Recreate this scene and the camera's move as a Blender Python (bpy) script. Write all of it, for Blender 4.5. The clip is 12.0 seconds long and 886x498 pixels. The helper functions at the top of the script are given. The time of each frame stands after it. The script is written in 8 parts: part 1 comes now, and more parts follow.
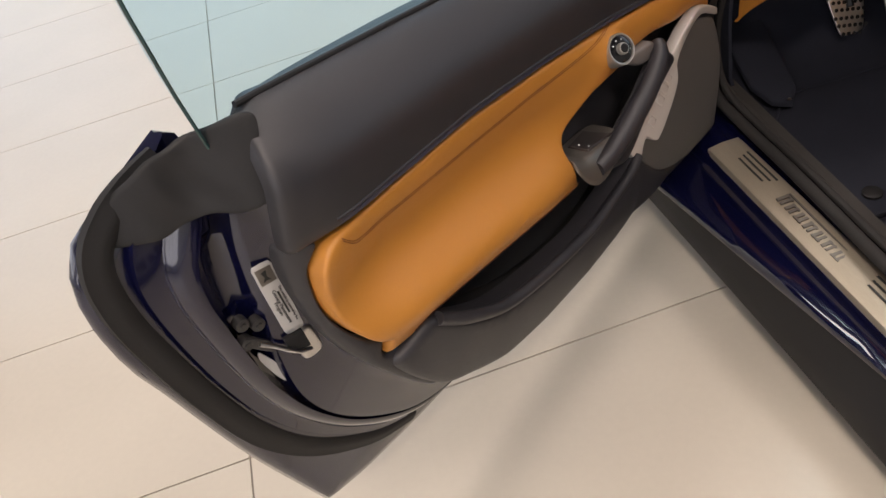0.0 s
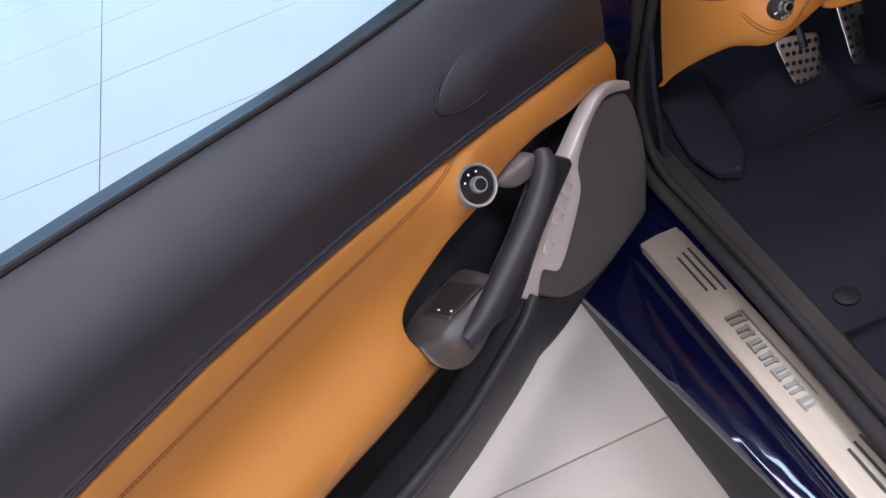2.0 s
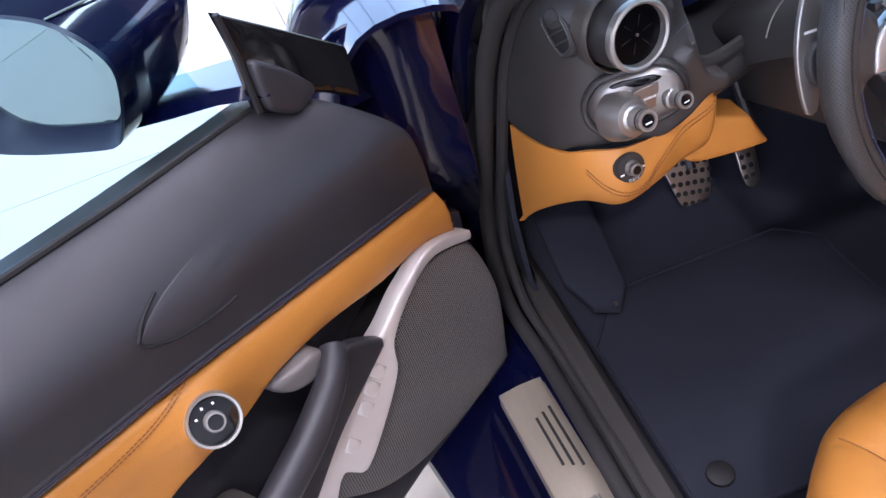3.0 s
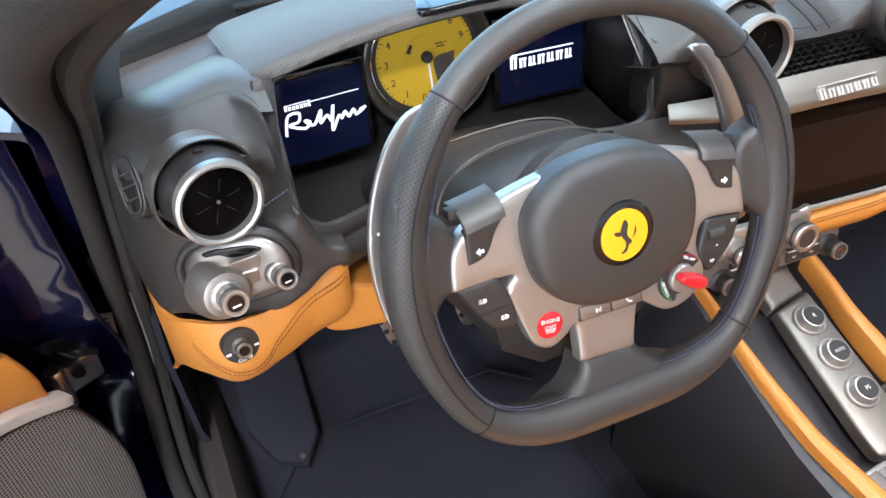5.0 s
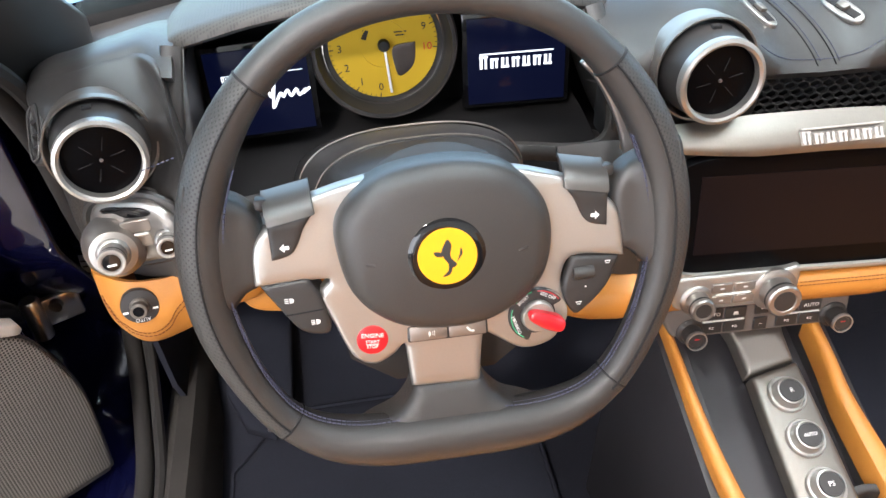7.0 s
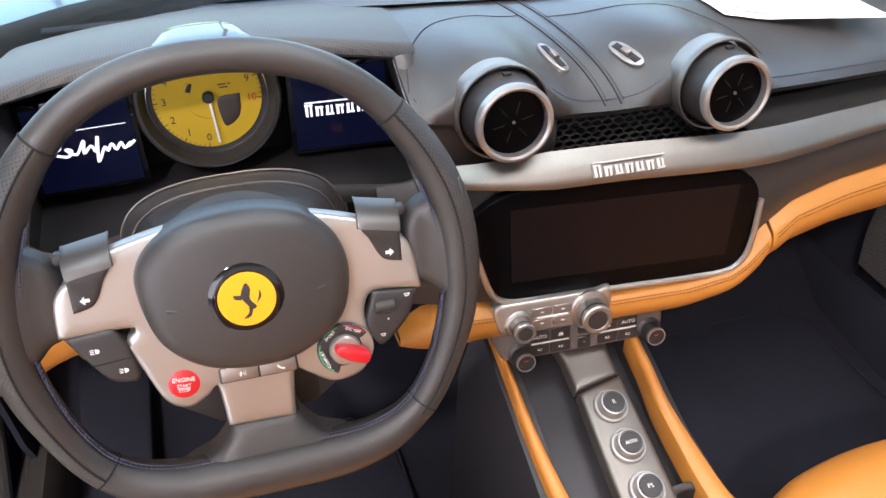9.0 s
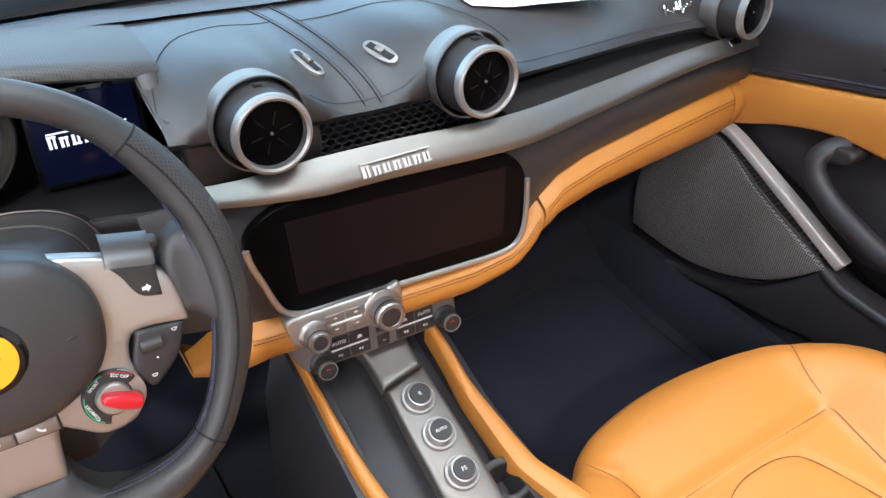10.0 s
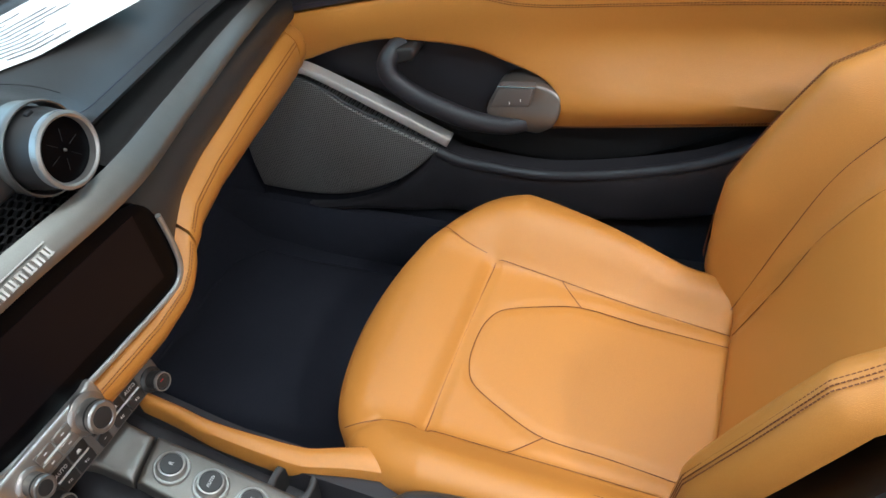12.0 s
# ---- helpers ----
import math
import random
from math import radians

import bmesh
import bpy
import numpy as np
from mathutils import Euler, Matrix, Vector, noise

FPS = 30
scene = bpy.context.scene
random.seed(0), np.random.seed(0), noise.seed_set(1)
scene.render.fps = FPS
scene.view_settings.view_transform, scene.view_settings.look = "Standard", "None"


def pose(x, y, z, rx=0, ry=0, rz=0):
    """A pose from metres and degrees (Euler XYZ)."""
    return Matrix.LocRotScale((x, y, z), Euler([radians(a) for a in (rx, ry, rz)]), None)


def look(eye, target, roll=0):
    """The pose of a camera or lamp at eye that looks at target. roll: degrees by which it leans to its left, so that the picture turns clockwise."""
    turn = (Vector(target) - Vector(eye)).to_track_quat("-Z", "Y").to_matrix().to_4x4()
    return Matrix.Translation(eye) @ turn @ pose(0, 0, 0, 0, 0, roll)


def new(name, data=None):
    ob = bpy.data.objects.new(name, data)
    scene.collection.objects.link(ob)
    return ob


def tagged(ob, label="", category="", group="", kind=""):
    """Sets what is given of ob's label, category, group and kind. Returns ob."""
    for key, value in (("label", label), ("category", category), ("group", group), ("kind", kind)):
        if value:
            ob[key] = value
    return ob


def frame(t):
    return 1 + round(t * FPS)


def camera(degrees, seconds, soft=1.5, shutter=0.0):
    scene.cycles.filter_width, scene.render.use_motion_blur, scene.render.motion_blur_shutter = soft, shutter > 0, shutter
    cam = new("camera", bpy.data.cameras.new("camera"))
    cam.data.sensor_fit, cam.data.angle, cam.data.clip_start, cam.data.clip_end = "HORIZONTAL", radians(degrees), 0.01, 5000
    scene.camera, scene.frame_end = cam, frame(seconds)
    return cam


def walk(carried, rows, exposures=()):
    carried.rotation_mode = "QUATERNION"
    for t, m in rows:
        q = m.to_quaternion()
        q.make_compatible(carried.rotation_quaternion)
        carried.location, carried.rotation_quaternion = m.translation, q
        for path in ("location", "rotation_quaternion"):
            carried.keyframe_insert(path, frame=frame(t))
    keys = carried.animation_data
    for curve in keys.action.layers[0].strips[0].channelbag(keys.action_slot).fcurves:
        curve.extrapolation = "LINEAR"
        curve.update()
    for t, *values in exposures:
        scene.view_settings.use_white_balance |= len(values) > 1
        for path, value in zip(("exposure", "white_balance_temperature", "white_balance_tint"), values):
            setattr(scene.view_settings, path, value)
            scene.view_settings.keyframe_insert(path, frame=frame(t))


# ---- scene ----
cam = camera(59.1, 12.0)
PATH = [
    (0, (-1.536, -1.031, 1.381), (-1.491, 0.454, 0.042), -16.2),
    (0.5, (-1.5, -1.031, 1.339), (-1.5, 0.464, 0.01), -18.4),
    (1, (-1.411, -0.987, 1.346), (-1.39, 0.51, 0.02), -19.1),
    (1.5, (-1.34, -0.83, 1.303), (-1.292, 0.663, -0.026), -19.7),
    (2, (-1.237, -0.663, 1.274), (-1.174, 0.817, -0.069), -20.2),
    (2.5, (-1.069, -0.552, 1.263), (-0.992, 0.933, -0.075), -19.0),
    (3, (-0.966, -0.458, 1.249), (-0.79, 1.024, -0.083), -16.2),
    (3.5, (-0.914, -0.367, 1.236), (-0.43, 1.084, -0.052), -11.0),
    (3.7, (-0.885, -0.352, 1.232), (-0.287, 1.041, -0.073), -8.6),
    (5.3, (-0.632, -0.356, 1.192), (-0.071, 1.08, -0.082), -1.3),
    (5.5, (-0.61, -0.328, 1.164), (-0.134, 1.122, -0.128), -2.7),
    (6, (-0.542, -0.334, 1.167), (-0.196, 1.146, -0.134), -3.1),
    (6.5, (-0.478, -0.371, 1.18), (-0.167, 1.119, -0.117), -2.6),
    (6.7, (-0.456, -0.38, 1.18), (-0.213, 1.13, -0.108), -3.4),
    (8.3, (-0.412, -0.423, 1.206), (-0.221, 1.156, -0.006), -1.4),
    (8.5, (-0.4, -0.427, 1.205), (-0.178, 1.152, -0.002), -0.8),
    (9, (-0.374, -0.435, 1.206), (0.106, 1.09, 0.006), 0.1),
    (9.5, (-0.348, -0.437, 1.206), (0.371, 0.991, 0.005), 1.0),
    (10, (-0.332, -0.442, 1.211), (0.554, 0.886, 0.007), 1.7),
    (10.5, (-0.315, -0.448, 1.213), (0.733, 0.749, 0.001), 0.9),
    (11, (-0.311, -0.448, 1.221), (0.907, 0.564, -0.001), -1.1),
    (11.5, (-0.304, -0.473, 1.232), (1.036, 0.346, -0.007), -3.8),
    (12, (-0.325, -0.423, 1.27), (1.007, 0.185, -0.092), -7.4),
]
walk(cam, [(t, look(eye, target, roll)) for t, eye, target, roll in PATH], [(0, -0.88, 6700, 19), (0.8, -0.68, 6300, 18), (1.5, -0.52, 5650, 22), (2.0, -0.40, 5550, 25), (2.5, -0.12, 5400, 27), (3.5, 0.25, 5400, 22), (5.5, 0.68, 5950, 14), (6.5, 0.70, 6050, 14), (8.5, 0.50, 6000, 19), (9.0, 0.38, 6150, 22), (9.5, 0.34, 5900, 17), (10.5, 0.18, 5600, 14), (11.5, -0.05, 5550, 11), (12, -0.24, 5500, 6)])

# ---- daylight from the showroom's glass front, warm lamps in its ceiling, added fill lights ----
world = bpy.data.worlds.new("world")
scene.world = world
world.use_nodes = True
wn = world.node_tree.nodes
sky = wn.new("ShaderNodeTexSky")
sky.sky_type, sky.sun_disc = "NISHITA", False
sky.sun_elevation, sky.sun_rotation = radians(38), radians(200)
wn["Background"].inputs[1].default_value = 0.10
world.node_tree.links.new(sky.outputs[0], wn["Background"].inputs[0])


def area_light(name, size_x, size_y, power, colour, m):
    data = bpy.data.lights.new(name, "AREA")
    data.shape, data.size, data.size_y, data.energy, data.color = "RECTANGLE", size_x, size_y, power, colour
    ob = new(name, data)
    ob.matrix_world = m
    return ob


scene.view_settings.exposure = 0.0
# three soft fill lights added behind and beside the car; no window is known there
FILL_LIGHTS = [(8.0, 3.2, 400, (0.95, 0.97, 1.0), look((-5.2, -6.6, 2.4), (-0.4, 0, 0.7))), (6.0, 3.0, 160, (0.86, 0.93, 1.0), look((-8.4, 1.0, 2.2), (-0.6, 0, 0.6))), (7.0, 3.2, 260, (0.70, 0.86, 1.0), look((8.6, 0.6, 4.1), (-0.6, 0, 0.7)))]
for fill in FILL_LIGHTS:
    area_light("window_daylight", *fill)
for lx, ly in ((-2.6, -2.2), (1.4, -2.2), (-2.6, 1.6), (1.4, 1.6)):
    area_light("ceiling_lamp_light", 1.8, 1.8, 225, (1.0, 0.93, 0.84), pose(lx, ly, 6.0))
area_light("spot_lamp_light", 0.25, 0.25, 110, (1.0, 0.90, 0.76), look((-1.9, -2.9, 3.9), (0.3, -0.3, 0.5)))


# ---- building helpers ----
from mathutils.geometry import delaunay_2d_cdt

ROOT = {}


def thing(name, m=None, label="", category="", group="", kind=""):
    """An empty at a thing's base, under which its parts hang."""
    ob = new(name)
    ob.empty_display_size = 0.05
    m = m if m is not None else Matrix.Identity(4)
    ob.matrix_world = m
    ROOT[ob] = m.inverted()
    return tagged(ob, label, category, group, kind)


def part(name, bm, material, parent=None, label="", angle=38, fix=True):
    """Links a bmesh, given in world metres, as one mesh object."""
    if fix:
        bmesh.ops.recalc_face_normals(bm, faces=bm.faces)
    me = bpy.data.meshes.new(name)
    bm.to_mesh(me)
    bm.free()
    ob = new(name, me)
    if parent is not None:
        me.transform(ROOT[parent])
        ob.parent = parent
        ROOT[ob] = ROOT[parent]
    if material is not None:
        me.materials.append(material)
    if len(me.polygons):
        me.shade_smooth()
        me.set_sharp_from_angle(angle=radians(angle))
    if label:
        ob["label"] = label
    return ob


def spline(pts, closed=True, step=0.01):
    """A smooth curve through points; a point given twice is a corner. Evenly cut."""
    p = [np.array(q, float) for q in pts]
    n = len(p)
    out = []
    for i in range(n if closed else n - 1):
        p0 = p[(i - 1) % n] if closed or i > 0 else p[i]
        p1, p2 = p[i], p[(i + 1) % n]
        p3 = p[(i + 2) % n] if closed or i + 2 < n else p[i + 1]
        d = np.linalg.norm(p2 - p1)
        if d < 1e-9:
            continue
        k = max(1, int(math.ceil(d / step)))
        m1, m2 = (p2 - p0) / 2, (p3 - p1) / 2
        for m in (m1, m2):
            l = np.linalg.norm(m)
            if l > d:
                m *= d / l
        for j in range(k):
            t = j / k
            out.append((2 * t**3 - 3 * t**2 + 1) * p1 + (t**3 - 2 * t**2 + t) * m1 + (3 * t**2 - 2 * t**3) * p2 + (t**3 - t**2) * m2)
    if not closed:
        out.append(p[-1])
    return np.array(out)


def edge_distance(q, loop):
    a, b = loop, np.roll(loop, -1, 0)
    ab = b - a
    l2 = (ab**2).sum(1) + 1e-12
    t = np.clip((((q[:, None, :] - a[None]) * ab[None]).sum(2)) / l2[None], 0, 1)
    c = a[None] + t[:, :, None] * ab[None]
    return np.sqrt(((q[:, None, :] - c) ** 2).sum(2).min(1))


def inside(q, loop):
    x, y = q[:, 0:1], q[:, 1:2]
    a, b = loop, np.roll(loop, -1, 0)
    cross = ((a[None, :, 1] > y) != (b[None, :, 1] > y))
    with np.errstate(divide="ignore", invalid="ignore"):
        xi = (b[None, :, 0] - a[None, :, 0]) * (y - a[None, :, 1]) / (b[None, :, 1] - a[None, :, 1]) + a[None, :, 0]
    return (cross & (x < xi)).sum(1) % 2 == 1


def patch(outline, place, height=None, thick=0.01, rnd=0.005, step=0.02, closed_curve=True, holes=()):
    """A padded panel: a closed outline in (a, b), lifted by height(a, b), its rim rounded over rnd, put into the world by place(a, b, h)."""
    height = height or (lambda a, b: 0.0)
    loop = spline(outline, True, step * 0.6) if closed_curve else np.array(outline, float)
    loops = [loop] + [spline(h, True, step * 0.6) for h in holes]
    lo, hi = loop.min(0), loop.max(0)
    gx, gy = np.meshgrid(np.arange(lo[0] + step / 2, hi[0], step), np.arange(lo[1] + step / 2, hi[1], step))
    grid = np.stack([gx.ravel() + 0.13 * step * np.sin(gy.ravel() * 91), gy.ravel()], 1)

    def dist(q):
        return np.min([edge_distance(q, l) for l in loops], 0)

    def ok(q):
        r = inside(q, loop)
        for h in loops[1:]:
            r &= ~inside(q, h)
        return r

    pts = [grid[ok(grid) & (dist(grid) > max(rnd * 1.15, step * 0.35))]]
    if rnd > 0:
        for l in loops:
            t = np.roll(l, -1, 0) - np.roll(l, 1, 0)
            t /= np.linalg.norm(t, axis=1)[:, None] + 1e-12
            nrm = np.stack([-t[:, 1], t[:, 0]], 1)
            for f in (0.12, 0.42, 1.0):
                for sgn in (1, -1):
                    q = l + nrm * sgn * rnd * f
                    q = q[ok(q)]
                    pts.append(q[dist(q) > rnd * f * 0.93])
    verts = np.concatenate(loops + pts)
    edges, base = [], 0
    for l in loops:
        edges += [(base + i, base + (i + 1) % len(l)) for i in range(len(l))]
        base += len(l)
    vs, _, fs, *_ = delaunay_2d_cdt([Vector(v) for v in verts], edges, [], 1, 1e-7)
    q = np.array([(v.x, v.y) for v in vs])
    if holes:
        keep = []
        for f in fs:
            c = q[list(f)].mean(0)[None]
            if not any(inside(c, h)[0] for h in loops[1:]):
                keep.append(f)
        fs = keep
    d = dist(q)
    r = np.clip(d / rnd, 0, 1) if rnd > 0 else np.ones(len(q))
    drop = rnd * (1 - np.sqrt(np.clip(1 - (1 - r) ** 2, 0, 1)))
    bm = bmesh.new()
    top = [bm.verts.new(place(a, b, height(a, b) - s)) for (a, b), s in zip(q, drop)]
    bot = [bm.verts.new(place(a, b, height(a, b) - max(thick, rnd + 0.001))) for a, b in q]
    count = {}
    for f in fs:
        bm.faces.new([top[i] for i in f])
        bm.faces.new([bot[i] for i in reversed(f)])
        for i in range(len(f)):
            k = (f[i], f[(i + 1) % len(f)])
            count[k] = count.get(k, 0) + 1
    for a, b in count:
        if (b, a) not in count:
            bm.faces.new((top[b], top[a], bot[a], bot[b]))
    return bm


def sweep(path, profile, up=(0, 0, 1), closed=False, scale=None, caps=True):
    """Carries a closed profile (side, up) along a path."""
    path = [Vector(p) for p in path]
    bm = bmesh.new()
    rings, n = [], len(path)
    for i, p in enumerate(path):
        a = path[(i - 1) % n] if closed or i else path[i]
        b = path[(i + 1) % n] if closed or i < n - 1 else path[i]
        t = (b - a).normalized()
        u = up(i) if callable(up) else Vector(up)
        side = t.cross(u).normalized()
        v = side.cross(t).normalized()
        s = scale(i / max(1, n - 1)) if scale else 1.0
        sx, sy = s if isinstance(s, tuple) else (s, s)
        rings.append([bm.verts.new(p + side * x * sx + v * y * sy) for x, y in profile])
    m = len(profile)
    for i in range(n if closed else n - 1):
        r0, r1 = rings[i], rings[(i + 1) % n]
        for j in range(m):
            bm.faces.new((r0[j], r0[(j + 1) % m], r1[(j + 1) % m], r1[j]))
    if not closed and caps:
        bm.faces.new(list(reversed(rings[0])))
        bm.faces.new(rings[-1])
    return bm


def round_profile(rx, ry=None, n=10):
    ry = ry or rx
    return [(rx * math.cos(2 * math.pi * i / n), ry * math.sin(2 * math.pi * i / n)) for i in range(n)]


def tube(path, r, n=8, closed=False, up=(0, 0, 1), scale=None):
    return sweep(path, round_profile(r, r, n), up, closed, scale)


def lathe(profile, m, n=36):
    """Turns (radius, height) pairs round the local z axis of m."""
    bm = bmesh.new()
    rings = []
    for r, h in profile:
        if r < 1e-6:
            rings.append([bm.verts.new(m @ Vector((0, 0, h)))])
        else:
            rings.append([bm.verts.new(m @ Vector((r * math.cos(2 * math.pi * i / n), r * math.sin(2 * math.pi * i / n), h))) for i in range(n)])
    for a, b in zip(rings, rings[1:]):
        for i in range(n):
            j = (i + 1) % n
            if len(a) == 1 and len(b) == 1:
                continue
            if len(a) == 1:
                bm.faces.new((a[0], b[j], b[i]))
            elif len(b) == 1:
                bm.faces.new((a[i], a[j], b[0]))
            else:
                bm.faces.new((a[i], a[j], b[j], b[i]))
    return bm


def rbox(sx, sy, sz, m, bevel=0.002, seg=2):
    bm = bmesh.new()
    bmesh.ops.create_cube(bm, size=1, matrix=Matrix.Diagonal((sx, sy, sz, 1)))
    if bevel > 0:
        bmesh.ops.bevel(bm, geom=bm.edges[:], offset=min(bevel, 0.45 * min(sx, sy, sz)), segments=seg, affect="EDGES", profile=0.5)
    bm.transform(m)
    return bm


def loft(rows, closed_ring=False, caps=False):
    """A skin through equally long rows of points."""
    bm = bmesh.new()
    vs = [[bm.verts.new(p) for p in r] for r in rows]
    m = len(rows[0])
    for a, b in zip(vs, vs[1:]):
        for j in range(m if closed_ring else m - 1):
            k = (j + 1) % m
            bm.faces.new((a[j], a[k], b[k], b[j]))
    if caps:
        bm.faces.new(vs[0])
        bm.faces.new(list(reversed(vs[-1])))
    return bm


def thicken(bm, d):
    """Gives an open skin a back face, d away along its normals."""
    bmesh.ops.recalc_face_normals(bm, faces=bm.faces)
    bm.normal_update()
    old, edges = bm.faces[:], [e for e in bm.edges if len(e.link_faces) == 1]
    back = {v: bm.verts.new(v.co - v.normal * d) for v in bm.verts[:]}
    for f in old:
        bm.faces.new([back[v] for v in reversed(f.verts)])
    for e in edges:
        a, b = e.verts
        bm.faces.new((a, b, back[b], back[a]))
    return bm


def merge(*bms):
    out = bmesh.new()
    for b in bms:
        me = bpy.data.meshes.new("tmp")
        b.to_mesh(me)
        out.from_mesh(me)
        b.free()
        bpy.data.meshes.remove(me)
    return out


def lettering(body, size, m, depth=0.0004, align="CENTER"):
    """Words in the built-in font, as a bmesh in the xy plane of m."""
    cu = bpy.data.curves.new("words", "FONT")
    cu.body, cu.size, cu.extrude, cu.align_x, cu.align_y, cu.resolution_u = body, size, depth, align, "CENTER", 2
    tmp = bpy.data.objects.new("words", cu)
    me = bpy.data.meshes.new_from_object(tmp)
    bm = bmesh.new()
    bm.from_mesh(me)
    bm.transform(m)
    bpy.data.objects.remove(tmp)
    bpy.data.curves.remove(cu)
    bpy.data.meshes.remove(me)
    return bm


def stitches(path, r=0.0007, dash=0.004, gap=0.0022):
    """A row of sewn threads along a dense path."""
    r, dash, gap = r * 0.95, dash * 0.8, gap * 0.6
    p = np.array([tuple(q) for q in path])
    seg = np.linalg.norm(np.diff(p, axis=0), axis=1)
    s = np.concatenate([[0], np.cumsum(seg)])
    bm = bmesh.new()
    t = 0.0

    def at(u):
        return Vector([np.interp(u, s, p[:, k]) for k in range(3)])

    while t + dash < s[-1]:
        a, b = at(t), at(t + dash)
        d = (b - a).normalized()
        x = d.cross(Vector((0.3, 0.2, 0.93))).normalized()
        y = d.cross(x)
        r0, r1 = [], []
        for k in range(4):
            o = (x * math.cos(k * math.pi / 2) + y * math.sin(k * math.pi / 2)) * r
            r0.append(bm.verts.new(a + o))
            r1.append(bm.verts.new(b + o))
        for k in range(4):
            bm.faces.new((r0[k], r0[(k + 1) % 4], r1[(k + 1) % 4], r1[k]))
        bm.faces.new(r0[::-1])
        bm.faces.new(r1)
        t += dash + gap
    return bm


# ---- materials ----
def material(name, colour, rough=0.5, metal=0.0, spots=0.0, spot_scale=6.0, grain=0.0, grain_scale=400.0, bump=0.0, coat=0.0, spec=0.5, kind="noise", rough_vary=0.0, per_object=0.0, stretch=None):
    m = bpy.data.materials.new(name)
    m.use_nodes = True
    nt = m.node_tree
    b = nt.nodes["Principled BSDF"]
    b.inputs["Roughness"].default_value, b.inputs["Metallic"].default_value = rough, metal
    b.inputs["Coat Weight"].default_value, b.inputs["Coat Roughness"].default_value = coat, 0.06
    b.inputs["Specular IOR Level"].default_value = spec
    co = nt.nodes.new("ShaderNodeTexCoord")
    src = co.outputs["Object"]
    if stretch:
        mp = nt.nodes.new("ShaderNodeMapping")
        mp.inputs["Scale"].default_value = stretch
        nt.links.new(src, mp.inputs["Vector"])
        src = mp.outputs["Vector"]
    big = nt.nodes.new("ShaderNodeTexNoise")
    big.inputs["Scale"].default_value, big.inputs["Detail"].default_value = spot_scale, 5
    nt.links.new(src, big.inputs["Vector"])
    if kind == "noise":
        fine = nt.nodes.new("ShaderNodeTexNoise")
        fine.inputs["Detail"].default_value = 3
        fine_out = fine.outputs["Fac"]
    else:
        fine = nt.nodes.new("ShaderNodeTexVoronoi")
        fine.feature = "DISTANCE_TO_EDGE" if kind == "leather" else "F1"
        fine_out = fine.outputs["Distance"]
    fine.inputs["Scale"].default_value = grain_scale
    nt.links.new(src, fine.inputs["Vector"])
    # colour: broad stains, then fine grain
    hsv = nt.nodes.new("ShaderNodeHueSaturation")
    hsv.inputs["Color"].default_value = (*colour, 1)
    ma = nt.nodes.new("ShaderNodeMath")
    ma.operation = "MULTIPLY_ADD"
    ma.inputs[1].default_value, ma.inputs[2].default_value = spots * 2, 1 - spots
    nt.links.new(big.outputs["Fac"], ma.inputs[0])
    mb = nt.nodes.new("ShaderNodeMath")
    mb.operation = "MULTIPLY_ADD"
    mb.inputs[1].default_value = grain * 2
    nt.links.new(fine_out, mb.inputs[0])
    sub = nt.nodes.new("ShaderNodeMath")
    sub.operation = "SUBTRACT"
    sub.inputs[1].default_value = grain
    nt.links.new(ma.outputs[0], sub.inputs[0])
    nt.links.new(sub.outputs[0], mb.inputs[2])
    value = mb.outputs[0]
    if per_object:
        oi = nt.nodes.new("ShaderNodeObjectInfo")
        mc = nt.nodes.new("ShaderNodeMath")
        mc.operation = "MULTIPLY_ADD"
        mc.inputs[1].default_value = per_object
        nt.links.new(oi.outputs["Random"], mc.inputs[0])
        nt.links.new(value, mc.inputs[2])
        value = mc.outputs[0]
    nt.links.new(value, hsv.inputs["Value"])
    nt.links.new(hsv.outputs["Color"], b.inputs["Base Color"])
    if rough_vary:
        mr = nt.nodes.new("ShaderNodeMath")
        mr.operation = "MULTIPLY_ADD"
        mr.inputs[1].default_value, mr.inputs[2].default_value = rough_vary * 2, rough - rough_vary
        nt.links.new(big.outputs["Fac"], mr.inputs[0])
        nt.links.new(mr.outputs[0], b.inputs["Roughness"])
    if bump:
        bp = nt.nodes.new("ShaderNodeBump")
        bp.inputs["Strength"].default_value, bp.inputs["Distance"].default_value = bump, 0.0006
        nt.links.new(fine_out, bp.inputs["Height"])
        nt.links.new(bp.outputs["Normal"], b.inputs["Normal"])
    return m


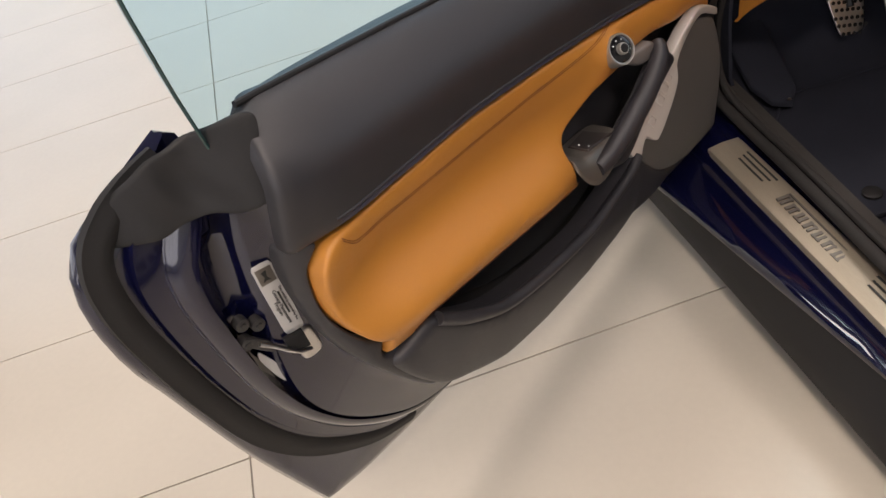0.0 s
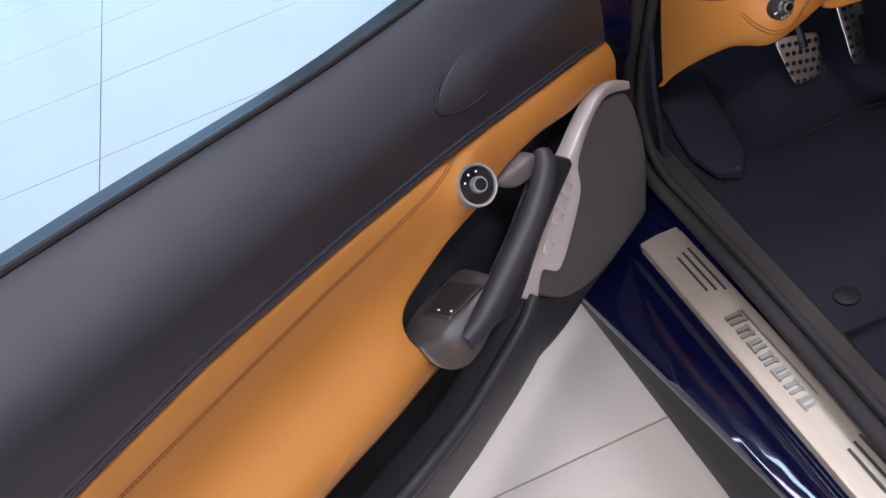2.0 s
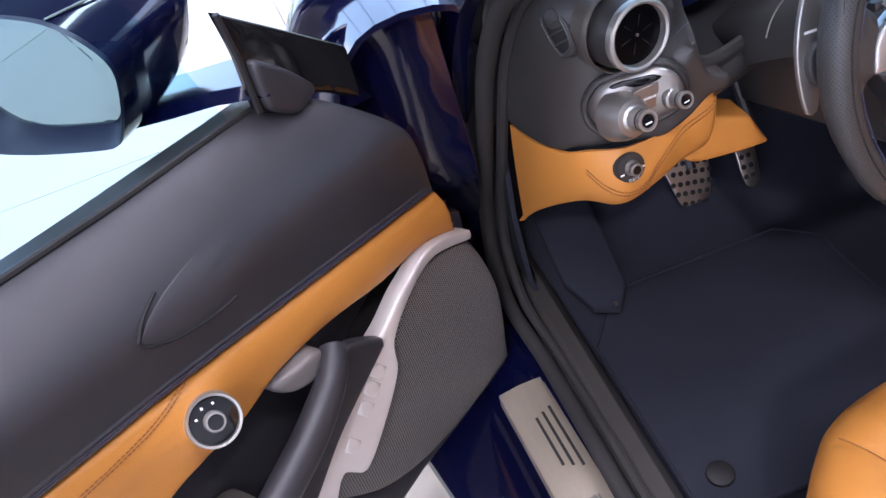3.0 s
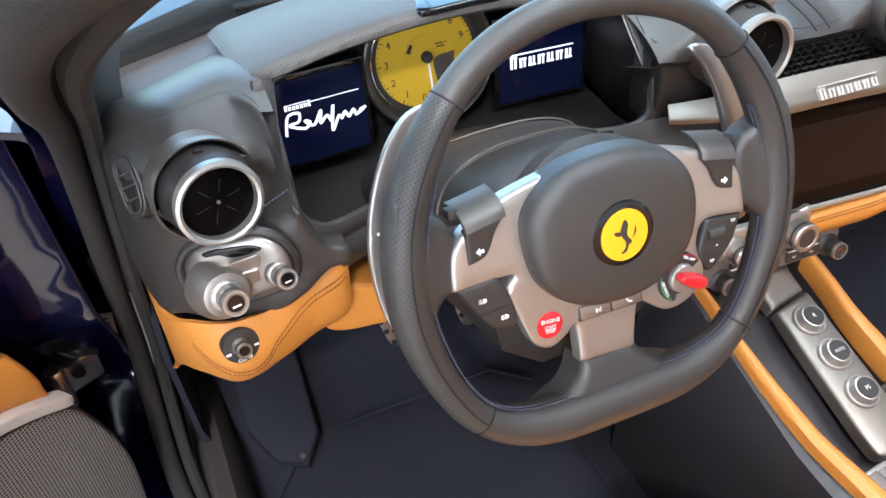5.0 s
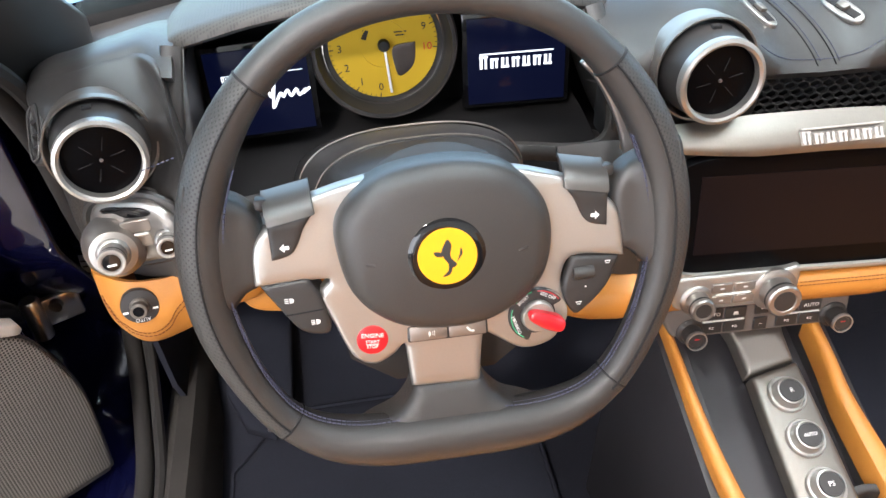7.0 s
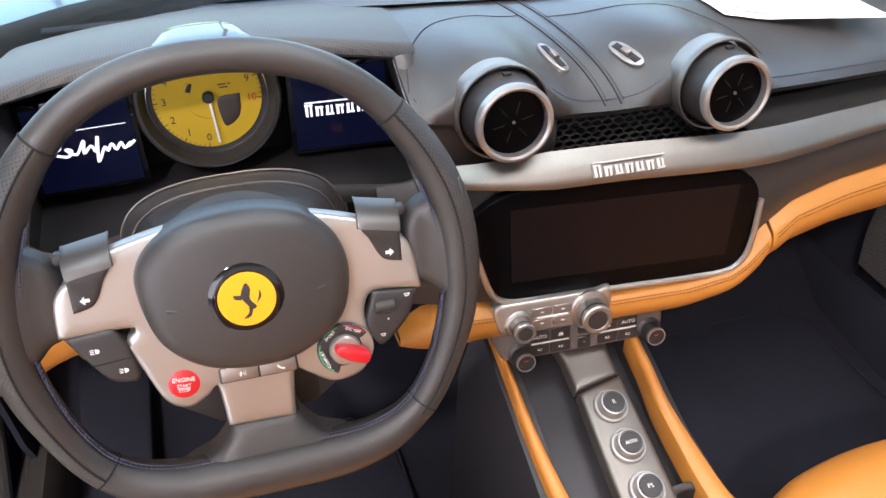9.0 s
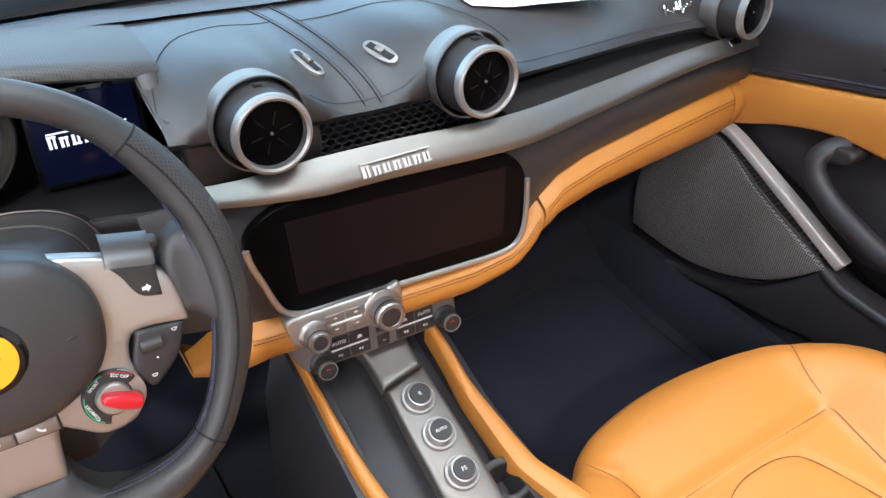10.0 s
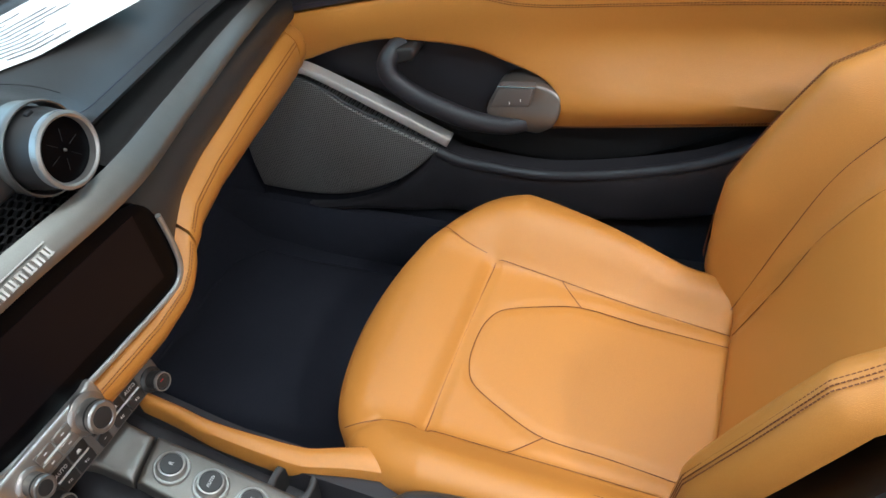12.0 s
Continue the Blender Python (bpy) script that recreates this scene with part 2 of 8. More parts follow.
def dotted(name, colour, hole, pitch, radius, rough=0.6, metal=0.0, axes=(0, 1), bump=0.5, cover=False):
    """A sheet with a regular grid of small holes, in the plane of two object axes or along a cover's own length and girth."""
    m = material(name, colour, rough, metal, spots=0.08)
    nt = m.node_tree
    b = nt.nodes["Principled BSDF"]
    co = nt.nodes.new("ShaderNodeTexCoord")
    vo = nt.nodes.new("ShaderNodeTexVoronoi")
    vo.voronoi_dimensions, vo.feature = "2D", "F1"
    vo.inputs["Randomness"].default_value, vo.inputs["Scale"].default_value = 0.0, 1.0 / pitch
    sx = nt.nodes.new("ShaderNodeSeparateXYZ")
    cx = nt.nodes.new("ShaderNodeCombineXYZ")
    nt.links.new(co.outputs["Object"], sx.inputs[0])
    nt.links.new(sx.outputs[axes[0]], cx.inputs[0])
    nt.links.new(sx.outputs[axes[1]], cx.inputs[1])
    if cover:
        at = nt.nodes.new("ShaderNodeAttribute")
        at.attribute_name = "cover"
        nt.links.new(at.outputs["Vector"], vo.inputs["Vector"])
    else:
        nt.links.new(cx.outputs[0], vo.inputs["Vector"])
    lt = nt.nodes.new("ShaderNodeMapRange")
    lt.inputs["From Min"].default_value, lt.inputs["From Max"].default_value = radius * 0.8, radius * 1.15
    nt.links.new(vo.outputs["Distance"], lt.inputs["Value"])
    mix = nt.nodes.new("ShaderNodeMix")
    mix.data_type = "RGBA"
    mix.inputs[6].default_value = (*hole, 1)
    old = b.inputs["Base Color"].links[0].from_socket
    nt.links.new(lt.outputs[0], mix.inputs[0])
    nt.links.new(old, mix.inputs[7])
    nt.links.new(mix.outputs[2], b.inputs["Base Color"])
    bp = nt.nodes.new("ShaderNodeBump")
    bp.inputs["Strength"].default_value, bp.inputs["Distance"].default_value = bump, 0.0006
    nt.links.new(lt.outputs[0], bp.inputs["Height"])
    nt.links.new(bp.outputs["Normal"], b.inputs["Normal"])
    return m


def glowing(name, colour, power, base=(0.01, 0.01, 0.012), rough=0.25):
    m = material(name, base, rough, spec=0.15)
    b = m.node_tree.nodes["Principled BSDF"]
    b.inputs["Emission Color"].default_value = (*colour, 1)
    b.inputs["Emission Strength"].default_value = power
    return m


BLACK_LEATHER = material("black_leather", (0.037, 0.0352, 0.034), 0.38, spots=0.12, grain=0.22, grain_scale=1000, bump=0.32, kind="leather", rough_vary=0.06)
NAVY_LEATHER = material("charcoal_leather", (0.029, 0.0280, 0.0325), 0.42, spots=0.12, grain=0.22, grain_scale=900, bump=0.30, kind="leather", rough_vary=0.06, spec=0.45)
TWEETER_CLOTH = material("dark_tweeter_cover", (0.026, 0.025, 0.029), 0.6, spots=0.10, grain=0.3, grain_scale=1500, bump=0.3)
TAN_LEATHER = material("tan_leather", (0.50, 0.206, 0.034), 0.41, spots=0.07, spot_scale=5, grain=0.12, grain_scale=600, bump=0.6, kind="leather", rough_vary=0.06)
BLACK_PERFORATED = dotted("black_perforated_leather", (0.036, 0.035, 0.034), (0.009, 0.009, 0.009), 0.0030, 0.25, 0.45, bump=0.5, cover=True)
TOP_PERFORATED = dotted("perforated_black_dash_leather", (0.046, 0.043, 0.040), (0.018, 0.017, 0.016), 0.0030, 0.27, 0.5, axes=(0, 1), bump=0.25)
SATIN_SILVER = material("satin_silver", (0.43, 0.418, 0.396), 0.38, 0.80, spots=0.05, grain=0.05, grain_scale=900, bump=0.05, rough_vary=0.05)
BRUSHED = material("brushed_aluminium", (0.25, 0.232, 0.208), 0.48, 0.95, spots=0.06, grain=0.12, grain_scale=90, bump=0.08, stretch=(14, 0.6, 14))
SATIN_GREY = material("satin_grey_metal", (0.22, 0.20, 0.18), 0.42, 0.8, spots=0.06, grain=0.05, grain_scale=900)
VENT_BLACK = material("smooth_black", (0.002, 0.002, 0.0025), 0.30, spots=0.05, spec=0.05)
VENT_FIN = material("dull_vent_fin", (0.03, 0.03, 0.032), 0.5, spots=0.05, spec=0.2)
SILL_METAL = material("brushed_sill_aluminium", (0.40, 0.347, 0.272), 0.46, 0.6, spots=0.06, grain=0.12, grain_scale=90, bump=0.08, stretch=(14, 0.6, 14))
STICKER = material("grey_white_sticker", (0.46, 0.45, 0.44), 0.4, spots=0.05)
TRIM_SILVER = material("silver_painted_trim", (0.50, 0.47, 0.44), 0.42, 0.35, spots=0.05, grain=0.05, grain_scale=900)
CHROME = material("polished_chrome", (0.75, 0.74, 0.73), 0.12, 1.0, spots=0.03)
DARK_METAL = material("dark_bronze_metal", (0.13, 0.11, 0.105), 0.33, 0.8, spots=0.08, grain=0.08, grain_scale=80, stretch=(1, 12, 12))
BLACK_PLASTIC = material("matt_black_plastic", (0.023, 0.022, 0.022), 0.45, spots=0.12, grain=0.15, grain_scale=1200, bump=0.2)
GREY_PLASTIC = material("warm_grey_buttons", (0.11, 0.098, 0.092), 0.45, spots=0.08)
GLOSS_BLACK = material("gloss_black", (0.006, 0.006, 0.007), 0.06, spots=0.05)
# near-black for seams and edges; inside pockets and hollows it paints their shade
DEEP_BLACK = material("deep_black_parts_and_shade", (0.004, 0.004, 0.005), 0.8, spots=0.1)
RUBBER = material("black_rubber_seal", (0.013, 0.0125, 0.013), 0.58, spots=0.22, spot_scale=11, grain=0.1, grain_scale=300, bump=0.2, spec=0.3)
SEAL_FELT = material("grey_flocked_seal", (0.024, 0.0225, 0.022), 0.8, spots=0.3, spot_scale=10, grain=0.3, grain_scale=700, bump=0.4, spec=0.25)
SILL_TRIM = material("worn_grey_sill_lining", (0.036, 0.033, 0.031), 0.85, spots=0.4, spot_scale=9, grain=0.35, grain_scale=900, bump=0.6, spec=0.2)
CARPET = material("navy_black_carpet", (0.0205, 0.0225, 0.032), 0.95, spots=0.35, spot_scale=5, grain=0.5, grain_scale=900, bump=1.0, spec=0.15)
BLUE_PAINT = material("dark_blue_car_paint", (0.0025, 0.0030, 0.019), 0.16, 0.0, spots=0.06, grain=0.15, grain_scale=2500, coat=1.0, spec=0.25)
YELLOW = material("yellow_enamel", (0.80, 0.345, 0.006), 0.35, spots=0.03, coat=0.4)
DIAL_YELLOW = glowing("yellow_dial", (0.75, 0.47, 0.02), 0.06, (0.45, 0.305, 0.022), 0.5)
RED = material("red_switch", (0.50, 0.012, 0.02), 0.28, spots=0.06, coat=0.5)
WARM_KEYS = material("warm_silver_keys", (0.27, 0.235, 0.21), 0.42, 0.7, spots=0.06)
WHITE_PRINT = material("white_print", (0.75, 0.75, 0.74), 0.5, spots=0.04)
DARK_PRINT = material("dark_print", (0.02, 0.02, 0.02), 0.5, spots=0.05)
GREEN = material("green_mark", (0.05, 0.45, 0.2), 0.5, spots=0.05)
PAPER = material("white_paper", (0.80, 0.80, 0.79), 0.8, spots=0.05, spot_scale=20, grain=0.05)
STEEL = material("bare_steel", (0.55, 0.54, 0.53), 0.28, 1.0, spots=0.15, spot_scale=30)
SCREEN_BLUE = glowing("lit_navy_screen", (0.006, 0.010, 0.055), 0.16, (0.004, 0.005, 0.012), 0.12)
SCREEN_WHITE = glowing("lit_white_screen_letters", (0.9, 0.95, 1.0), 0.9, (0.5, 0.5, 0.5))
SCREEN_DARK = material("dark_screen_glass", (0.0075, 0.0052, 0.0058), 0.28, spots=0.1, spec=0.07)
SPEAKER = dotted("speaker_mesh", (0.22, 0.208, 0.198), (0.016, 0.015, 0.014), 0.0038, 0.36, 0.5, 0.3, axes=(0, 2), bump=0.8)
BLUE_THREAD = material("blue_thread", (0.045, 0.048, 0.085), 0.8, spots=0.2)
RED_THREAD = material("dark_red_thread", (0.13, 0.038, 0.010), 0.8, spots=0.2)
TILE = material("cream_floor_tile", (0.515, 0.465, 0.388), 0.24, spots=0.07, spot_scale=2.2, spec=0.32, grain=0.03, grain_scale=60, rough_vary=0.03, per_object=0.04)
GROUT = material("floor_grout", (0.20, 0.17, 0.14), 0.8, spots=0.2, spot_scale=14)
WALL_PAINT = material("white_wall_paint", (0.78, 0.77, 0.74), 0.75, spots=0.04, grain=0.03, bump=0.1)
CEILING_PAINT = material("grey_ceiling_paint", (0.20, 0.197, 0.192), 0.8, spots=0.05, grain=0.03, bump=0.1)
KEY_METAL = material("dark_satin_key_metal", (0.12, 0.115, 0.11), 0.46, 0.7, spots=0.06, grain=0.05, grain_scale=900)
TITANIUM = material("titanium_grey_metal", (0.33, 0.312, 0.295), 0.36, 0.85, spots=0.06, grain=0.05, grain_scale=900, bump=0.04)
DARK_GLASS = material("dark_green_glass_edge", (0.02, 0.05, 0.05), 0.15, spots=0.05)
MIRROR_RIM = material("dull_dark_blue_paint", (0.004, 0.006, 0.024), 0.42, spots=0.1, grain=0.1, grain_scale=1500)
MIRROR = material("mirror_glass", (0.33, 0.40, 0.43), 0.01, 1.0, spots=0.01)
GARDEN = bpy.data.materials.new("sky_over_garden")
GARDEN.use_nodes = True
_n, _l = GARDEN.node_tree.nodes, GARDEN.node_tree.links
_n.remove(_n["Principled BSDF"])
_gc, _gs, _gn, _ga, _gr, _ge = (_n.new(k) for k in ("ShaderNodeTexCoord", "ShaderNodeSeparateXYZ", "ShaderNodeTexNoise", "ShaderNodeMath", "ShaderNodeValToRGB", "ShaderNodeEmission"))
_gn.inputs["Scale"].default_value, _gn.inputs["Detail"].default_value = 0.9, 6
_ga.operation, _ga.inputs[1].default_value = "MULTIPLY_ADD", 2.6
_l.new(_gc.outputs["Object"], _gs.inputs[0])
_l.new(_gc.outputs["Object"], _gn.inputs["Vector"])
_l.new(_gn.outputs["Fac"], _ga.inputs[0])
_l.new(_gs.outputs["Z"], _ga.inputs[2])
_gm2 = _n.new("ShaderNodeMapRange")
_gm2.inputs["From Min"].default_value, _gm2.inputs["From Max"].default_value = 0.0, 6.0
_l.new(_ga.outputs[0], _gm2.inputs["Value"])
_l.new(_gm2.outputs[0], _gr.inputs[0])
_gr.color_ramp.elements[0].color = (0.55, 0.55, 0.50, 1)
_gr.color_ramp.elements[1].color = (0.58, 0.80, 1.0, 1)
for pos, col in ((0.28, (0.62, 0.60, 0.55, 1)), (0.33, (0.10, 0.28, 0.03, 1)), (0.44, (0.22, 0.42, 0.08, 1)), (0.50, (0.74, 0.89, 1.0, 1)), (0.68, (0.92, 0.96, 0.98, 1))):
    e = _gr.color_ramp.elements.new(pos)
    e.color = col
_ge.inputs["Strength"].default_value = 4.1
_l.new(_gr.outputs[0], _ge.inputs[0])
_l.new(_ge.outputs[0], _n["Material Output"].inputs[0])
GLASS = bpy.data.materials.new("tinted_glass")
GLASS.use_nodes = True
_g = GLASS.node_tree
_gt, _gg, _gf, _gp, _gm = (_g.nodes.new(k) for k in ("ShaderNodeBsdfTransparent", "ShaderNodeBsdfGlossy", "ShaderNodeLayerWeight", "ShaderNodeMath", "ShaderNodeMixShader"))
_gt.inputs[0].default_value = (0.80, 0.92, 0.96, 1)
_gg.inputs["Roughness"].default_value = 0.02
_gp.operation, _gp.inputs[1].default_value = "POWER", 9.0
_g.links.new(_gf.outputs["Facing"], _gp.inputs[0])
_g.links.new(_gp.outputs[0], _gm.inputs[0])
_g.links.new(_gt.outputs[0], _gm.inputs[1])
_g.links.new(_gg.outputs[0], _gm.inputs[2])
_g.links.new(_gm.outputs[0], _g.nodes["Material Output"].inputs[0])


# ---- the showroom ----
def box_structure(name, x0, x1, y0, y1, z0, z1, material_, label):
    ob = part(name, rbox(x1 - x0, y1 - y0, z1 - z0, pose((x0 + x1) / 2, (y0 + y1) / 2, (z0 + z1) / 2), 0), material_)
    return tagged(ob, label, "room", kind="structure")


floor = box_structure("floor", -9, 9, -8, 8, -0.12, -0.004, GROUT, "large cream showroom floor tiles with thin joints")
floor["category"] = "floor"
ROOT[floor] = Matrix.Identity(4)
TILE_W, TILE_H = 1.19, 0.592
TILE_TURN = radians(-2.8)
tile_mesh = None
far_tiles = []
for j in range(-14, 15):
    for i in range(-7, 11):
        local = Vector((-2.036 + (i + 0.5) * TILE_W , 0.038 + (j + 0.5) * TILE_H, 0))
        pivot = Vector((-2.036, 0.038, 0))
        where = Matrix.Translation(pivot) @ Matrix.Rotation(-TILE_TURN, 4, "Z") @ Matrix.Translation(local - pivot)
        if abs(where.translation.x) > 8.7 or abs(where.translation.y) > 7.8:
            continue
        if not (-5 <= i < 5 and -8 <= j < 8):
            far_tiles.append(rbox(TILE_W - 0.0035, TILE_H - 0.0035, 0.012, where @ pose(0, 0, -0.006), 0))
            continue
        if tile_mesh is None:
            ob = part("tile", rbox(TILE_W - 0.0035, TILE_H - 0.0035, 0.012, pose(0, 0, -0.006), 0.0008, 1), TILE, floor)
            tile_mesh = ob.data
        else:
            ob = new("tile", tile_mesh)
            ob.parent = floor
        ob.matrix_local = where
tagged(part("tile_field", merge(*far_tiles), TILE, floor, fix=False), kind="stuff")
box_structure("wall_west", -9.2, -9, -8, 8, 0, 6.2, WALL_PAINT, "plain white showroom wall")
box_structure("wall_east", 9, 9.2, -8, 8, 0, 6.2, WALL_PAINT, "plain white showroom wall")
box_structure("wall_south", -9, 9, -8.2, -8, 0, 6.2, WALL_PAINT, "plain white showroom wall")
north = part("wall_north", patch([q for q in ((-9, 0), (9, 0), (9, 6.2), (-9, 6.2)) for _ in (0, 1)], lambda a, b, h: Vector((a, 8 - h, b)), None, 0.2, 0, 0.6, holes=[[q for q in ((-8, 0.12), (6, 0.12), (6, 5.9), (-8, 5.9)) for _ in (0, 1)]]), WALL_PAINT)
tagged(north, "white showroom wall with a wide glazed front", "room", kind="structure")
ROOT[north] = Matrix.Identity(4)
for k in range(8):
    part("mullion", rbox(0.06, 0.10, 5.78, pose(-8 + 2.0 * k, 8.08, 3.01), 0.004), SATIN_SILVER, north)
tagged(part("backdrop", rbox(44, 0.02, 16, pose(-1, 13, 7.2), 0), GARDEN), "bright sky over garden plants outside the glazed front", "backdrop", kind="structure")
# frames added round the fill lights; the walls have no openings there
for k, (w, h, _, _, wm) in enumerate(FILL_LIGHTS):
    fr = [rbox(0.08, h + 0.16, 0.08, wm @ pose(w * (i / 4 - 0.5), 0, 0.06), 0.004) for i in range(5)] + [rbox(w, 0.08, 0.07, wm @ pose(0, sy * (h / 2 + 0.04), 0.06), 0.004) for sy in (-1, 1)]
    tagged(part("window_%d" % (k + 2), merge(*fr), SATIN_SILVER), "slim metal frame added round an unseen fill light", "window", kind="structure")
box_structure("ceiling", -9.2, 9.2, -8.2, 8.2, 6.2, 6.4, CEILING_PAINT, "plain grey showroom ceiling")


# ---- the doors ----
def along(path, u):
    xs = [p[0] for p in path]
    return float(np.interp(u, xs, [p[1] for p in path]))


BELT = [(0.14, 0.863), (0.21, 0.875), (0.35, 0.889), (0.476, 0.906), (0.56, 0.920), (0.79, 0.962), (1.02, 1.002), (1.10, 1.014)]
SEAM = [(0.0, 0.648), (0.021, 0.654), (0.43, 0.757), (0.60, 0.793), (0.778, 0.824), (1.04, 0.848), (1.10, 0.85)]
TAN_LOW = [(0.0, 0.56), (0.15, 0.60), (0.545, 0.535), (0.75, 0.583), (0.95, 0.628), (1.05, 0.645), (1.1, 0.66)]


SEAM_P = [(0.0, 0.665), (0.149, 0.702), (0.43, 0.764), (0.555, 0.776), (0.663, 0.783), (0.774, 0.790), (0.88, 0.796), (1.10, 0.800)]


def build_door(root, S, driver):
    seam = SEAM if driver else SEAM_P

    def P(a, b, h):
        return S(a, h, b)

    def upper(u, z):
        zb, zt = along(seam, u), along(BELT, u)
        t = (z - zb) / max(0.02, zt - zb)
        h = 0.004 + 0.010 * math.sin(max(0, min(1, t)) * math.pi) * 0.6
        if t > 0.5:
            h -= 0.062 * ((t - 0.5) / 0.5) ** 1.6
        if u > 1.0:
            h -= 0.9 * max(0, u - 1.0) ** 1.6
        return h

    def tan(u, z):
        zb, zt = along(TAN_LOW, u) - (0.0 if driver else 0.03 * min(1, max(0, (u - 0.5) / 0.4))), along(seam, u)
        t = (z - zb) / max(0.03, zt - zb)
        k = min(1, max(0, (u - 0.45) / 0.2)) * min(1, max(0, (1.10 - u) / 0.12))
        h = 0.002 + k * (0.030 * math.exp(-(((t - 0.20) / 0.17) ** 2)) - 0.020 * math.exp(-(((t - 0.60) / 0.20) ** 2)))
        if driver:
            h += 0.015 * math.exp(-((u - 0.424) ** 2 + (z - 0.711) ** 2) / 0.0012)
        h += 0.006 * math.exp(-(((z - zt + 0.03) / 0.03) ** 2)) * (1 - k)
        return h

    def p(name, bm, mat, label="", parent=root, angle=38):
        return part(name, bm, mat, parent, label, angle)

    p("inner_shell", patch([(0.142, 0.857), (0.21, 0.869), (0.476, 0.900), (0.79, 0.956), (1.02, 0.985), (1.040, 0.95), (1.050, 0.79), (1.030, 0.68), (0.995, 0.60), (0.915, 0.48), (0.82, 0.40), (0.644, 0.36), (0.4, 0.33), (0.23, 0.30), (0.1, 0.268), (-0.02, 0.255), (-0.03, 0.39), (0.0, 0.545), (0.025, 0.654), (0.055, 0.77)], P, lambda a, b: -0.045 - 0.032 * min(1, max(0, (b - 0.72) / 0.08)), 0.03, 0.004, 0.05), BLACK_PLASTIC)
    up = [(u, along(seam, u) + 0.001) for u in (1.04, 0.90, 0.778, 0.69, 0.60, 0.515, 0.43, 0.33, 0.22, 0.12, 0.024)]
    p("upper_panel", patch([up[0], *up, up[-1], (0.040, 0.751), (0.085, 0.816), (0.142, 0.863), (0.21, 0.875), (0.35, 0.889), (0.476, 0.906), (0.56, 0.920), (0.79, 0.962), (1.0, 0.999), (1.03, 1.003), (1.054, 0.990), (1.074, 0.95), (1.088, 0.88), (1.088, 0.853), (1.070, 0.851)], P, upper, 0.022, 0.008, 0.016), NAVY_LEATHER, "charcoal leather upper door panel with blue stitching")
    if driver:
        bowl_top = [(0.16, 0.625), (0.255, 0.655), (0.334, 0.666), (0.385, 0.660), (0.442, 0.668), (0.525, 0.657), (0.570, 0.648)]
        low_edge = [(0.65, 0.559), (0.75, 0.583), (0.85, 0.606), (0.952, 0.628), (0.990, 0.624), (1.032, 0.634), (1.032, 0.634)]
        stitch = [(0.405, 0.765), (0.423, 0.757), (0.47, 0.750), (0.55, 0.757), (0.767, 0.782), (0.95, 0.806), (1.014, 0.815), (1.036, 0.838)]
        tail = [(1.024, 0.656), (1.024, 0.656), (1.050, 0.682), (1.070, 0.725), (1.077, 0.765), (1.073, 0.815), (1.056, 0.836), (1.036, 0.842), (1.036, 0.842)]
    else:
        bowl_top = [(0.137, 0.612), (0.217, 0.645), (0.291, 0.664), (0.363, 0.666), (0.44, 0.661), (0.488, 0.644), (0.54, 0.626), (0.572, 0.608)]
        low_edge = [(0.65, 0.546), (0.75, 0.560), (0.85, 0.576), (0.952, 0.592), (0.995, 0.600), (1.042, 0.612), (1.042, 0.612)]
        stitch = [(0.415, 0.758), (0.43, 0.756), (0.503, 0.743), (0.558, 0.741), (0.638, 0.746), (0.781, 0.759), (0.887, 0.767), (1.0, 0.775)]
        tail = [(1.053, 0.66), (1.075, 0.70), (1.08, 0.74), (1.07, 0.78), (1.05, 0.796), (1.041, 0.797), (1.041, 0.797)]
    recess = [(0.585, 0.628), (0.576, 0.580), (0.548, 0.535)] if driver else [(0.580, 0.583), (0.574, 0.556), (0.550, 0.533)]
    tan_out = [(0.002, 0.563), (0.002, 0.563), (0.05, 0.597), (0.09, 0.600 if not driver else 0.613), *bowl_top, *recess, recess[-1], *low_edge, *tail] + [(u, z - 0.002) for u, z in up[1:]] + [(0.021, 0.652), (0.008, 0.61)]
    p("armrest_panel", patch(tan_out, P, tan, 0.034, 0.006, 0.017), TAN_LEATHER, "tan leather door insert with a padded ledge")
    # sewn seams of the insert
    for off in (0.0, 0.0035):
        path = [S(u, tan(u, z + off) + 0.0008, z + off) for u, z in spline(stitch, False, 0.004)]
        p("seam_stitching", stitches(path, 0.0006), RED_THREAD)
        path = [S(u, tan(u, z) + 0.001, z) for u, z in spline([(0.56, low_edge[0][1] - 0.011 + off)] + [(u, z + 0.008 + off) for u, z in low_edge[1:5:1]], False, 0.004)]
        p("edge_stitching", stitches(path, 0.0006), RED_THREAD)
        path = [S(u, upper(u, along(seam, u) + 0.008 + off) + 0.0008, along(seam, u) + 0.008 + off) for u in np.arange(0.03, 1.03, 0.004)]
        p("upper_stitching", stitches(path, 0.0006), BLUE_THREAD)
    p("seam_welt", tube([S(u, upper(u, along(seam, u) + 0.016) - 0.0012, along(seam, u) + 0.016) for u in np.linspace(0.04, 1.03, 60)], 0.0028, 6), NAVY_LEATHER)
    if driver:
        p("rear_cap", patch([(1.088, 0.858), (1.094, 0.80), (1.082, 0.70), (1.046, 0.61), (0.975, 0.492), (0.94, 0.50), (0.975, 0.60), (1.032, 0.630), (1.026, 0.655), (1.052, 0.680), (1.072, 0.724), (1.079, 0.765), (1.075, 0.818), (1.058, 0.850)], P, lambda u, z: -0.004 - 3.0 * max(0, u - 1.05) ** 1.5, 0.022, 0.008, 0.012), NAVY_LEATHER)
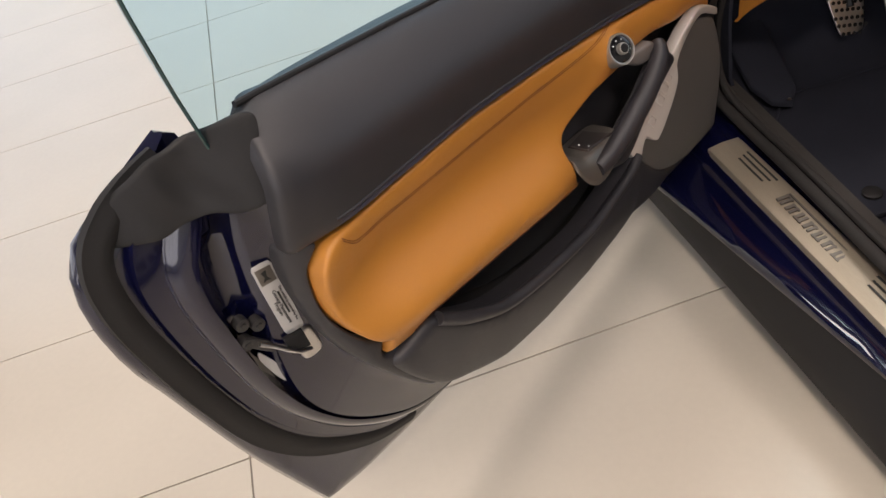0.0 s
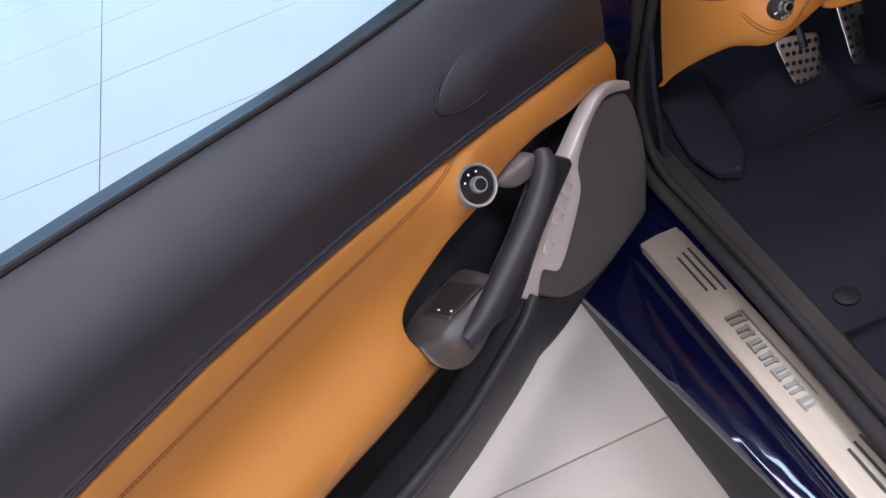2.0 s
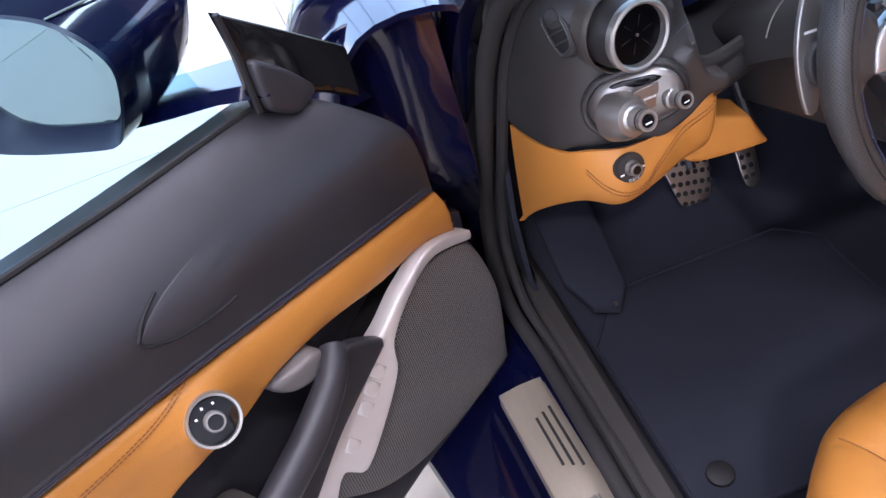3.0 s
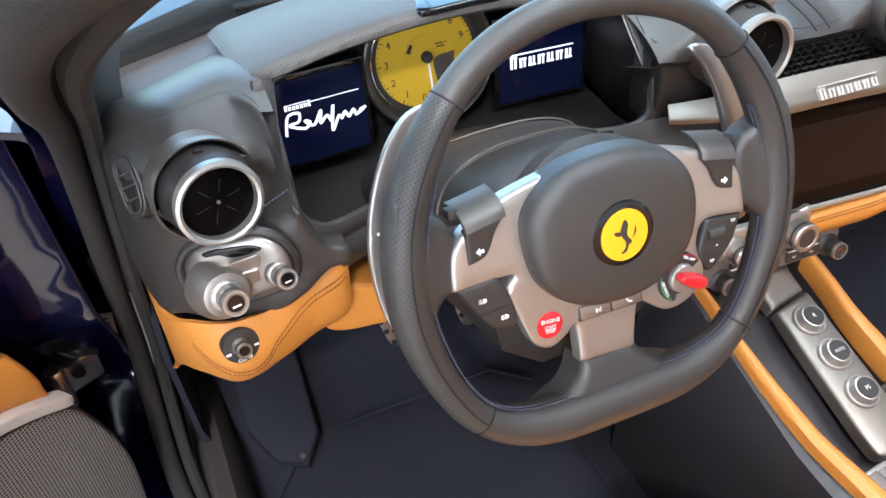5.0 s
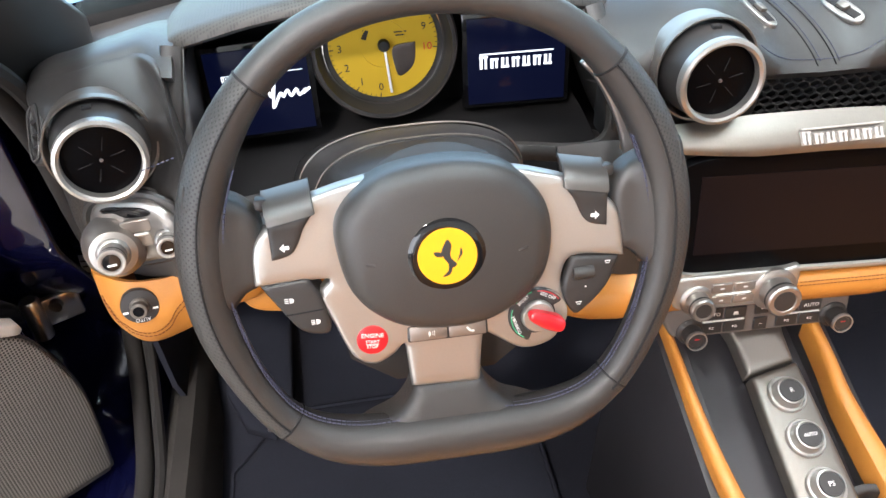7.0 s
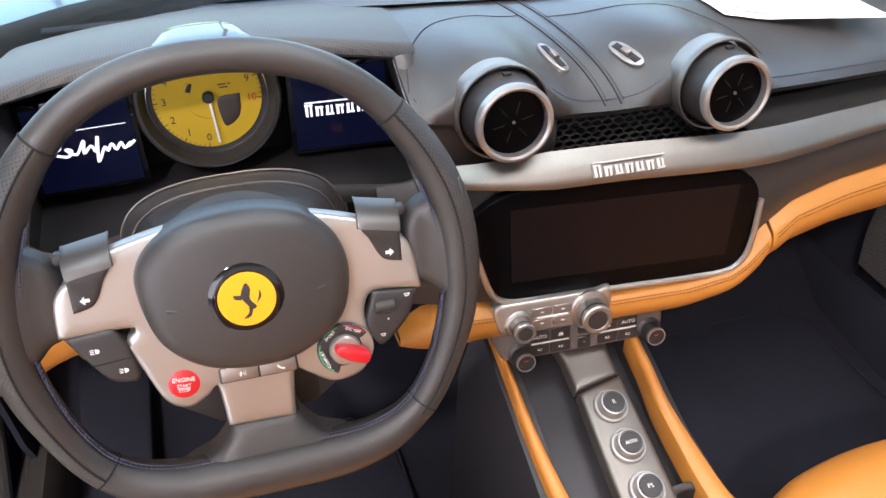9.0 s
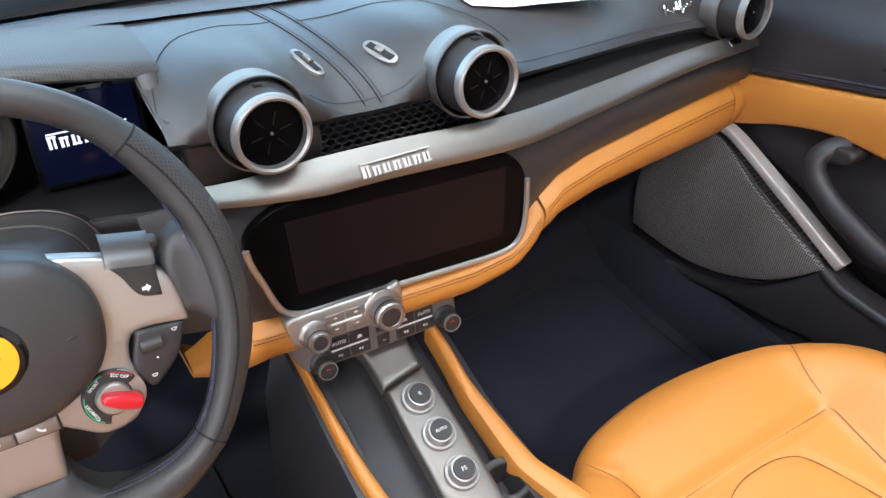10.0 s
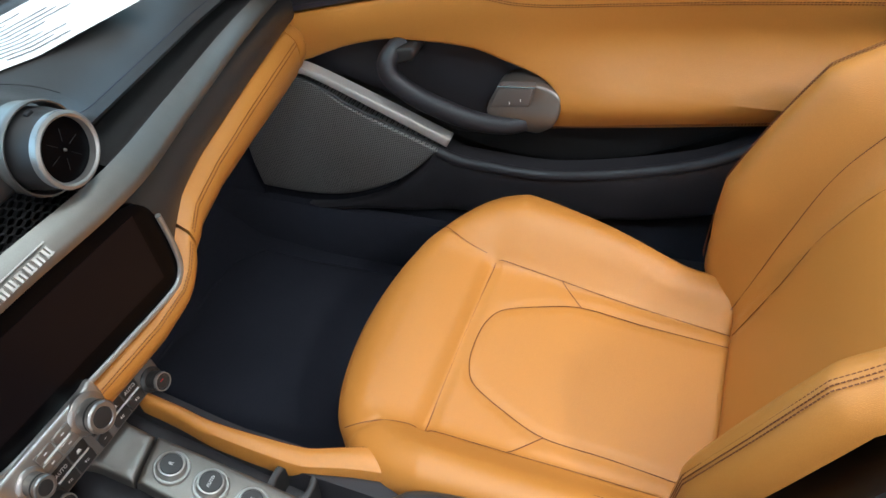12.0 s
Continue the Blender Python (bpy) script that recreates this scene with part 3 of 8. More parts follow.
    p("handle_bowl", patch([(0.10, 0.60), (0.255, 0.665), (0.334, 0.675), (0.442, 0.675), (0.53, 0.665), (0.59, 0.65), (0.60, 0.60), (0.56, 0.53), (0.483, 0.50), (0.39, 0.480), (0.30, 0.53), (0.18, 0.57)], P, lambda u, z: -0.041 if driver else -0.030, 0.012, 0.002, 0.03), NAVY_LEATHER)

    def low(u, z):
        lip = along([(0.17, 0.30), (0.37, 0.465), (0.46, 0.452), (0.567, 0.45), (0.71, 0.48), (0.823, 0.52), (0.9, 0.58), (0.96, 0.63), (1.1, 0.66)], u)
        t = max(0, min(1, (lip - z) / 0.14))
        return 0.028 * (1 - 0.8 * t * t) * min(1, max(0, (1.03 - u) / 0.12)) ** 0.5 * min(1, max(0.25, (u - 0.15) / 0.25))

    p("map_pocket", patch([(0.37, 0.465), (0.41, 0.456), (0.46, 0.452), (0.567, 0.450), (0.71, 0.480), (0.823, 0.520), (0.90, 0.575), (0.955, 0.628), (1.00, 0.62), (1.03, 0.605), (0.965, 0.486), (0.900, 0.435), (0.827, 0.396), (0.74, 0.372), (0.644, 0.356), (0.4, 0.322), (0.25, 0.297), (0.10, 0.268), (-0.035, 0.246), (-0.036, 0.258), (0.143, 0.292), (0.25, 0.345), (0.33, 0.42)], P, low, 0.05, 0.012, 0.016), NAVY_LEATHER, "dark leather map pocket below the door insert")
    lip = [S(u, low(u, z) - 0.004, z) for u, z in spline([(0.37, 0.468), (0.41, 0.457), (0.46, 0.453), (0.567, 0.452), (0.71, 0.482), (0.823, 0.522), (0.90, 0.577), (0.95, 0.624)], False, 0.012)]
    p("pocket_lip", tube(lip, 0.010, 10), NAVY_LEATHER)
    # near-black sheet that paints the shade inside the map pocket
    p("pocket_shade", patch([(0.38, 0.47), (0.56, 0.44), (0.75, 0.49), (0.96, 0.62), (0.96, 0.66), (0.75, 0.62), (0.55, 0.58), (0.42, 0.52)], P, lambda a, b: -0.036, 0.006, 0.001, 0.04), DEEP_BLACK)
    grille = [(-0.009, 0.537), (-0.035, 0.46), (-0.043, 0.396), (-0.036, 0.259), (-0.036, 0.259), (0.06, 0.272), (0.143, 0.292), (0.22, 0.325), (0.29, 0.375), (0.355, 0.452), (0.368, 0.462), (0.368, 0.462), (0.27, 0.500), (0.20, 0.530), (0.165, 0.552), (0.125, 0.575), (0.08, 0.582), (0.035, 0.566)]
    if not driver:
        grille = [(-0.009, 0.537), (-0.030, 0.46), (-0.036, 0.396), (-0.030, 0.315), (-0.030, 0.315), (0.06, 0.312), (0.143, 0.322), (0.22, 0.350), (0.29, 0.392), (0.355, 0.452), (0.368, 0.462), (0.368, 0.462), (0.27, 0.500), (0.20, 0.530), (0.165, 0.552), (0.125, 0.575), (0.08, 0.582), (0.035, 0.566)]
    p("speaker_grille", patch(grille, P, lambda a, b: 0.006 + 0.008 * math.sin(max(0, min(1, (b - 0.25) / 0.34)) * math.pi), 0.03, 0.004, 0.02), SPEAKER, "grey perforated loudspeaker grille")
    rim = [S(u, 0.003, z) for u, z in spline(grille, True, 0.01)]
    p("grille_rim", tube(rim, 0.0035, 6, True, up=tuple(S(0, 1, 0) - S(0, 0, 0))), BLACK_PLASTIC)
    if not driver:
        p("lower_panel", patch([(-0.03, 0.30), (0.30, 0.36), (0.62, 0.37), (0.90, 0.45), (1.05, 0.60), (1.10, 0.60), (1.10, 0.16), (-0.03, 0.16)], P, lambda a, b: -0.012, 0.02, 0.006, 0.03), CARPET, "dark carpeted lower door panel")
    if driver:
        trim = [(-0.011, 0.562), (0.045, 0.598), (0.09, 0.611), (0.14, 0.600), (0.191, 0.575), (0.308, 0.537), (0.392, 0.490), (0.392, 0.490), (0.371, 0.457), (0.371, 0.457), (0.335, 0.484), (0.312, 0.467), (0.255, 0.494), (0.205, 0.527), (0.185, 0.556), (0.133, 0.585), (0.085, 0.594), (0.045, 0.58), (-0.008, 0.55)]
    else:
        trim = [(0.02, 0.585), (0.06, 0.603), (0.10, 0.610), (0.15, 0.600), (0.27, 0.548), (0.392, 0.492), (0.392, 0.492), (0.383, 0.474), (0.383, 0.474), (0.263, 0.532), (0.147, 0.585), (0.10, 0.595), (0.06, 0.590)]
    face = lambda u, z: 0.017 + (0.45 * (along([(0.0, 0.585), (0.10, 0.603), (0.19, 0.558), (0.39, 0.474)], u) - z) * min(1, max(0, (u - 0.12) / 0.08)) if driver else 0.0)
    tr = p("grille_trim", patch(trim, P, face, 0.022, 0.0035, 0.012), TRIM_SILVER, "satin silver trim beside the speaker grille")
    if driver:
        for u, z, w, hgt in ((0.226, 0.545, 0.017, 0.017), (0.245, 0.535, 0.018, 0.017), (0.266, 0.523, 0.018, 0.017), (0.306, 0.502, 0.018, 0.015)):
            ang = radians(-27)
            c, s = math.cos(ang), math.sin(ang)
            q = [(u + c * a - s * b, z + s * a + c * b) for a, b in ((-w / 2, -hgt / 2), (w / 2, -hgt / 2), (w / 2, hgt / 2), (-w / 2, hgt / 2))]
            part("seat_button", patch([v for v in q for _ in (0, 1)], P, lambda u, z: face(u, z) + 0.0012, 0.004, 0.0010, 0.02), TRIM_SILVER, tr)
    if driver:
        arm = spline([(0.272, 0.018, 0.645), (0.284, 0.028, 0.638), (0.300, 0.033, 0.629), (0.322, 0.036, 0.619), (0.360, 0.037, 0.602), (0.413, 0.036, 0.584), (0.460, 0.035, 0.571), (0.500, 0.033, 0.563), (0.528, 0.029, 0.560)], False, 0.006)
    else:
        arm = spline([(0.322, -0.005, 0.676), (0.308, 0.014, 0.668), (0.300, 0.028, 0.650), (0.308, 0.032, 0.627), (0.340, 0.033, 0.602), (0.378, 0.034, 0.585), (0.443, 0.034, 0.565), (0.500, 0.030, 0.560), (0.530, 0.022, 0.565)], False, 0.008)
    nrm = S(0, 1, 0) - S(0, 0, 0)
    arm_path = [S(q[0], q[1], q[2] - (0.0 if driver else 0.014)) for q in arm]
    p("pull_handle", sweep(arm_path, round_profile(0.0165 if not driver else 0.0180, 0.0135 if not driver else 0.0165, 14), lambda i: nrm if 6 < i else nrm + Vector((0, 0, 0.4)), scale=lambda t: 0.8 + 0.35 * math.sin(math.pi * min(1, t * 1.02)) ** 0.8), NAVY_LEATHER, "dark leather pull handle")
    if driver:
        p("handle_mount", patch([(0.346, 0.648), (0.338, 0.658), (0.302, 0.662), (0.285, 0.654), (0.286, 0.636), (0.302, 0.630), (0.330, 0.632)], P, lambda a, b: 0.020 - 3.0 * max(0, a - 0.30) ** 1.6, 0.06, 0.006, 0.008), GREY_PLASTIC, "dark silver end block")
        p("handle_web", patch([(0.205, 0.582), (0.250, 0.622), (0.288, 0.622), (0.360, 0.588), (0.460, 0.556), (0.505, 0.542), (0.495, 0.525), (0.450, 0.500), (0.398, 0.486), (0.310, 0.532), (0.200, 0.570)], P, lambda u, z: 0.020, 0.015, 0.006, 0.014), NAVY_LEATHER)

        def ledge(u, v):
            """Height of the metal ledge behind the pull handle; it curls down at its front and up at its rear end."""
            return 0.569 + 0.20 * (u - 0.44) + 0.9 * max(0, u - 0.545) ** 1.2 - 0.034 * max(0, (v - 0.014) / 0.022) ** 2

        br = p("handle_bracket", patch([(0.425, -0.030), (0.440, -0.040), (0.50, -0.041), (0.545, -0.037), (0.568, -0.018), (0.582, 0.010), (0.586, 0.026), (0.574, 0.034), (0.545, 0.037), (0.515, 0.037), (0.48, 0.034), (0.43, 0.026)], lambda a, b, h: S(a, b, h), ledge, 0.012, 0.003, 0.006), SATIN_GREY, "dark silver metal ledge with a window switch")
        sw = part("window_switch", patch([q for q in ((0.461, -0.034), (0.446, 0.014), (0.519, 0.010), (0.523, -0.027)) for _ in (0, 1)], lambda a, b, h: S(a, b, h), lambda u, v: ledge(u, 0) + 0.0035 + 2.0 * (v + 0.01) ** 2, 0.010, 0.0025, 0.006), DARK_METAL, br)
        part("switch_edge", tube([S(0.532, -0.0345, ledge(0.532, 0) + 0.004), S(0.497, -0.038, ledge(0.497, 0) + 0.004), S(0.461, -0.0380, ledge(0.461, 0) + 0.005)], 0.0009, 6), CHROME, br)
        part("switch_edge", tube([S(0.452, 0.016, ledge(0.452, 0) + 0.004), S(0.443, 0.018, ledge(0.443, 0) + 0.005)], 0.0009, 6), CHROME, br)
        for u, v in ((0.512, -0.012), (0.508, 0.004)):
            part("switch_mark", rbox(0.003, 0.003, 0.0008, Matrix.Translation(S(u, v, ledge(u, 0) + 0.0040)), 0), WHITE_PRINT, br)
    else:
        p("handle_mount", patch([(0.346, 0.664), (0.290, 0.654), (0.290, 0.632), (0.340, 0.640)], P, lambda a, b: 0.022, 0.055, 0.006, 0.01), BLACK_PLASTIC)
        br = p("handle_bracket", patch([(0.583, 0.602), (0.584, 0.578), (0.572, 0.550), (0.546, 0.530), (0.546, 0.530), (0.505, 0.538), (0.470, 0.556), (0.466, 0.576), (0.490, 0.610), (0.545, 0.618)], P, lambda u, z: 0.018 + 0.012 * math.exp(-((z - 0.56) / 0.03) ** 2), 0.05, 0.005, 0.012), SATIN_GREY, "dark silver metal bracket with a window switch")
        part("window_switch", patch([q for q in ((0.488, 0.615), (0.545, 0.620), (0.536, 0.586), (0.470, 0.577)) for _ in (0, 1)], P, lambda u, z: 0.030, 0.02, 0.0025, 0.012), GREY_PLASTIC, br)
        part("switch_edge", tube([S(0.486, 0.031, 0.618), S(0.548, 0.031, 0.623)], 0.0012, 6), CHROME, br)
        for du in (0.0, 0.018):
            part("switch_mark", rbox(0.004, 0.0008, 0.004, Matrix.Translation(S(0.505 + du, 0.0302, 0.590 + du * 0.4)), 0), WHITE_PRINT, br)
    tw = [(0.288, 0.832), (0.330, 0.841), (0.384, 0.841), (0.414, 0.836), (0.430, 0.829), (0.427, 0.822), (0.407, 0.807), (0.367, 0.792), (0.330, 0.787), (0.296, 0.805)]
    p("tweeter_grille", patch(tw, P, lambda a, b: upper(a, b) - 0.0008 + 0.0016 * min(1, max(0, (a - 0.30) / 0.09)), 0.008, 0.0010, 0.010), TWEETER_CLOTH, "flush dark tweeter cover in the door top")
    crease = [(0.335, 0.7865), (0.367, 0.791), (0.407, 0.806), (0.428, 0.822), (0.431, 0.830), (0.416, 0.840), (0.392, 0.846)]
    p("tweeter_crease", tube([S(u, upper(u, z) + 0.0008, z) for u, z in spline(crease, False, 0.008)], 0.0017, 6, up=tuple(nrm)), DEEP_BLACK)
    belt = [S(u, -0.066, along(BELT, u) + 0.001) for u in np.linspace(0.17, 1.045, 40)]
    p("belt_seal", tube(belt, 0.0040, 8), RUBBER)
    p("outer_belt_seal", tube([S(u, -0.081, along(BELT, u) - 0.026) for u in np.linspace(0.15, 1.045, 40)], 0.0055, 8), RUBBER)
    p("glass", patch([(0.20, 0.86), (0.20, 0.86), (0.60, 0.91), (1.086, 0.972), (1.086, 0.972), (1.105, 1.10), (1.118, 1.31), (1.118, 1.31), (0.90, 1.335), (0.66, 1.325), (0.45, 1.24), (0.28, 1.08)], lambda a, b, h: S(a, -0.072 + h + 0.10 * max(0, b - 1.0), b), None, 0.004, 0.0, 0.08), GLASS, "clear blue-tinted raised side window").visible_shadow = False
    p("glass_edge", tube([S(1.086, -0.0745, 0.970), S(1.098, -0.066, 1.05), S(1.108, -0.056, 1.14), S(1.118, -0.0405, 1.31)], 0.0022, 6), DARK_GLASS)
    # painted outer shell and its jamb
    ring_out = spline([(1.085, 0.980), (1.162, 0.955), (1.221, 0.933), (1.242, 0.903), (1.254, 0.853), (1.251, 0.771), (1.235, 0.696), (1.215, 0.596), (1.193, 0.497), (1.164, 0.391), (1.135, 0.289), (1.135, 0.289), (1.055, 0.263), (0.853, 0.223), (0.40, 0.19), (-0.05, 0.175)], False, 0.02)
    pick = lambda c, t: c[min(len(c) - 1, int(round(t * (len(c) - 1))))]
    # the painted edge: steps from under the leather cap out to the skin, each a curve (height across the door, curve)
    cap_line = [(1.036, 0.968), (1.050, 0.940), (1.060, 0.906), (1.064, 0.859), (1.067, 0.808), (1.068, 0.753), (1.066, 0.693), (1.058, 0.631), (1.036, 0.566), (1.000, 0.503), (0.950, 0.440), (0.86, 0.39), (0.40, 0.31), (-0.05, 0.26)]
    ridge = [(1.055, 0.972), (1.078, 0.920), (1.089, 0.884), (1.097, 0.844), (1.102, 0.810), (1.108, 0.770), (1.120, 0.690), (1.120, 0.597), (1.090, 0.513), (1.028, 0.427), (0.948, 0.356), (0.85, 0.32), (0.40, 0.27), (-0.05, 0.235)]
    shelf_line = [(1.075, 0.962), (1.105, 0.920), (1.130, 0.884), (1.150, 0.854), (1.158, 0.815), (1.157, 0.775), (1.150, 0.700), (1.138, 0.622), (1.105, 0.528), (1.045, 0.432), (0.952, 0.345), (0.85, 0.305), (0.40, 0.255), (-0.05, 0.225)]
    groove = [(1.120, 0.966), (1.165, 0.940), (1.190, 0.915), (1.206, 0.880), (1.210, 0.836), (1.205, 0.765), (1.191, 0.672), (1.169, 0.583), (1.133, 0.496), (1.085, 0.420), (1.014, 0.339), (0.92, 0.288), (0.40, 0.225), (-0.05, 0.205)]
    cap_line, ridge, shelf_line, groove = (spline(c, False, 0.01) for c in (cap_line, ridge, shelf_line, groove))
    jamb_rows = []
    for c0, c1, f, v in ((cap_line, ridge, -0.25, -0.062), (cap_line, ridge, 0.0, -0.072), (cap_line, ridge, 0.15, -0.078), (cap_line, ridge, 0.85, -0.088), (cap_line, ridge, 1.0, -0.091), (ridge, shelf_line, 0.08, -0.106), (ridge, shelf_line, 0.30, -0.122), (ridge, shelf_line, 0.70, -0.124), (ridge, shelf_line, 0.92, -0.114), (ridge, shelf_line, 1.0, -0.101), (shelf_line, groove, 0.10, -0.1005), (shelf_line, groove, 0.40, -0.110), (shelf_line, groove, 0.46, -0.124), (shelf_line, groove, 0.62, -0.127), (shelf_line, groove, 0.92, -0.130), (shelf_line, groove, 0.98, -0.142), (groove, ring_out, 0.10, -0.142), (groove, ring_out, 0.30, -0.146), (groove, ring_out, 0.75, -0.150), (groove, ring_out, 0.92, -0.152), (groove, ring_out, 1.0, -0.158)):
        row = []
        for i in range(91):
            q = pick(c0, i / 90) * (1 - f) + pick(c1, i / 90) * f
            row.append(S(q[0], v, q[1]))
        jamb_rows.append(row)
    if driver:
        jamb = p("jamb", loft(jamb_rows), BLUE_PAINT, "dark blue painted door edge with pressed steps", angle=50)
        seal = spline([(1.108, 0.972), (1.150, 0.962), (1.190, 0.944), (1.215, 0.924), (1.229, 0.890), (1.232, 0.832), (1.223, 0.752), (1.208, 0.664), (1.182, 0.556), (1.143, 0.466), (1.088, 0.388), (1.010, 0.312), (0.93, 0.268)], False, 0.012)
        p("edge_seal", sweep([S(u, -0.146, z) for u, z in seal], [(-0.020, -0.004), (-0.017, 0.006), (-0.008, 0.010), (0.002, 0.008), (0.010, 0.004), (0.016, 0.003), (0.017, -0.006)], tuple(S(0, 1, 0) - S(0, 0, 0)), scale=lambda t: min(1.0, 0.5 + 6 * t) * (1.0 - 0.30 * max(0, t - 0.6) / 0.4)), RUBBER, "wide black rubber seal")
        skin = []
        for i in range(61):
            q = pick(ring_out, i / 60)
            skin.append([S(q[0], -0.158, q[1]), S(q[0] + 0.004, -0.164, q[1]), S(q[0] + 0.002, -0.172, q[1]), S(min(q[0], 1.22) - 0.02, -0.176, q[1] * 0.95 + 0.03), S(min(q[0], 1.15) - 0.06, -0.172, min(0.80, max(q[1] + 0.08, 0.40))), S(min(q[0], 1.1) - 0.07, -0.130, min(0.83, 0.80 + 0.2 * max(0, q[0]))), S(min(q[0], 1.1) - 0.05, -0.084, along(BELT, min(q[0], 1.05)) - 0.055 - 0.06 * max(0, 0.2 - max(0, q[0])) / 0.2)])
        p("outer_skin", thicken(loft(skin), 0.004), BLUE_PAINT, "dark blue painted outer door skin", angle=60)
        shade_cloth = [(1.130, 0.990), (1.090, 1.000), (1.048, 1.006), (1.056, 0.970), (1.066, 0.926), (1.096, 0.911), (1.116, 0.917), (1.134, 0.916), (1.152, 0.910), (1.171, 0.909), (1.192, 0.912), (1.206, 0.921), (1.198, 0.942), (1.176, 0.962), (1.152, 0.980)]

        def fold(a, b):
            """Depth of the cloth across the door: it falls towards the outer skin, in folds."""
            k = min(1, max(0, (a - 1.06) / 0.12))
            return -0.050 - 0.92 * (a - 1.096) - 0.35 * (b - 0.915) + 0.0075 * math.sin((a - 1.06) * 62 + (b - 0.9) * 26) * math.sin(k * math.pi) + 0.003 * math.sin((a - 1.06) * 130 - (b - 0.9) * 60) * math.sin(k * math.pi)

        p("corner_gaiter", patch(shade_cloth, lambda a, b, h: S(a, h, b), fold, 0.006, 0.003, 0.006), RUBBER, "black moulded cover at the door's rear corner")
        def jam(a, b, h):
            """Puts a flat thing on the painted edge, a across it and b along it."""
            return S(1.092 + 0.97 * a + 0.04 * (b - 0.76) + 0.2 * h, -0.0835 - 0.24 * a + h, b)

        st = p("sticker", patch([(-0.0125, 0.817), (-0.0155, 0.809), (-0.0125, 0.702), (-0.0095, 0.698), (0.0105, 0.702), (0.0130, 0.708), (0.0110, 0.815), (0.0085, 0.820)], lambda a, b, h: jam(a, b, h + 0.0022), None, 0.0015, 0.0004, 0.02), STICKER, "white service sticker with small print")
        tx, ty = (jam(0, 0.70, 0) - jam(0, 0.80, 0)).normalized(), (jam(-0.01, 0.75, 0) - jam(0, 0.75, 0)).normalized()
        turn = Matrix((tx, ty, tx.cross(ty))).transposed().to_4x4()
        for a, size, words in ((-0.0085, 0.0052, "This vehicle is covered by the"), (0.0005, 0.0068, "Genuine Maintenance"), (0.0052, 0.0068, "Program")):
            part("printed_words", lettering(words, size, Matrix.Translation(jam(a, 0.746, 0.0030)) @ turn, 0.0002), DARK_PRINT, st)
        part("printed_line", patch([q for q in ((-0.0052, 0.770), (-0.0028, 0.770), (-0.0028, 0.732), (-0.0052, 0.732)) for _ in (0, 1)], lambda a, b, h: jam(a, b, h + 0.0030), None, 0.001, 0, 0.02), DARK_PRINT, st)
        part("printed_panel", patch([q for q in ((-0.0115, 0.811), (0.0085, 0.814), (0.0090, 0.789), (-0.0108, 0.787)) for _ in (0, 1)], lambda a, b, h: jam(a, b, h + 0.0027), None, 0.001, 0, 0.02), SATIN_GREY, st)
        part("printed_mark", patch([(-0.004, 0.808), (0.003, 0.807), (0.001, 0.799), (0.005, 0.793), (0.0, 0.794), (-0.005, 0.792), (-0.002, 0.799)], lambda a, b, h: jam(a, b, h + 0.0032), None, 0.001, 0, 0.02), DARK_PRINT, st)
        la = p("latch", patch([(-0.020, 0.690), (-0.014, 0.697), (0.004, 0.697), (0.008, 0.690), (0.010, 0.655), (0.004, 0.646), (-0.014, 0.646), (-0.021, 0.655)], lambda a, b, h: jam(a, b, h + 0.005), None, 0.020, 0.004, 0.006), STEEL, "bare steel door latch")
        part("latch_slot", patch([q for q in ((-0.006, 0.699), (0.020, 0.703), (0.020, 0.672), (-0.006, 0.668)) for _ in (0, 1)], lambda a, b, h: jam(a, b, h + 0.0075), None, 0.016, 0.001, 0.008), DEEP_BLACK, la)
        part("latch_claw", tube([jam(0.046, 0.716, 0.002), jam(0.034, 0.704, 0.006), jam(0.022, 0.688, 0.010), jam(0.010, 0.672, 0.010), jam(-0.004, 0.664, 0.009)], 0.0030, 8), STEEL, la)
        part("latch_lever", patch([(0.050, 0.728), (0.058, 0.718), (0.040, 0.690), (0.016, 0.668), (0.010, 0.676), (0.030, 0.700)], lambda a, b, h: jam(a, b, h - 0.004), None, 0.006, 0.002, 0.006), BLACK_PLASTIC, la)
        for a, b in ((0.050, 0.752), (0.034, 0.738), (0.057, 0.722), (0.028, 0.664)):
            part("latch_screw", lathe([(0, 0.007), (0.0042, 0.0065), (0.0046, 0.004), (0.0085, 0.0035), (0.0092, 0.0), (0.0092, -0.01)], Matrix.Translation(jam(a, b, -0.006)) @ look((0, 0, 0), S(-0.24, -0.97, 0.0) - S(0, 0, 0)).to_3x3().to_4x4(), 12), BLACK_PLASTIC, la)
        part("latch_plate", patch([(0.050, 0.692), (0.054, 0.680), (0.044, 0.630), (0.024, 0.588), (0.020, 0.592), (0.032, 0.640)], lambda a, b, h: jam(a, b, h - 0.012), None, 0.002, 0.0005, 0.01), STICKER, la)
        # mirror adjuster knob
        kz = (S(0.25, 0.80, 0.52) - S(0, 0, 0)).normalized()
        kx = Vector((0, 0, 1)).cross(kz).normalized()
        kb = Matrix.Translation(S(0.424, 0.0270, 0.722)) @ Matrix((kx, kz.cross(kx), kz)).transposed().to_4x4()
        kn = p("mirror_knob", lathe([(0.0255, -0.022), (0.0255, 0.003), (0.0245, 0.0055), (0.0222, 0.005), (0.0215, 0.000), (0, 0.000)], kb, 40), SATIN_SILVER, "silver-ringed mirror adjuster knob")
        part("knob_face", lathe([(0.0213, 0.0005), (0.0213, 0.0025), (0.012, 0.0035), (0, 0.0035)], kb, 32), GLOSS_BLACK, kn)
        part("knob_grip", lathe([(0.0095, 0.002), (0.0100, 0.007), (0.0095, 0.0105), (0.0085, 0.012), (0, 0.012)], kb, 28), SATIN_SILVER, kn)
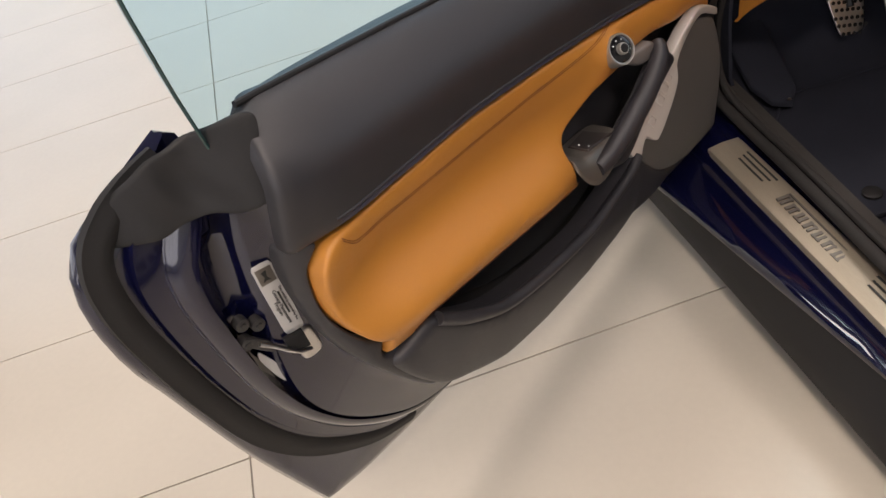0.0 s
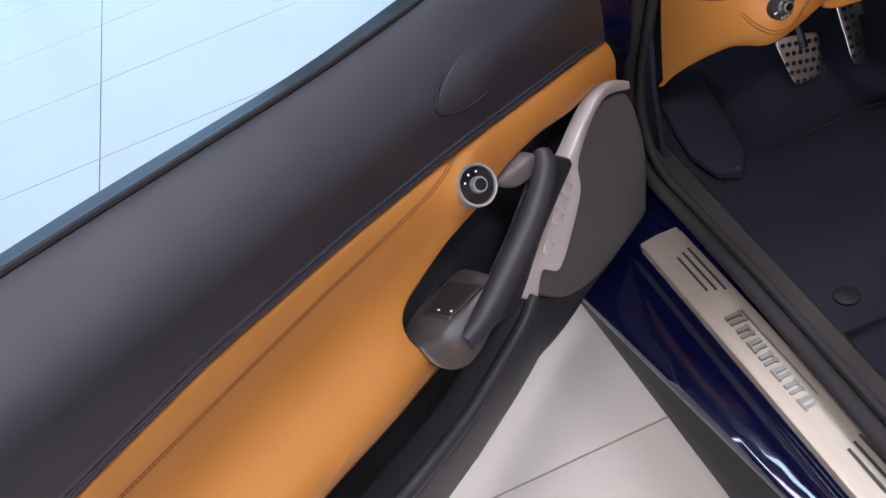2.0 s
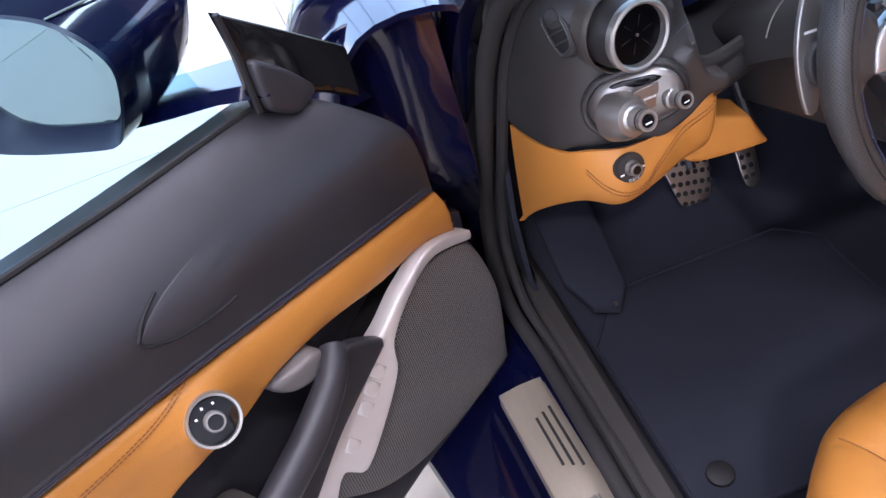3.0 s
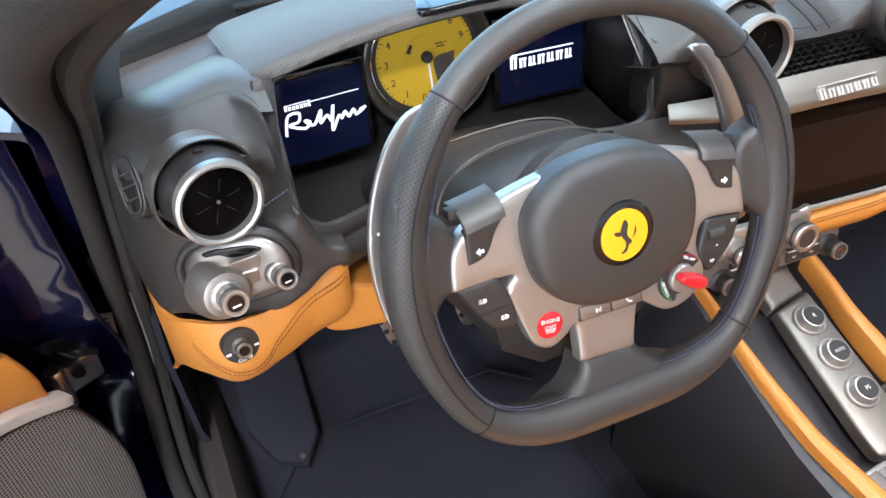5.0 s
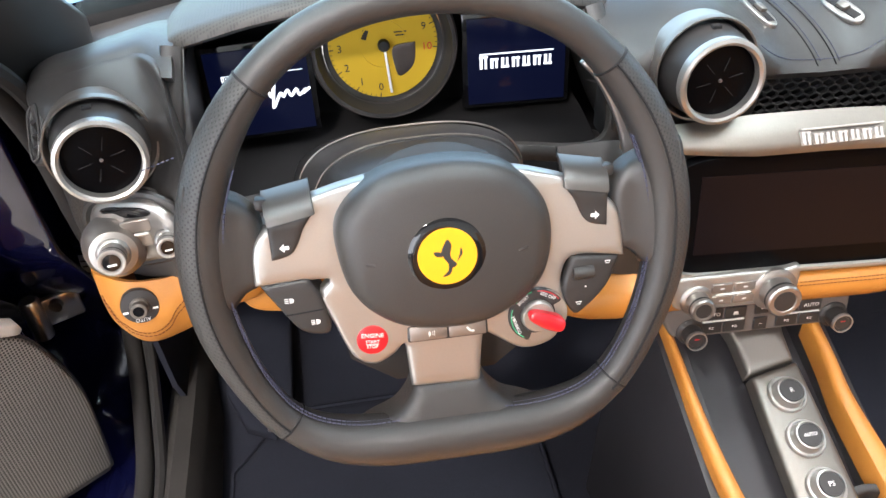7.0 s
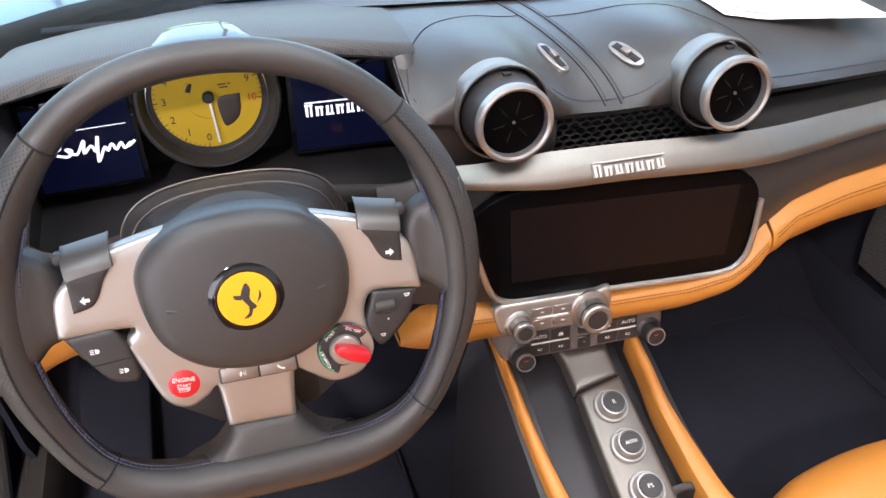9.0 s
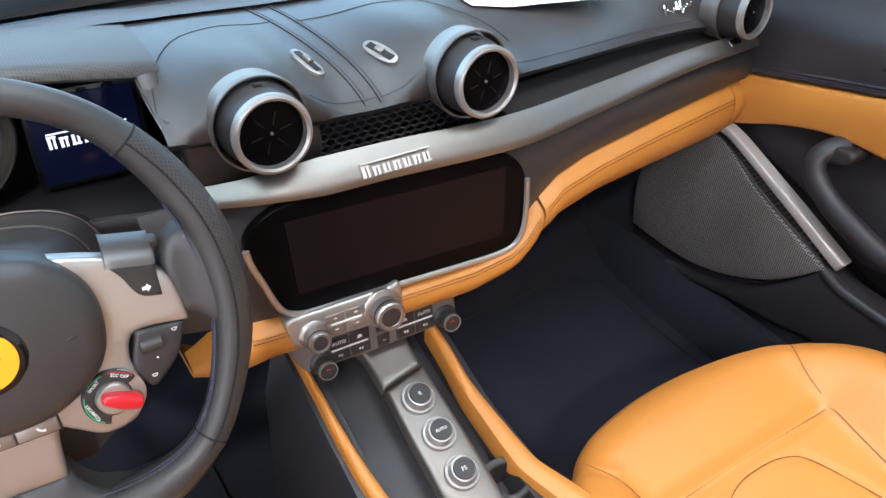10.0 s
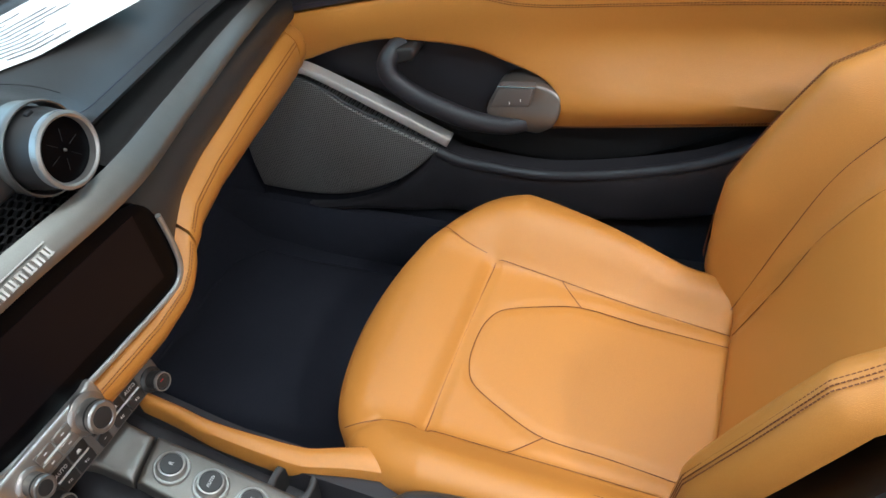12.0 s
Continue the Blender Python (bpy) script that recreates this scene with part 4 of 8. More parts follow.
        part("knob_cap", lathe([(0.0072, 0.0118), (0.0068, 0.0128), (0, 0.0130)], kb, 24), GLOSS_BLACK, kn)
        for a in (60, 100, 140):
            part("knob_mark", rbox(0.0022, 0.0022, 0.0006, kb @ pose(0.0155 * math.cos(radians(a)), 0.0155 * math.sin(radians(a)), 0.0036), 0), WHITE_PRINT, kn)


door_matrix = Matrix(((-0.7472, 0.6646, 0, -0.849), (-0.6646, -0.7472, 0, 0.326), (0, 0, 1, 0), (0, 0, 0, 1)))
driver_door = thing("driver_door", door_matrix, "open dark blue car door with tan and charcoal leather lining", "car door", "car doors")
build_door(driver_door, lambda u, v, z: door_matrix @ Vector((u, v, z)), True)
passenger_matrix = Matrix(((0, 1, 0, 0.712), (-1, 0, 0, 0.395), (0, 0, 1, 0), (0, 0, 0, 1)))
passenger_door = thing("passenger_door", passenger_matrix, "closed passenger door with tan and charcoal leather lining", "car door", "car doors")
build_door(passenger_door, lambda u, v, z: Vector((0.712 - v, 0.395 - u, z)), False)


# ---- the steering wheel ----
WHEEL = Matrix(((1, 0, 0, -0.379), (0, 0.2973, -0.9548, 0.0), (0, 0.9548, 0.2973, 0.85), (0, 0, 0, 1))) @ pose(0, -0.002, 0, 0, 0, -1.4)
wheel = thing("steering_wheel", WHEEL, "black leather flat-bottomed steering wheel with silver spokes and a yellow badge", "steering wheel")


def W(a, b, h=0.0):
    return WHEEL @ Vector((a, b, h))


# outer and inner radius of the rim by angle, the same on both sides
RIM_OUT = [(-90, 0.1700), (-80, 0.1724), (-68, 0.1804), (-56, 0.1874), (-43, 0.1854), (-30, 0.1794), (-15, 0.1784), (0, 0.1774), (15, 0.1779), (45, 0.1784), (60, 0.1803), (75, 0.1798), (90, 0.1783)]
RIM_IN = [(-90, 0.129), (-80, 0.131), (-72, 0.1375), (-60, 0.150), (-47, 0.160), (-34, 0.155), (-20, 0.1495), (-10, 0.148), (0, 0.146), (20, 0.1475), (30, 0.149), (43, 0.1525), (50, 0.156), (60, 0.157), (75, 0.156), (90, 0.155)]


def rim_radius(deg, table):
    """Radius at an angle, smoothed over some degrees."""
    total = 0.0
    for k in (-6, -4, -2, 0, 2, 4, 6):
        total += float(np.interp(math.degrees(math.asin(math.sin(radians(deg + k)))), [q[0] for q in table], [q[1] for q in table]))
    return total / 7


def rim_at(deg, r=None, h=-0.026):
    r = r or (rim_radius(deg, RIM_OUT) + rim_radius(deg, RIM_IN)) / 2
    return W(r * math.cos(radians(deg)), r * math.sin(radians(deg)), h)


def wp(name, bm, mat, label="", parent=None, angle=38):
    return part(name, bm, mat, parent or wheel, label, angle)


WN = (WHEEL.to_3x3() @ Vector((0, 0, 1)))


def bulge(deg):
    return (rim_radius(deg, RIM_OUT) - rim_radius(deg, RIM_IN)) / 2 / 0.0166


N_RIM = 120
wp("rim", sweep([rim_at(360 * i / N_RIM) for i in range(N_RIM)], round_profile(0.0166, 0.0178, 18), tuple(WN), True, lambda t: bulge(360 * t * (N_RIM - 1) / N_RIM)), BLACK_LEATHER, "smooth black leather rim")
for a0, a1 in ((133, 226), (-46, 45)):
    prof = []
    for k in range(15):
        g = radians(-95 + 190 * k / 14)
        prof.append((0.0171 * math.cos(g), 0.0183 * math.sin(g)))
    prof += [(x * 0.93, y * 0.93) for x, y in reversed(prof)]
    degs = np.linspace(a0, a1, 32)
    grip = sweep([rim_at(a) for a in degs], prof, tuple(WN), False, lambda t: bulge(a0 + (a1 - a0) * t))
    cover = grip.verts.layers.float_vector.new("cover")
    for i, v in enumerate(grip.verts):
        k = i % len(prof)
        girth, length = 0.0175 * radians(190) * min(k, len(prof) - 1 - k) / 14, 0.165 * radians(a1 - a0) * (i // len(prof)) / 31
        v[cover] = Vector(((girth + length) * 0.7071, (girth - length) * 0.7071, 0))
    wp("grip_panel", grip, BLACK_PERFORATED, "perforated black leather grip")
    for g in (-93, 93):
        pth = []
        for a in degs:
            q = rim_at(a, None, -0.026 + 0.0184 * bulge(a) * math.sin(radians(g)))
            pth.append(q)
        wp("grip_seam", tube(pth, 0.0008, 5), DEEP_BLACK)
for a in (45, 133, 226, 316):
    c = rim_at(a)
    t = (rim_at(a + 1) - rim_at(a - 1)).normalized()
    s = t.cross(WN).normalized()
    k = bulge(a)
    wp("rim_seam", tube([c + s * 0.0168 * k * math.cos(g) + WN * 0.0180 * k * math.sin(g) for g in np.linspace(0, 2 * math.pi, 25)[:-1]], 0.0009, 5, True, up=tuple(t)), DEEP_BLACK)
for a0, a1 in ((152, 258), (282, 388)):
    for off in (-0.003, 0.001):
        pth = [rim_at(a, rim_radius(a, RIM_IN) - 0.0002, -0.026 + 0.006 + off) for a in np.linspace(a0, a1, 160)]
        wp("rim_stitching", stitches(pth, 0.0008, 0.0034, 0.0016), BLUE_THREAD)

# spokes, hub and lower bridge
for sx in (-1, 1):
    wp("spoke_wing", patch([(sx * x, y) for x, y in ((0.162, 0.068), (0.142, 0.053), (0.128, 0.043), (0.121, 0.030), (0.122, 0.005), (0.126, -0.014), (0.136, -0.019), (0.148, -0.030), (0.165, -0.034), (0.170, 0.0), (0.168, 0.05))], W, lambda a, b: -0.0225 + 0.38 * max(0, abs(a) - 0.134), 0.022, 0.008, 0.008), BLACK_LEATHER)
wp("bottom_bridge", patch([(-0.092, -0.152), (-0.062, -0.135), (-0.043, -0.128), (-0.032, -0.118), (-0.027, -0.107), (-0.027, -0.107), (0.0245, -0.107), (0.0245, -0.107), (0.030, -0.118), (0.041, -0.128), (0.060, -0.135), (0.090, -0.152), (0.04, -0.158), (-0.05, -0.158)], W, lambda a, b: -0.0240 + 0.40 * max(0, -0.113 - b) - 2.2 * max(0, -0.128 - b) ** 2 * 4, 0.03, 0.008, 0.008), BLACK_LEATHER)
spoke_h = lambda a, b: -0.0235 + 0.05 * max(0, abs(a) - 0.07) - 0.02 * max(0, -b - 0.06)
wp("spoke", patch([(-0.126, 0.0180), (-0.105, 0.0370), (-0.083, 0.0470), (-0.030, 0.0570), (0.040, 0.0540), (0.085, 0.0430), (0.108, 0.0320), (0.124, 0.0160), (0.130, -0.0200), (0.130, -0.0200), (0.092, -0.0170), (0.084, -0.0340), (0.088, -0.0590), (0.078, -0.0820), (0.055, -0.0870), (0.034, -0.0740), (0.026, -0.0700), (0.022, -0.1100), (0.022, -0.1100), (-0.029, -0.1080), (-0.029, -0.1080), (-0.032, -0.0710), (-0.038, -0.0770), (-0.054, -0.0850), (-0.069, -0.0770), (-0.080, -0.0490), (-0.088, -0.0240), (-0.080, -0.0140), (-0.130, -0.0130), (-0.130, -0.0130)], W, spoke_h, 0.014, 0.004, 0.008), SATIN_SILVER, "satin silver three-arm spoke")
wp("hub", patch([(-0.0735, 0.022), (-0.064, 0.043), (-0.038, 0.060), (0.004, 0.0655), (0.043, 0.058), (0.068, 0.034), (0.0745, 0.005), (0.065, -0.028), (0.034, -0.050), (-0.001, -0.0545), (-0.038, -0.047), (-0.065, -0.022)], W, lambda a, b: 0.001 - 1.2 * (a * a + b * b), 0.03, 0.012, 0.008), BLACK_LEATHER, "padded black hub cover")
for sx in (-1, 1):
    wp("hub_mark", patch([(sx * 0.047, 0.002), (sx * 0.056, 0.004), (sx * 0.055, 0.0015), (sx * 0.047, 0.0003)], W, lambda a, b: 0.0012 - 1.2 * (a * a + b * b), 0.002, 0.0004, 0.006), BLACK_PLASTIC)
BADGE = WHEEL @ pose(-0.0008, 0.0042, -0.002)
bd = wp("badge", lathe([(0.0275, -0.004), (0.0275, 0.001), (0.026, 0.0022), (0.0205, 0.0030), (0, 0.0030)], BADGE, 48), GLOSS_BLACK, "gloss black badge with a yellow disc")
part("badge_disc", lathe([(0.0200, 0.0028), (0.0198, 0.0036), (0, 0.0038)], BADGE, 48), YELLOW, bd)
part("badge_emblem", merge(*[patch(o, lambda a, b, h: BADGE @ Vector((a, b, 0.0039 + h)), None, 0.0008, 0.0002, 0.003) for o in ([(-0.004, 0.004), (0.0, 0.012), (0.003, 0.008), (0.002, 0.0), (0.006, -0.006), (0.003, -0.008), (-0.002, -0.002), (-0.003, 0.0)], [(0.0005, -0.004), (0.003, -0.007), (0.001, -0.013), (-0.004, -0.014), (0.0, -0.010)], [(0.006, -0.004), (0.010, 0.001), (0.009, 0.006), (0.008, 0.001)], [(-0.003, 0.003), (-0.009, 0.004), (-0.008, 0.001), (-0.003, 0.000)])]), DARK_PRINT, bd)
# start button
EB = WHEEL @ pose(-0.0548, -0.0632, -0.0268, 0, 0, -5)
eb = wp("start_button", lathe([(0.0145, -0.004), (0.0145, 0.0016), (0.0132, 0.0020), (0.0128, 0.0012), (0.0120, 0.0030), (0.008, 0.0042), (0, 0.0045)], EB, 40), RED, "round red engine start button")
part("button_ring", lathe([(0.0150, -0.003), (0.0150, 0.002), (0.0140, 0.0024), (0.0136, 0.0010)], EB, 40), SATIN_SILVER, eb)
for txt, y, s in (("ENGINE", 0.0032, 0.0046), ("START", -0.0016, 0.0034), ("STOP", -0.0056, 0.0034)):
    part("button_text", lettering(txt, s, EB @ pose(0, y, 0.0044), 0.0003), WHITE_PRINT, eb)
part("button_text_line", rbox(0.009, 0.0004, 0.0008, EB @ pose(0, -0.0036, 0.0044), 0), WHITE_PRINT, eb)
# drive mode switch
MB = WHEEL @ pose(0.0650, -0.0585, -0.0225, 0, 0, 0) @ Matrix.Scale(0.80, 4)
mb = wp("mode_switch", lathe([(0.0265, -0.006), (0.0265, 0.000), (0.0255, 0.001), (0.0150, 0.002), (0, 0.002)], MB, 40), BLACK_PLASTIC, "drive mode switch with a red lever")
part("switch_face", lathe([(0.0262, 0.0002), (0.0255, 0.0014), (0.0, 0.0024)], MB @ pose(0.0025, -0.001, 0.0), 40), SATIN_SILVER, mb)
part("switch_dark_sector", patch([(0.0255 * math.cos(radians(a)), 0.0255 * math.sin(radians(a))) for a in range(30, 251, 10)] + [(0.0165 * math.cos(radians(a)), 0.0165 * math.sin(radians(a))) for a in range(250, 29, -10)], lambda a, b, h: MB @ Vector((a, b, 0.0030 + h)), None, 0.002, 0.0004, 0.006), BLACK_PLASTIC, mb)
part("switch_collar", lathe([(0.0155, 0.002), (0.0150, 0.006), (0.0135, 0.0075), (0, 0.008)], MB, 32), SATIN_SILVER, mb)
part("switch_lever", patch([(-0.014, 0.0035), (0.004, 0.0075), (0.019, 0.006), (0.020, -0.005), (0.006, -0.0075), (-0.013, -0.0035)], lambda a, b, h: MB @ pose(0.003, 0, 0, 0, 0, -27) @ Vector((a, b, 0.016 + h)), lambda a, b: 0.003 - 40 * b * b - 0.10 * max(0, a), 0.010, 0.003, 0.003), RED, mb)
for txt, a, col in (("ESC OFF", 62, WHITE_PRINT), ("SPORT", 128, WHITE_PRINT), ("COMFORT", 200, WHITE_PRINT)):
    part("switch_text", lettering(txt, 0.0042, MB @ pose(0.0208 * math.cos(radians(a)), 0.0208 * math.sin(radians(a)), 0.0033, 0, 0, a - 90), 0.0003), col, mb)
for a0, a1, col in ((36, 92, RED), (102, 150, GREEN), (160, 240, GREEN)):
    part("switch_arc", tube([MB @ Vector((0.0243 * math.cos(radians(a)), 0.0243 * math.sin(radians(a)), 0.0031)) for a in range(a0, a1, 6)], 0.0004, 5), col, mb)


def icon(shapes, m, parent, mat=None, name="icon"):
    """Small flat printed marks given as outlines in millimetres."""
    bms = [patch([q for p in o for q in ((p[0] / 1000, p[1] / 1000),) * 2], lambda a, b, h: m @ Vector((a, b, h)), None, 0.0005, 0, 0.01) for o in shapes]
    return part(name, merge(*bms), mat or WHITE_PRINT, parent, fix=False)


LAMP = [[(0, -1.8), (2.2, -1.4), (3.0, 0), (2.2, 1.4), (0, 1.8)]] + [[(-3.4, y - 0.25), (-0.8, y - 0.25), (-0.8, y + 0.25), (-3.4, y + 0.25)] for y in (-1.4, 0, 1.4)]
ARROW = [[(-3, 0), (0, 3), (0, 1.2), (3.2, 1.2), (3.2, -1.2), (0, -1.2), (0, -3)]]
WIPER = [[(-2.2, 1.3), (2.2, 1.3), (2.1, 0.9), (-2.1, 0.9)], [(-2.2, 1.3), (-1.8, 1.3), (-0.9, -0.6), (-1.2, -0.8)], [(2.2, 1.3), (1.8, 1.3), (0.9, -0.6), (1.2, -0.8)], [(-1.2, -0.5), (1.2, -0.5), (1.1, -0.9), (-1.1, -0.9)]]
PHONE = [[(-3, 1), (-2, 2), (-1, 0.6), (0.8, -1), (2.6, -1), (3, -2.2), (1.6, -2.6), (-1.4, -1.2)]]
VOICE = [[(-1.6, -2.4), (-0.4, -1), (-0.2, 1), (-1.4, 2), (-2.4, 0)], [(0.8, -1.5), (1.3, -1.5), (1.3, 1.5), (0.8, 1.5)], [(2.0, -2), (2.5, -2), (2.5, 2), (2.0, 2)]]
# call and voice keys
wp("key_frame", rbox(0.0590, 0.0135, 0.005, WHEEL @ pose(-0.0005, -0.0632, -0.0248, -6, 0, 0), 0.002), BLACK_PLASTIC)
for x, ic in ((-0.0147, VOICE), (0.0137, PHONE)):
    kk = wp("phone_key", rbox(0.0275, 0.0115, 0.006, WHEEL @ pose(x, -0.0632, -0.0245, -6, 0, 0), 0.0015), WARM_KEYS, "warm silver phone key")
    icon(ic, WHEEL @ pose(x + 0.002, -0.0632, -0.0212, -6), kk)
# light and wiper pods
pod = wp("light_pod", patch([(-0.127, -0.012), (-0.127, -0.012), (-0.094, -0.010), (-0.094, -0.010), (-0.086, -0.026), (-0.082, -0.050), (-0.086, -0.054), (-0.102, -0.050), (-0.115, -0.032)], W, lambda a, b: -0.021, 0.03, 0.003, 0.008), BLACK_PLASTIC, "black light switch pod")
icon(LAMP, WHEEL @ pose(-0.108, -0.025, -0.0205), pod)
icon(LAMP, WHEEL @ pose(-0.092, -0.043, -0.0205), pod)
part("pod_split", tube([W(-0.112, -0.036, -0.0208), W(-0.086, -0.034, -0.0208)], 0.0006, 5), DEEP_BLACK, pod)
pod = wp("wiper_pod", patch([(0.091, -0.016), (0.091, -0.016), (0.126, -0.019), (0.126, -0.019), (0.117, -0.042), (0.099, -0.060), (0.093, -0.062), (0.086, -0.050), (0.084, -0.040)], W, lambda a, b: -0.021, 0.03, 0.003, 0.008), BLACK_PLASTIC, "black wiper switch pod")
part("wiper_roller", lathe([(0, -0.008), (0.0048, -0.0075), (0.0052, 0), (0.0048, 0.0075), (0, 0.008)], WHEEL @ pose(0.099, -0.029, -0.0215, 0, 90, 0), 16), BLACK_LEATHER, pod)
icon(WIPER, WHEEL @ pose(0.117, -0.023, -0.0205), pod)
icon(WIPER, WHEEL @ pose(0.096, -0.053, -0.0205), pod)
icon([[(-0.9, -0.7), (0.9, -0.7), (0, 0.7)]], WHEEL @ pose(0.101, -0.040, -0.0205), pod)
# indicator keys with bent tops, and shift paddles behind the rim
for sx in (-1, 1):
    face = [(sx * x, y) for x, y in ((0.0846, 0.0370), (0.0846, 0.0370), (0.1158, 0.0312), (0.1158, 0.0312), (0.1158, 0.0052), (0.1158, 0.0052), (0.1030, 0.0085), (0.0975, 0.0150), (0.0920, 0.0270))]
    key = wp("indicator_key", patch(face, W, lambda a, b: -0.0190 + 0.10 * max(0, b - 0.02), 0.008, 0.0025, 0.006), BLACK_PLASTIC, "black indicator key with a bent metal top")
    rows = []
    for t in np.linspace(0, 1, 11):
        y = 0.0175 * math.sin(t * math.pi / 2)
        h = -0.0165 - 0.027 * (1 - math.cos(t * math.pi / 2))
        rows.append([W(sx * (x + 0.003 * t), 0.0362 - 0.19 * (x - 0.0846) + y, h - e) for x, e in ((0.0838, 0.003), (0.0843, 0.0006), (0.0855, 0.0), (0.092, 0.0), (0.101, 0.0), (0.1125, 0.0), (0.1155, 0.0006), (0.1162, 0.003))])
    part("key_top", thicken(loft(rows), 0.003), KEY_METAL, key)
    part("key_stop", rbox(0.009, 0.008, 0.012, WHEEL @ pose(sx * 0.1185, 0.0425, -0.034), 0.002), BLACK_PLASTIC, key)
    icon([[(sx * -p[0], p[1]) for p in o] if sx > 0 else o for o in ARROW], WHEEL @ pose(sx * 0.1065, 0.0145, -0.0185), key)
    pad = [(sx * x, y) for x, y in ((0.110, 0.112), (0.120, 0.114), (0.134, 0.108), (0.151, 0.088), (0.166, 0.055), (0.174, 0.02), (0.174, -0.015), (0.168, -0.045), (0.158, -0.045), (0.152, -0.01), (0.146, 0.03), (0.136, 0.07), (0.122, 0.098))]
    wp("shift_paddle", patch(pad, W, lambda a, b: -0.062, 0.005, 0.0018, 0.010), TITANIUM, "long satin metal shift paddle")
    if sx > 0:
        wp("paddle_mark", lettering("UP", 0.0078, WHEEL @ pose(0.160, 0.030, -0.0615), 0.0003), WHITE_PRINT)
    else:
        wp("paddle_mark", rbox(0.012, 0.0022, 0.0006, WHEEL @ pose(-0.160, 0.030, -0.0618), 0), WHITE_PRINT)
    wp("paddle_arm", patch([(sx * 0.160, 0.02), (sx * 0.160, -0.02), (sx * 0.09, -0.015), (sx * 0.09, 0.015)], W, lambda a, b: -0.054, 0.012, 0.003, 0.012), BLACK_PLASTIC)
wp("hub_back", lathe([(0.062, -0.028), (0.070, -0.045), (0.060, -0.075), (0.045, -0.09), (0, -0.09)], WHEEL, 36), BLACK_PLASTIC)


# ---- the dashboard ----
dash = thing("dashboard", pose(0, 0.35, 0.55), "black leather dashboard with a tan lower band and round silver vents", "dashboard")


def dp(name, bm, mat, label="", parent=None, angle=38):
    return part(name, bm, mat, parent or dash, label, angle)


def lerp(x, table, k=1):
    return float(np.interp(x, [r[0] for r in table], [r[k] for r in table]))


# x, front lip y, front lip z of the padded top
LIP = [(-0.20, 0.205, 0.856), (-0.16, 0.200, 0.853), (0.0, 0.193, 0.846), (0.19, 0.195, 0.842), (0.30, 0.220, 0.828), (0.45, 0.245, 0.816), (0.56, 0.268, 0.800), (0.62, 0.282, 0.785), (0.70, 0.300, 0.770)]


def top_z(x, y):
    ly, lz = lerp(x, LIP), lerp(x, LIP, 2)
    s = max(0.0, y - ly)
    crown = 0.024 * (1 - math.exp(-s / 0.035)) + 0.012 * math.sin(min(1, s / 0.32) * math.pi)
    hump = 0.0
    for c in (-0.113, 0.113):
        hump += math.exp(-abs((x - c) / 0.056) ** 3.0) * 0.040 * max(0.0, 1 - s / 0.24) ** 1.3
    return lz + crown + hump - 0.05 * max(0, y - 0.44)


rows = []
for x in np.concatenate([np.linspace(-0.20, 0.24, 67), np.linspace(0.255, 0.70, 26)]):
    ly, lz = lerp(x, LIP), lerp(x, LIP, 2)
    row = [Vector((x, ly + 0.06, lz - 0.030)), Vector((x, ly + 0.030, lz - 0.018)), Vector((x, ly + 0.006, lz - 0.008)), Vector((x, ly, lz))]
    for s in np.concatenate([np.linspace(0.004, 0.05, 8), np.linspace(0.06, 0.30, 18)]):
        row.append(Vector((x, ly + s, top_z(x, ly + s))))
    rows.append(row)
dp("padded_top", loft(rows), BLACK_LEATHER, "black leather padded dash top with stitched seams", angle=60)
seam = [Vector((x, lerp(x, LIP) + 0.010, top_z(x, lerp(x, LIP) + 0.010) + 0.0006)) for x in np.arange(-0.16, 0.66, 0.004) if min(abs(x - 0.113), abs(x + 0.113)) > 0.052]
dp("top_stitching", stitches(seam, 0.0005, 0.0035, 0.0025), BLUE_THREAD)
for x0, x1 in ((-0.040, -0.004), (-0.012, 0.014)):
    line = [Vector((x0 + (x1 - x0) * t, 0.45 - 0.252 * t, top_z(x0 + (x1 - x0) * t, 0.45 - 0.252 * t) + 0.0002)) for t in np.linspace(0, 1, 60)]
    dp("top_seam", tube(line, 0.0008, 5), DEEP_BLACK)
    dp("top_stitching", stitches([q + Vector((0.004, 0, 0.0006)) for q in line], 0.0005, 0.0035, 0.0025), BLUE_THREAD)
for way in (((-0.198, 0.235), (-0.185, 0.285), (-0.155, 0.33), (-0.11, 0.355), (-0.07, 0.365), (-0.030, 0.374)), ((0.0, 0.365), (0.06, 0.362), (0.13, 0.345), (0.175, 0.315), (0.198, 0.275), (0.205, 0.24))):
    dp("hood_seam", tube([Vector((x, y, top_z(x, y) + 0.0001)) for x, y in spline(way, False, 0.006)], 0.0006, 5), DEEP_BLACK)

# a band of fine mesh and the cowl at the foot of the windscreen


def band_z(x, y):
    """Height of the perforated band, which falls towards the driver's pillar."""
    far = top_z(max(-0.2, min(0.7, x)), min(y, 0.49)) + 0.004 - (0.02 if y > 0.5 else 0)
    near = 0.832 + 0.27 * (x + 0.69) + (0.004 - 0.09 * (x + 0.69)) * min(1, (y - 0.43) / 0.065) - (0.02 if y > 0.5 else 0)
    k = min(1, max(0, (x + 0.52) / 0.20))
    return near * (1 - k) + far * k


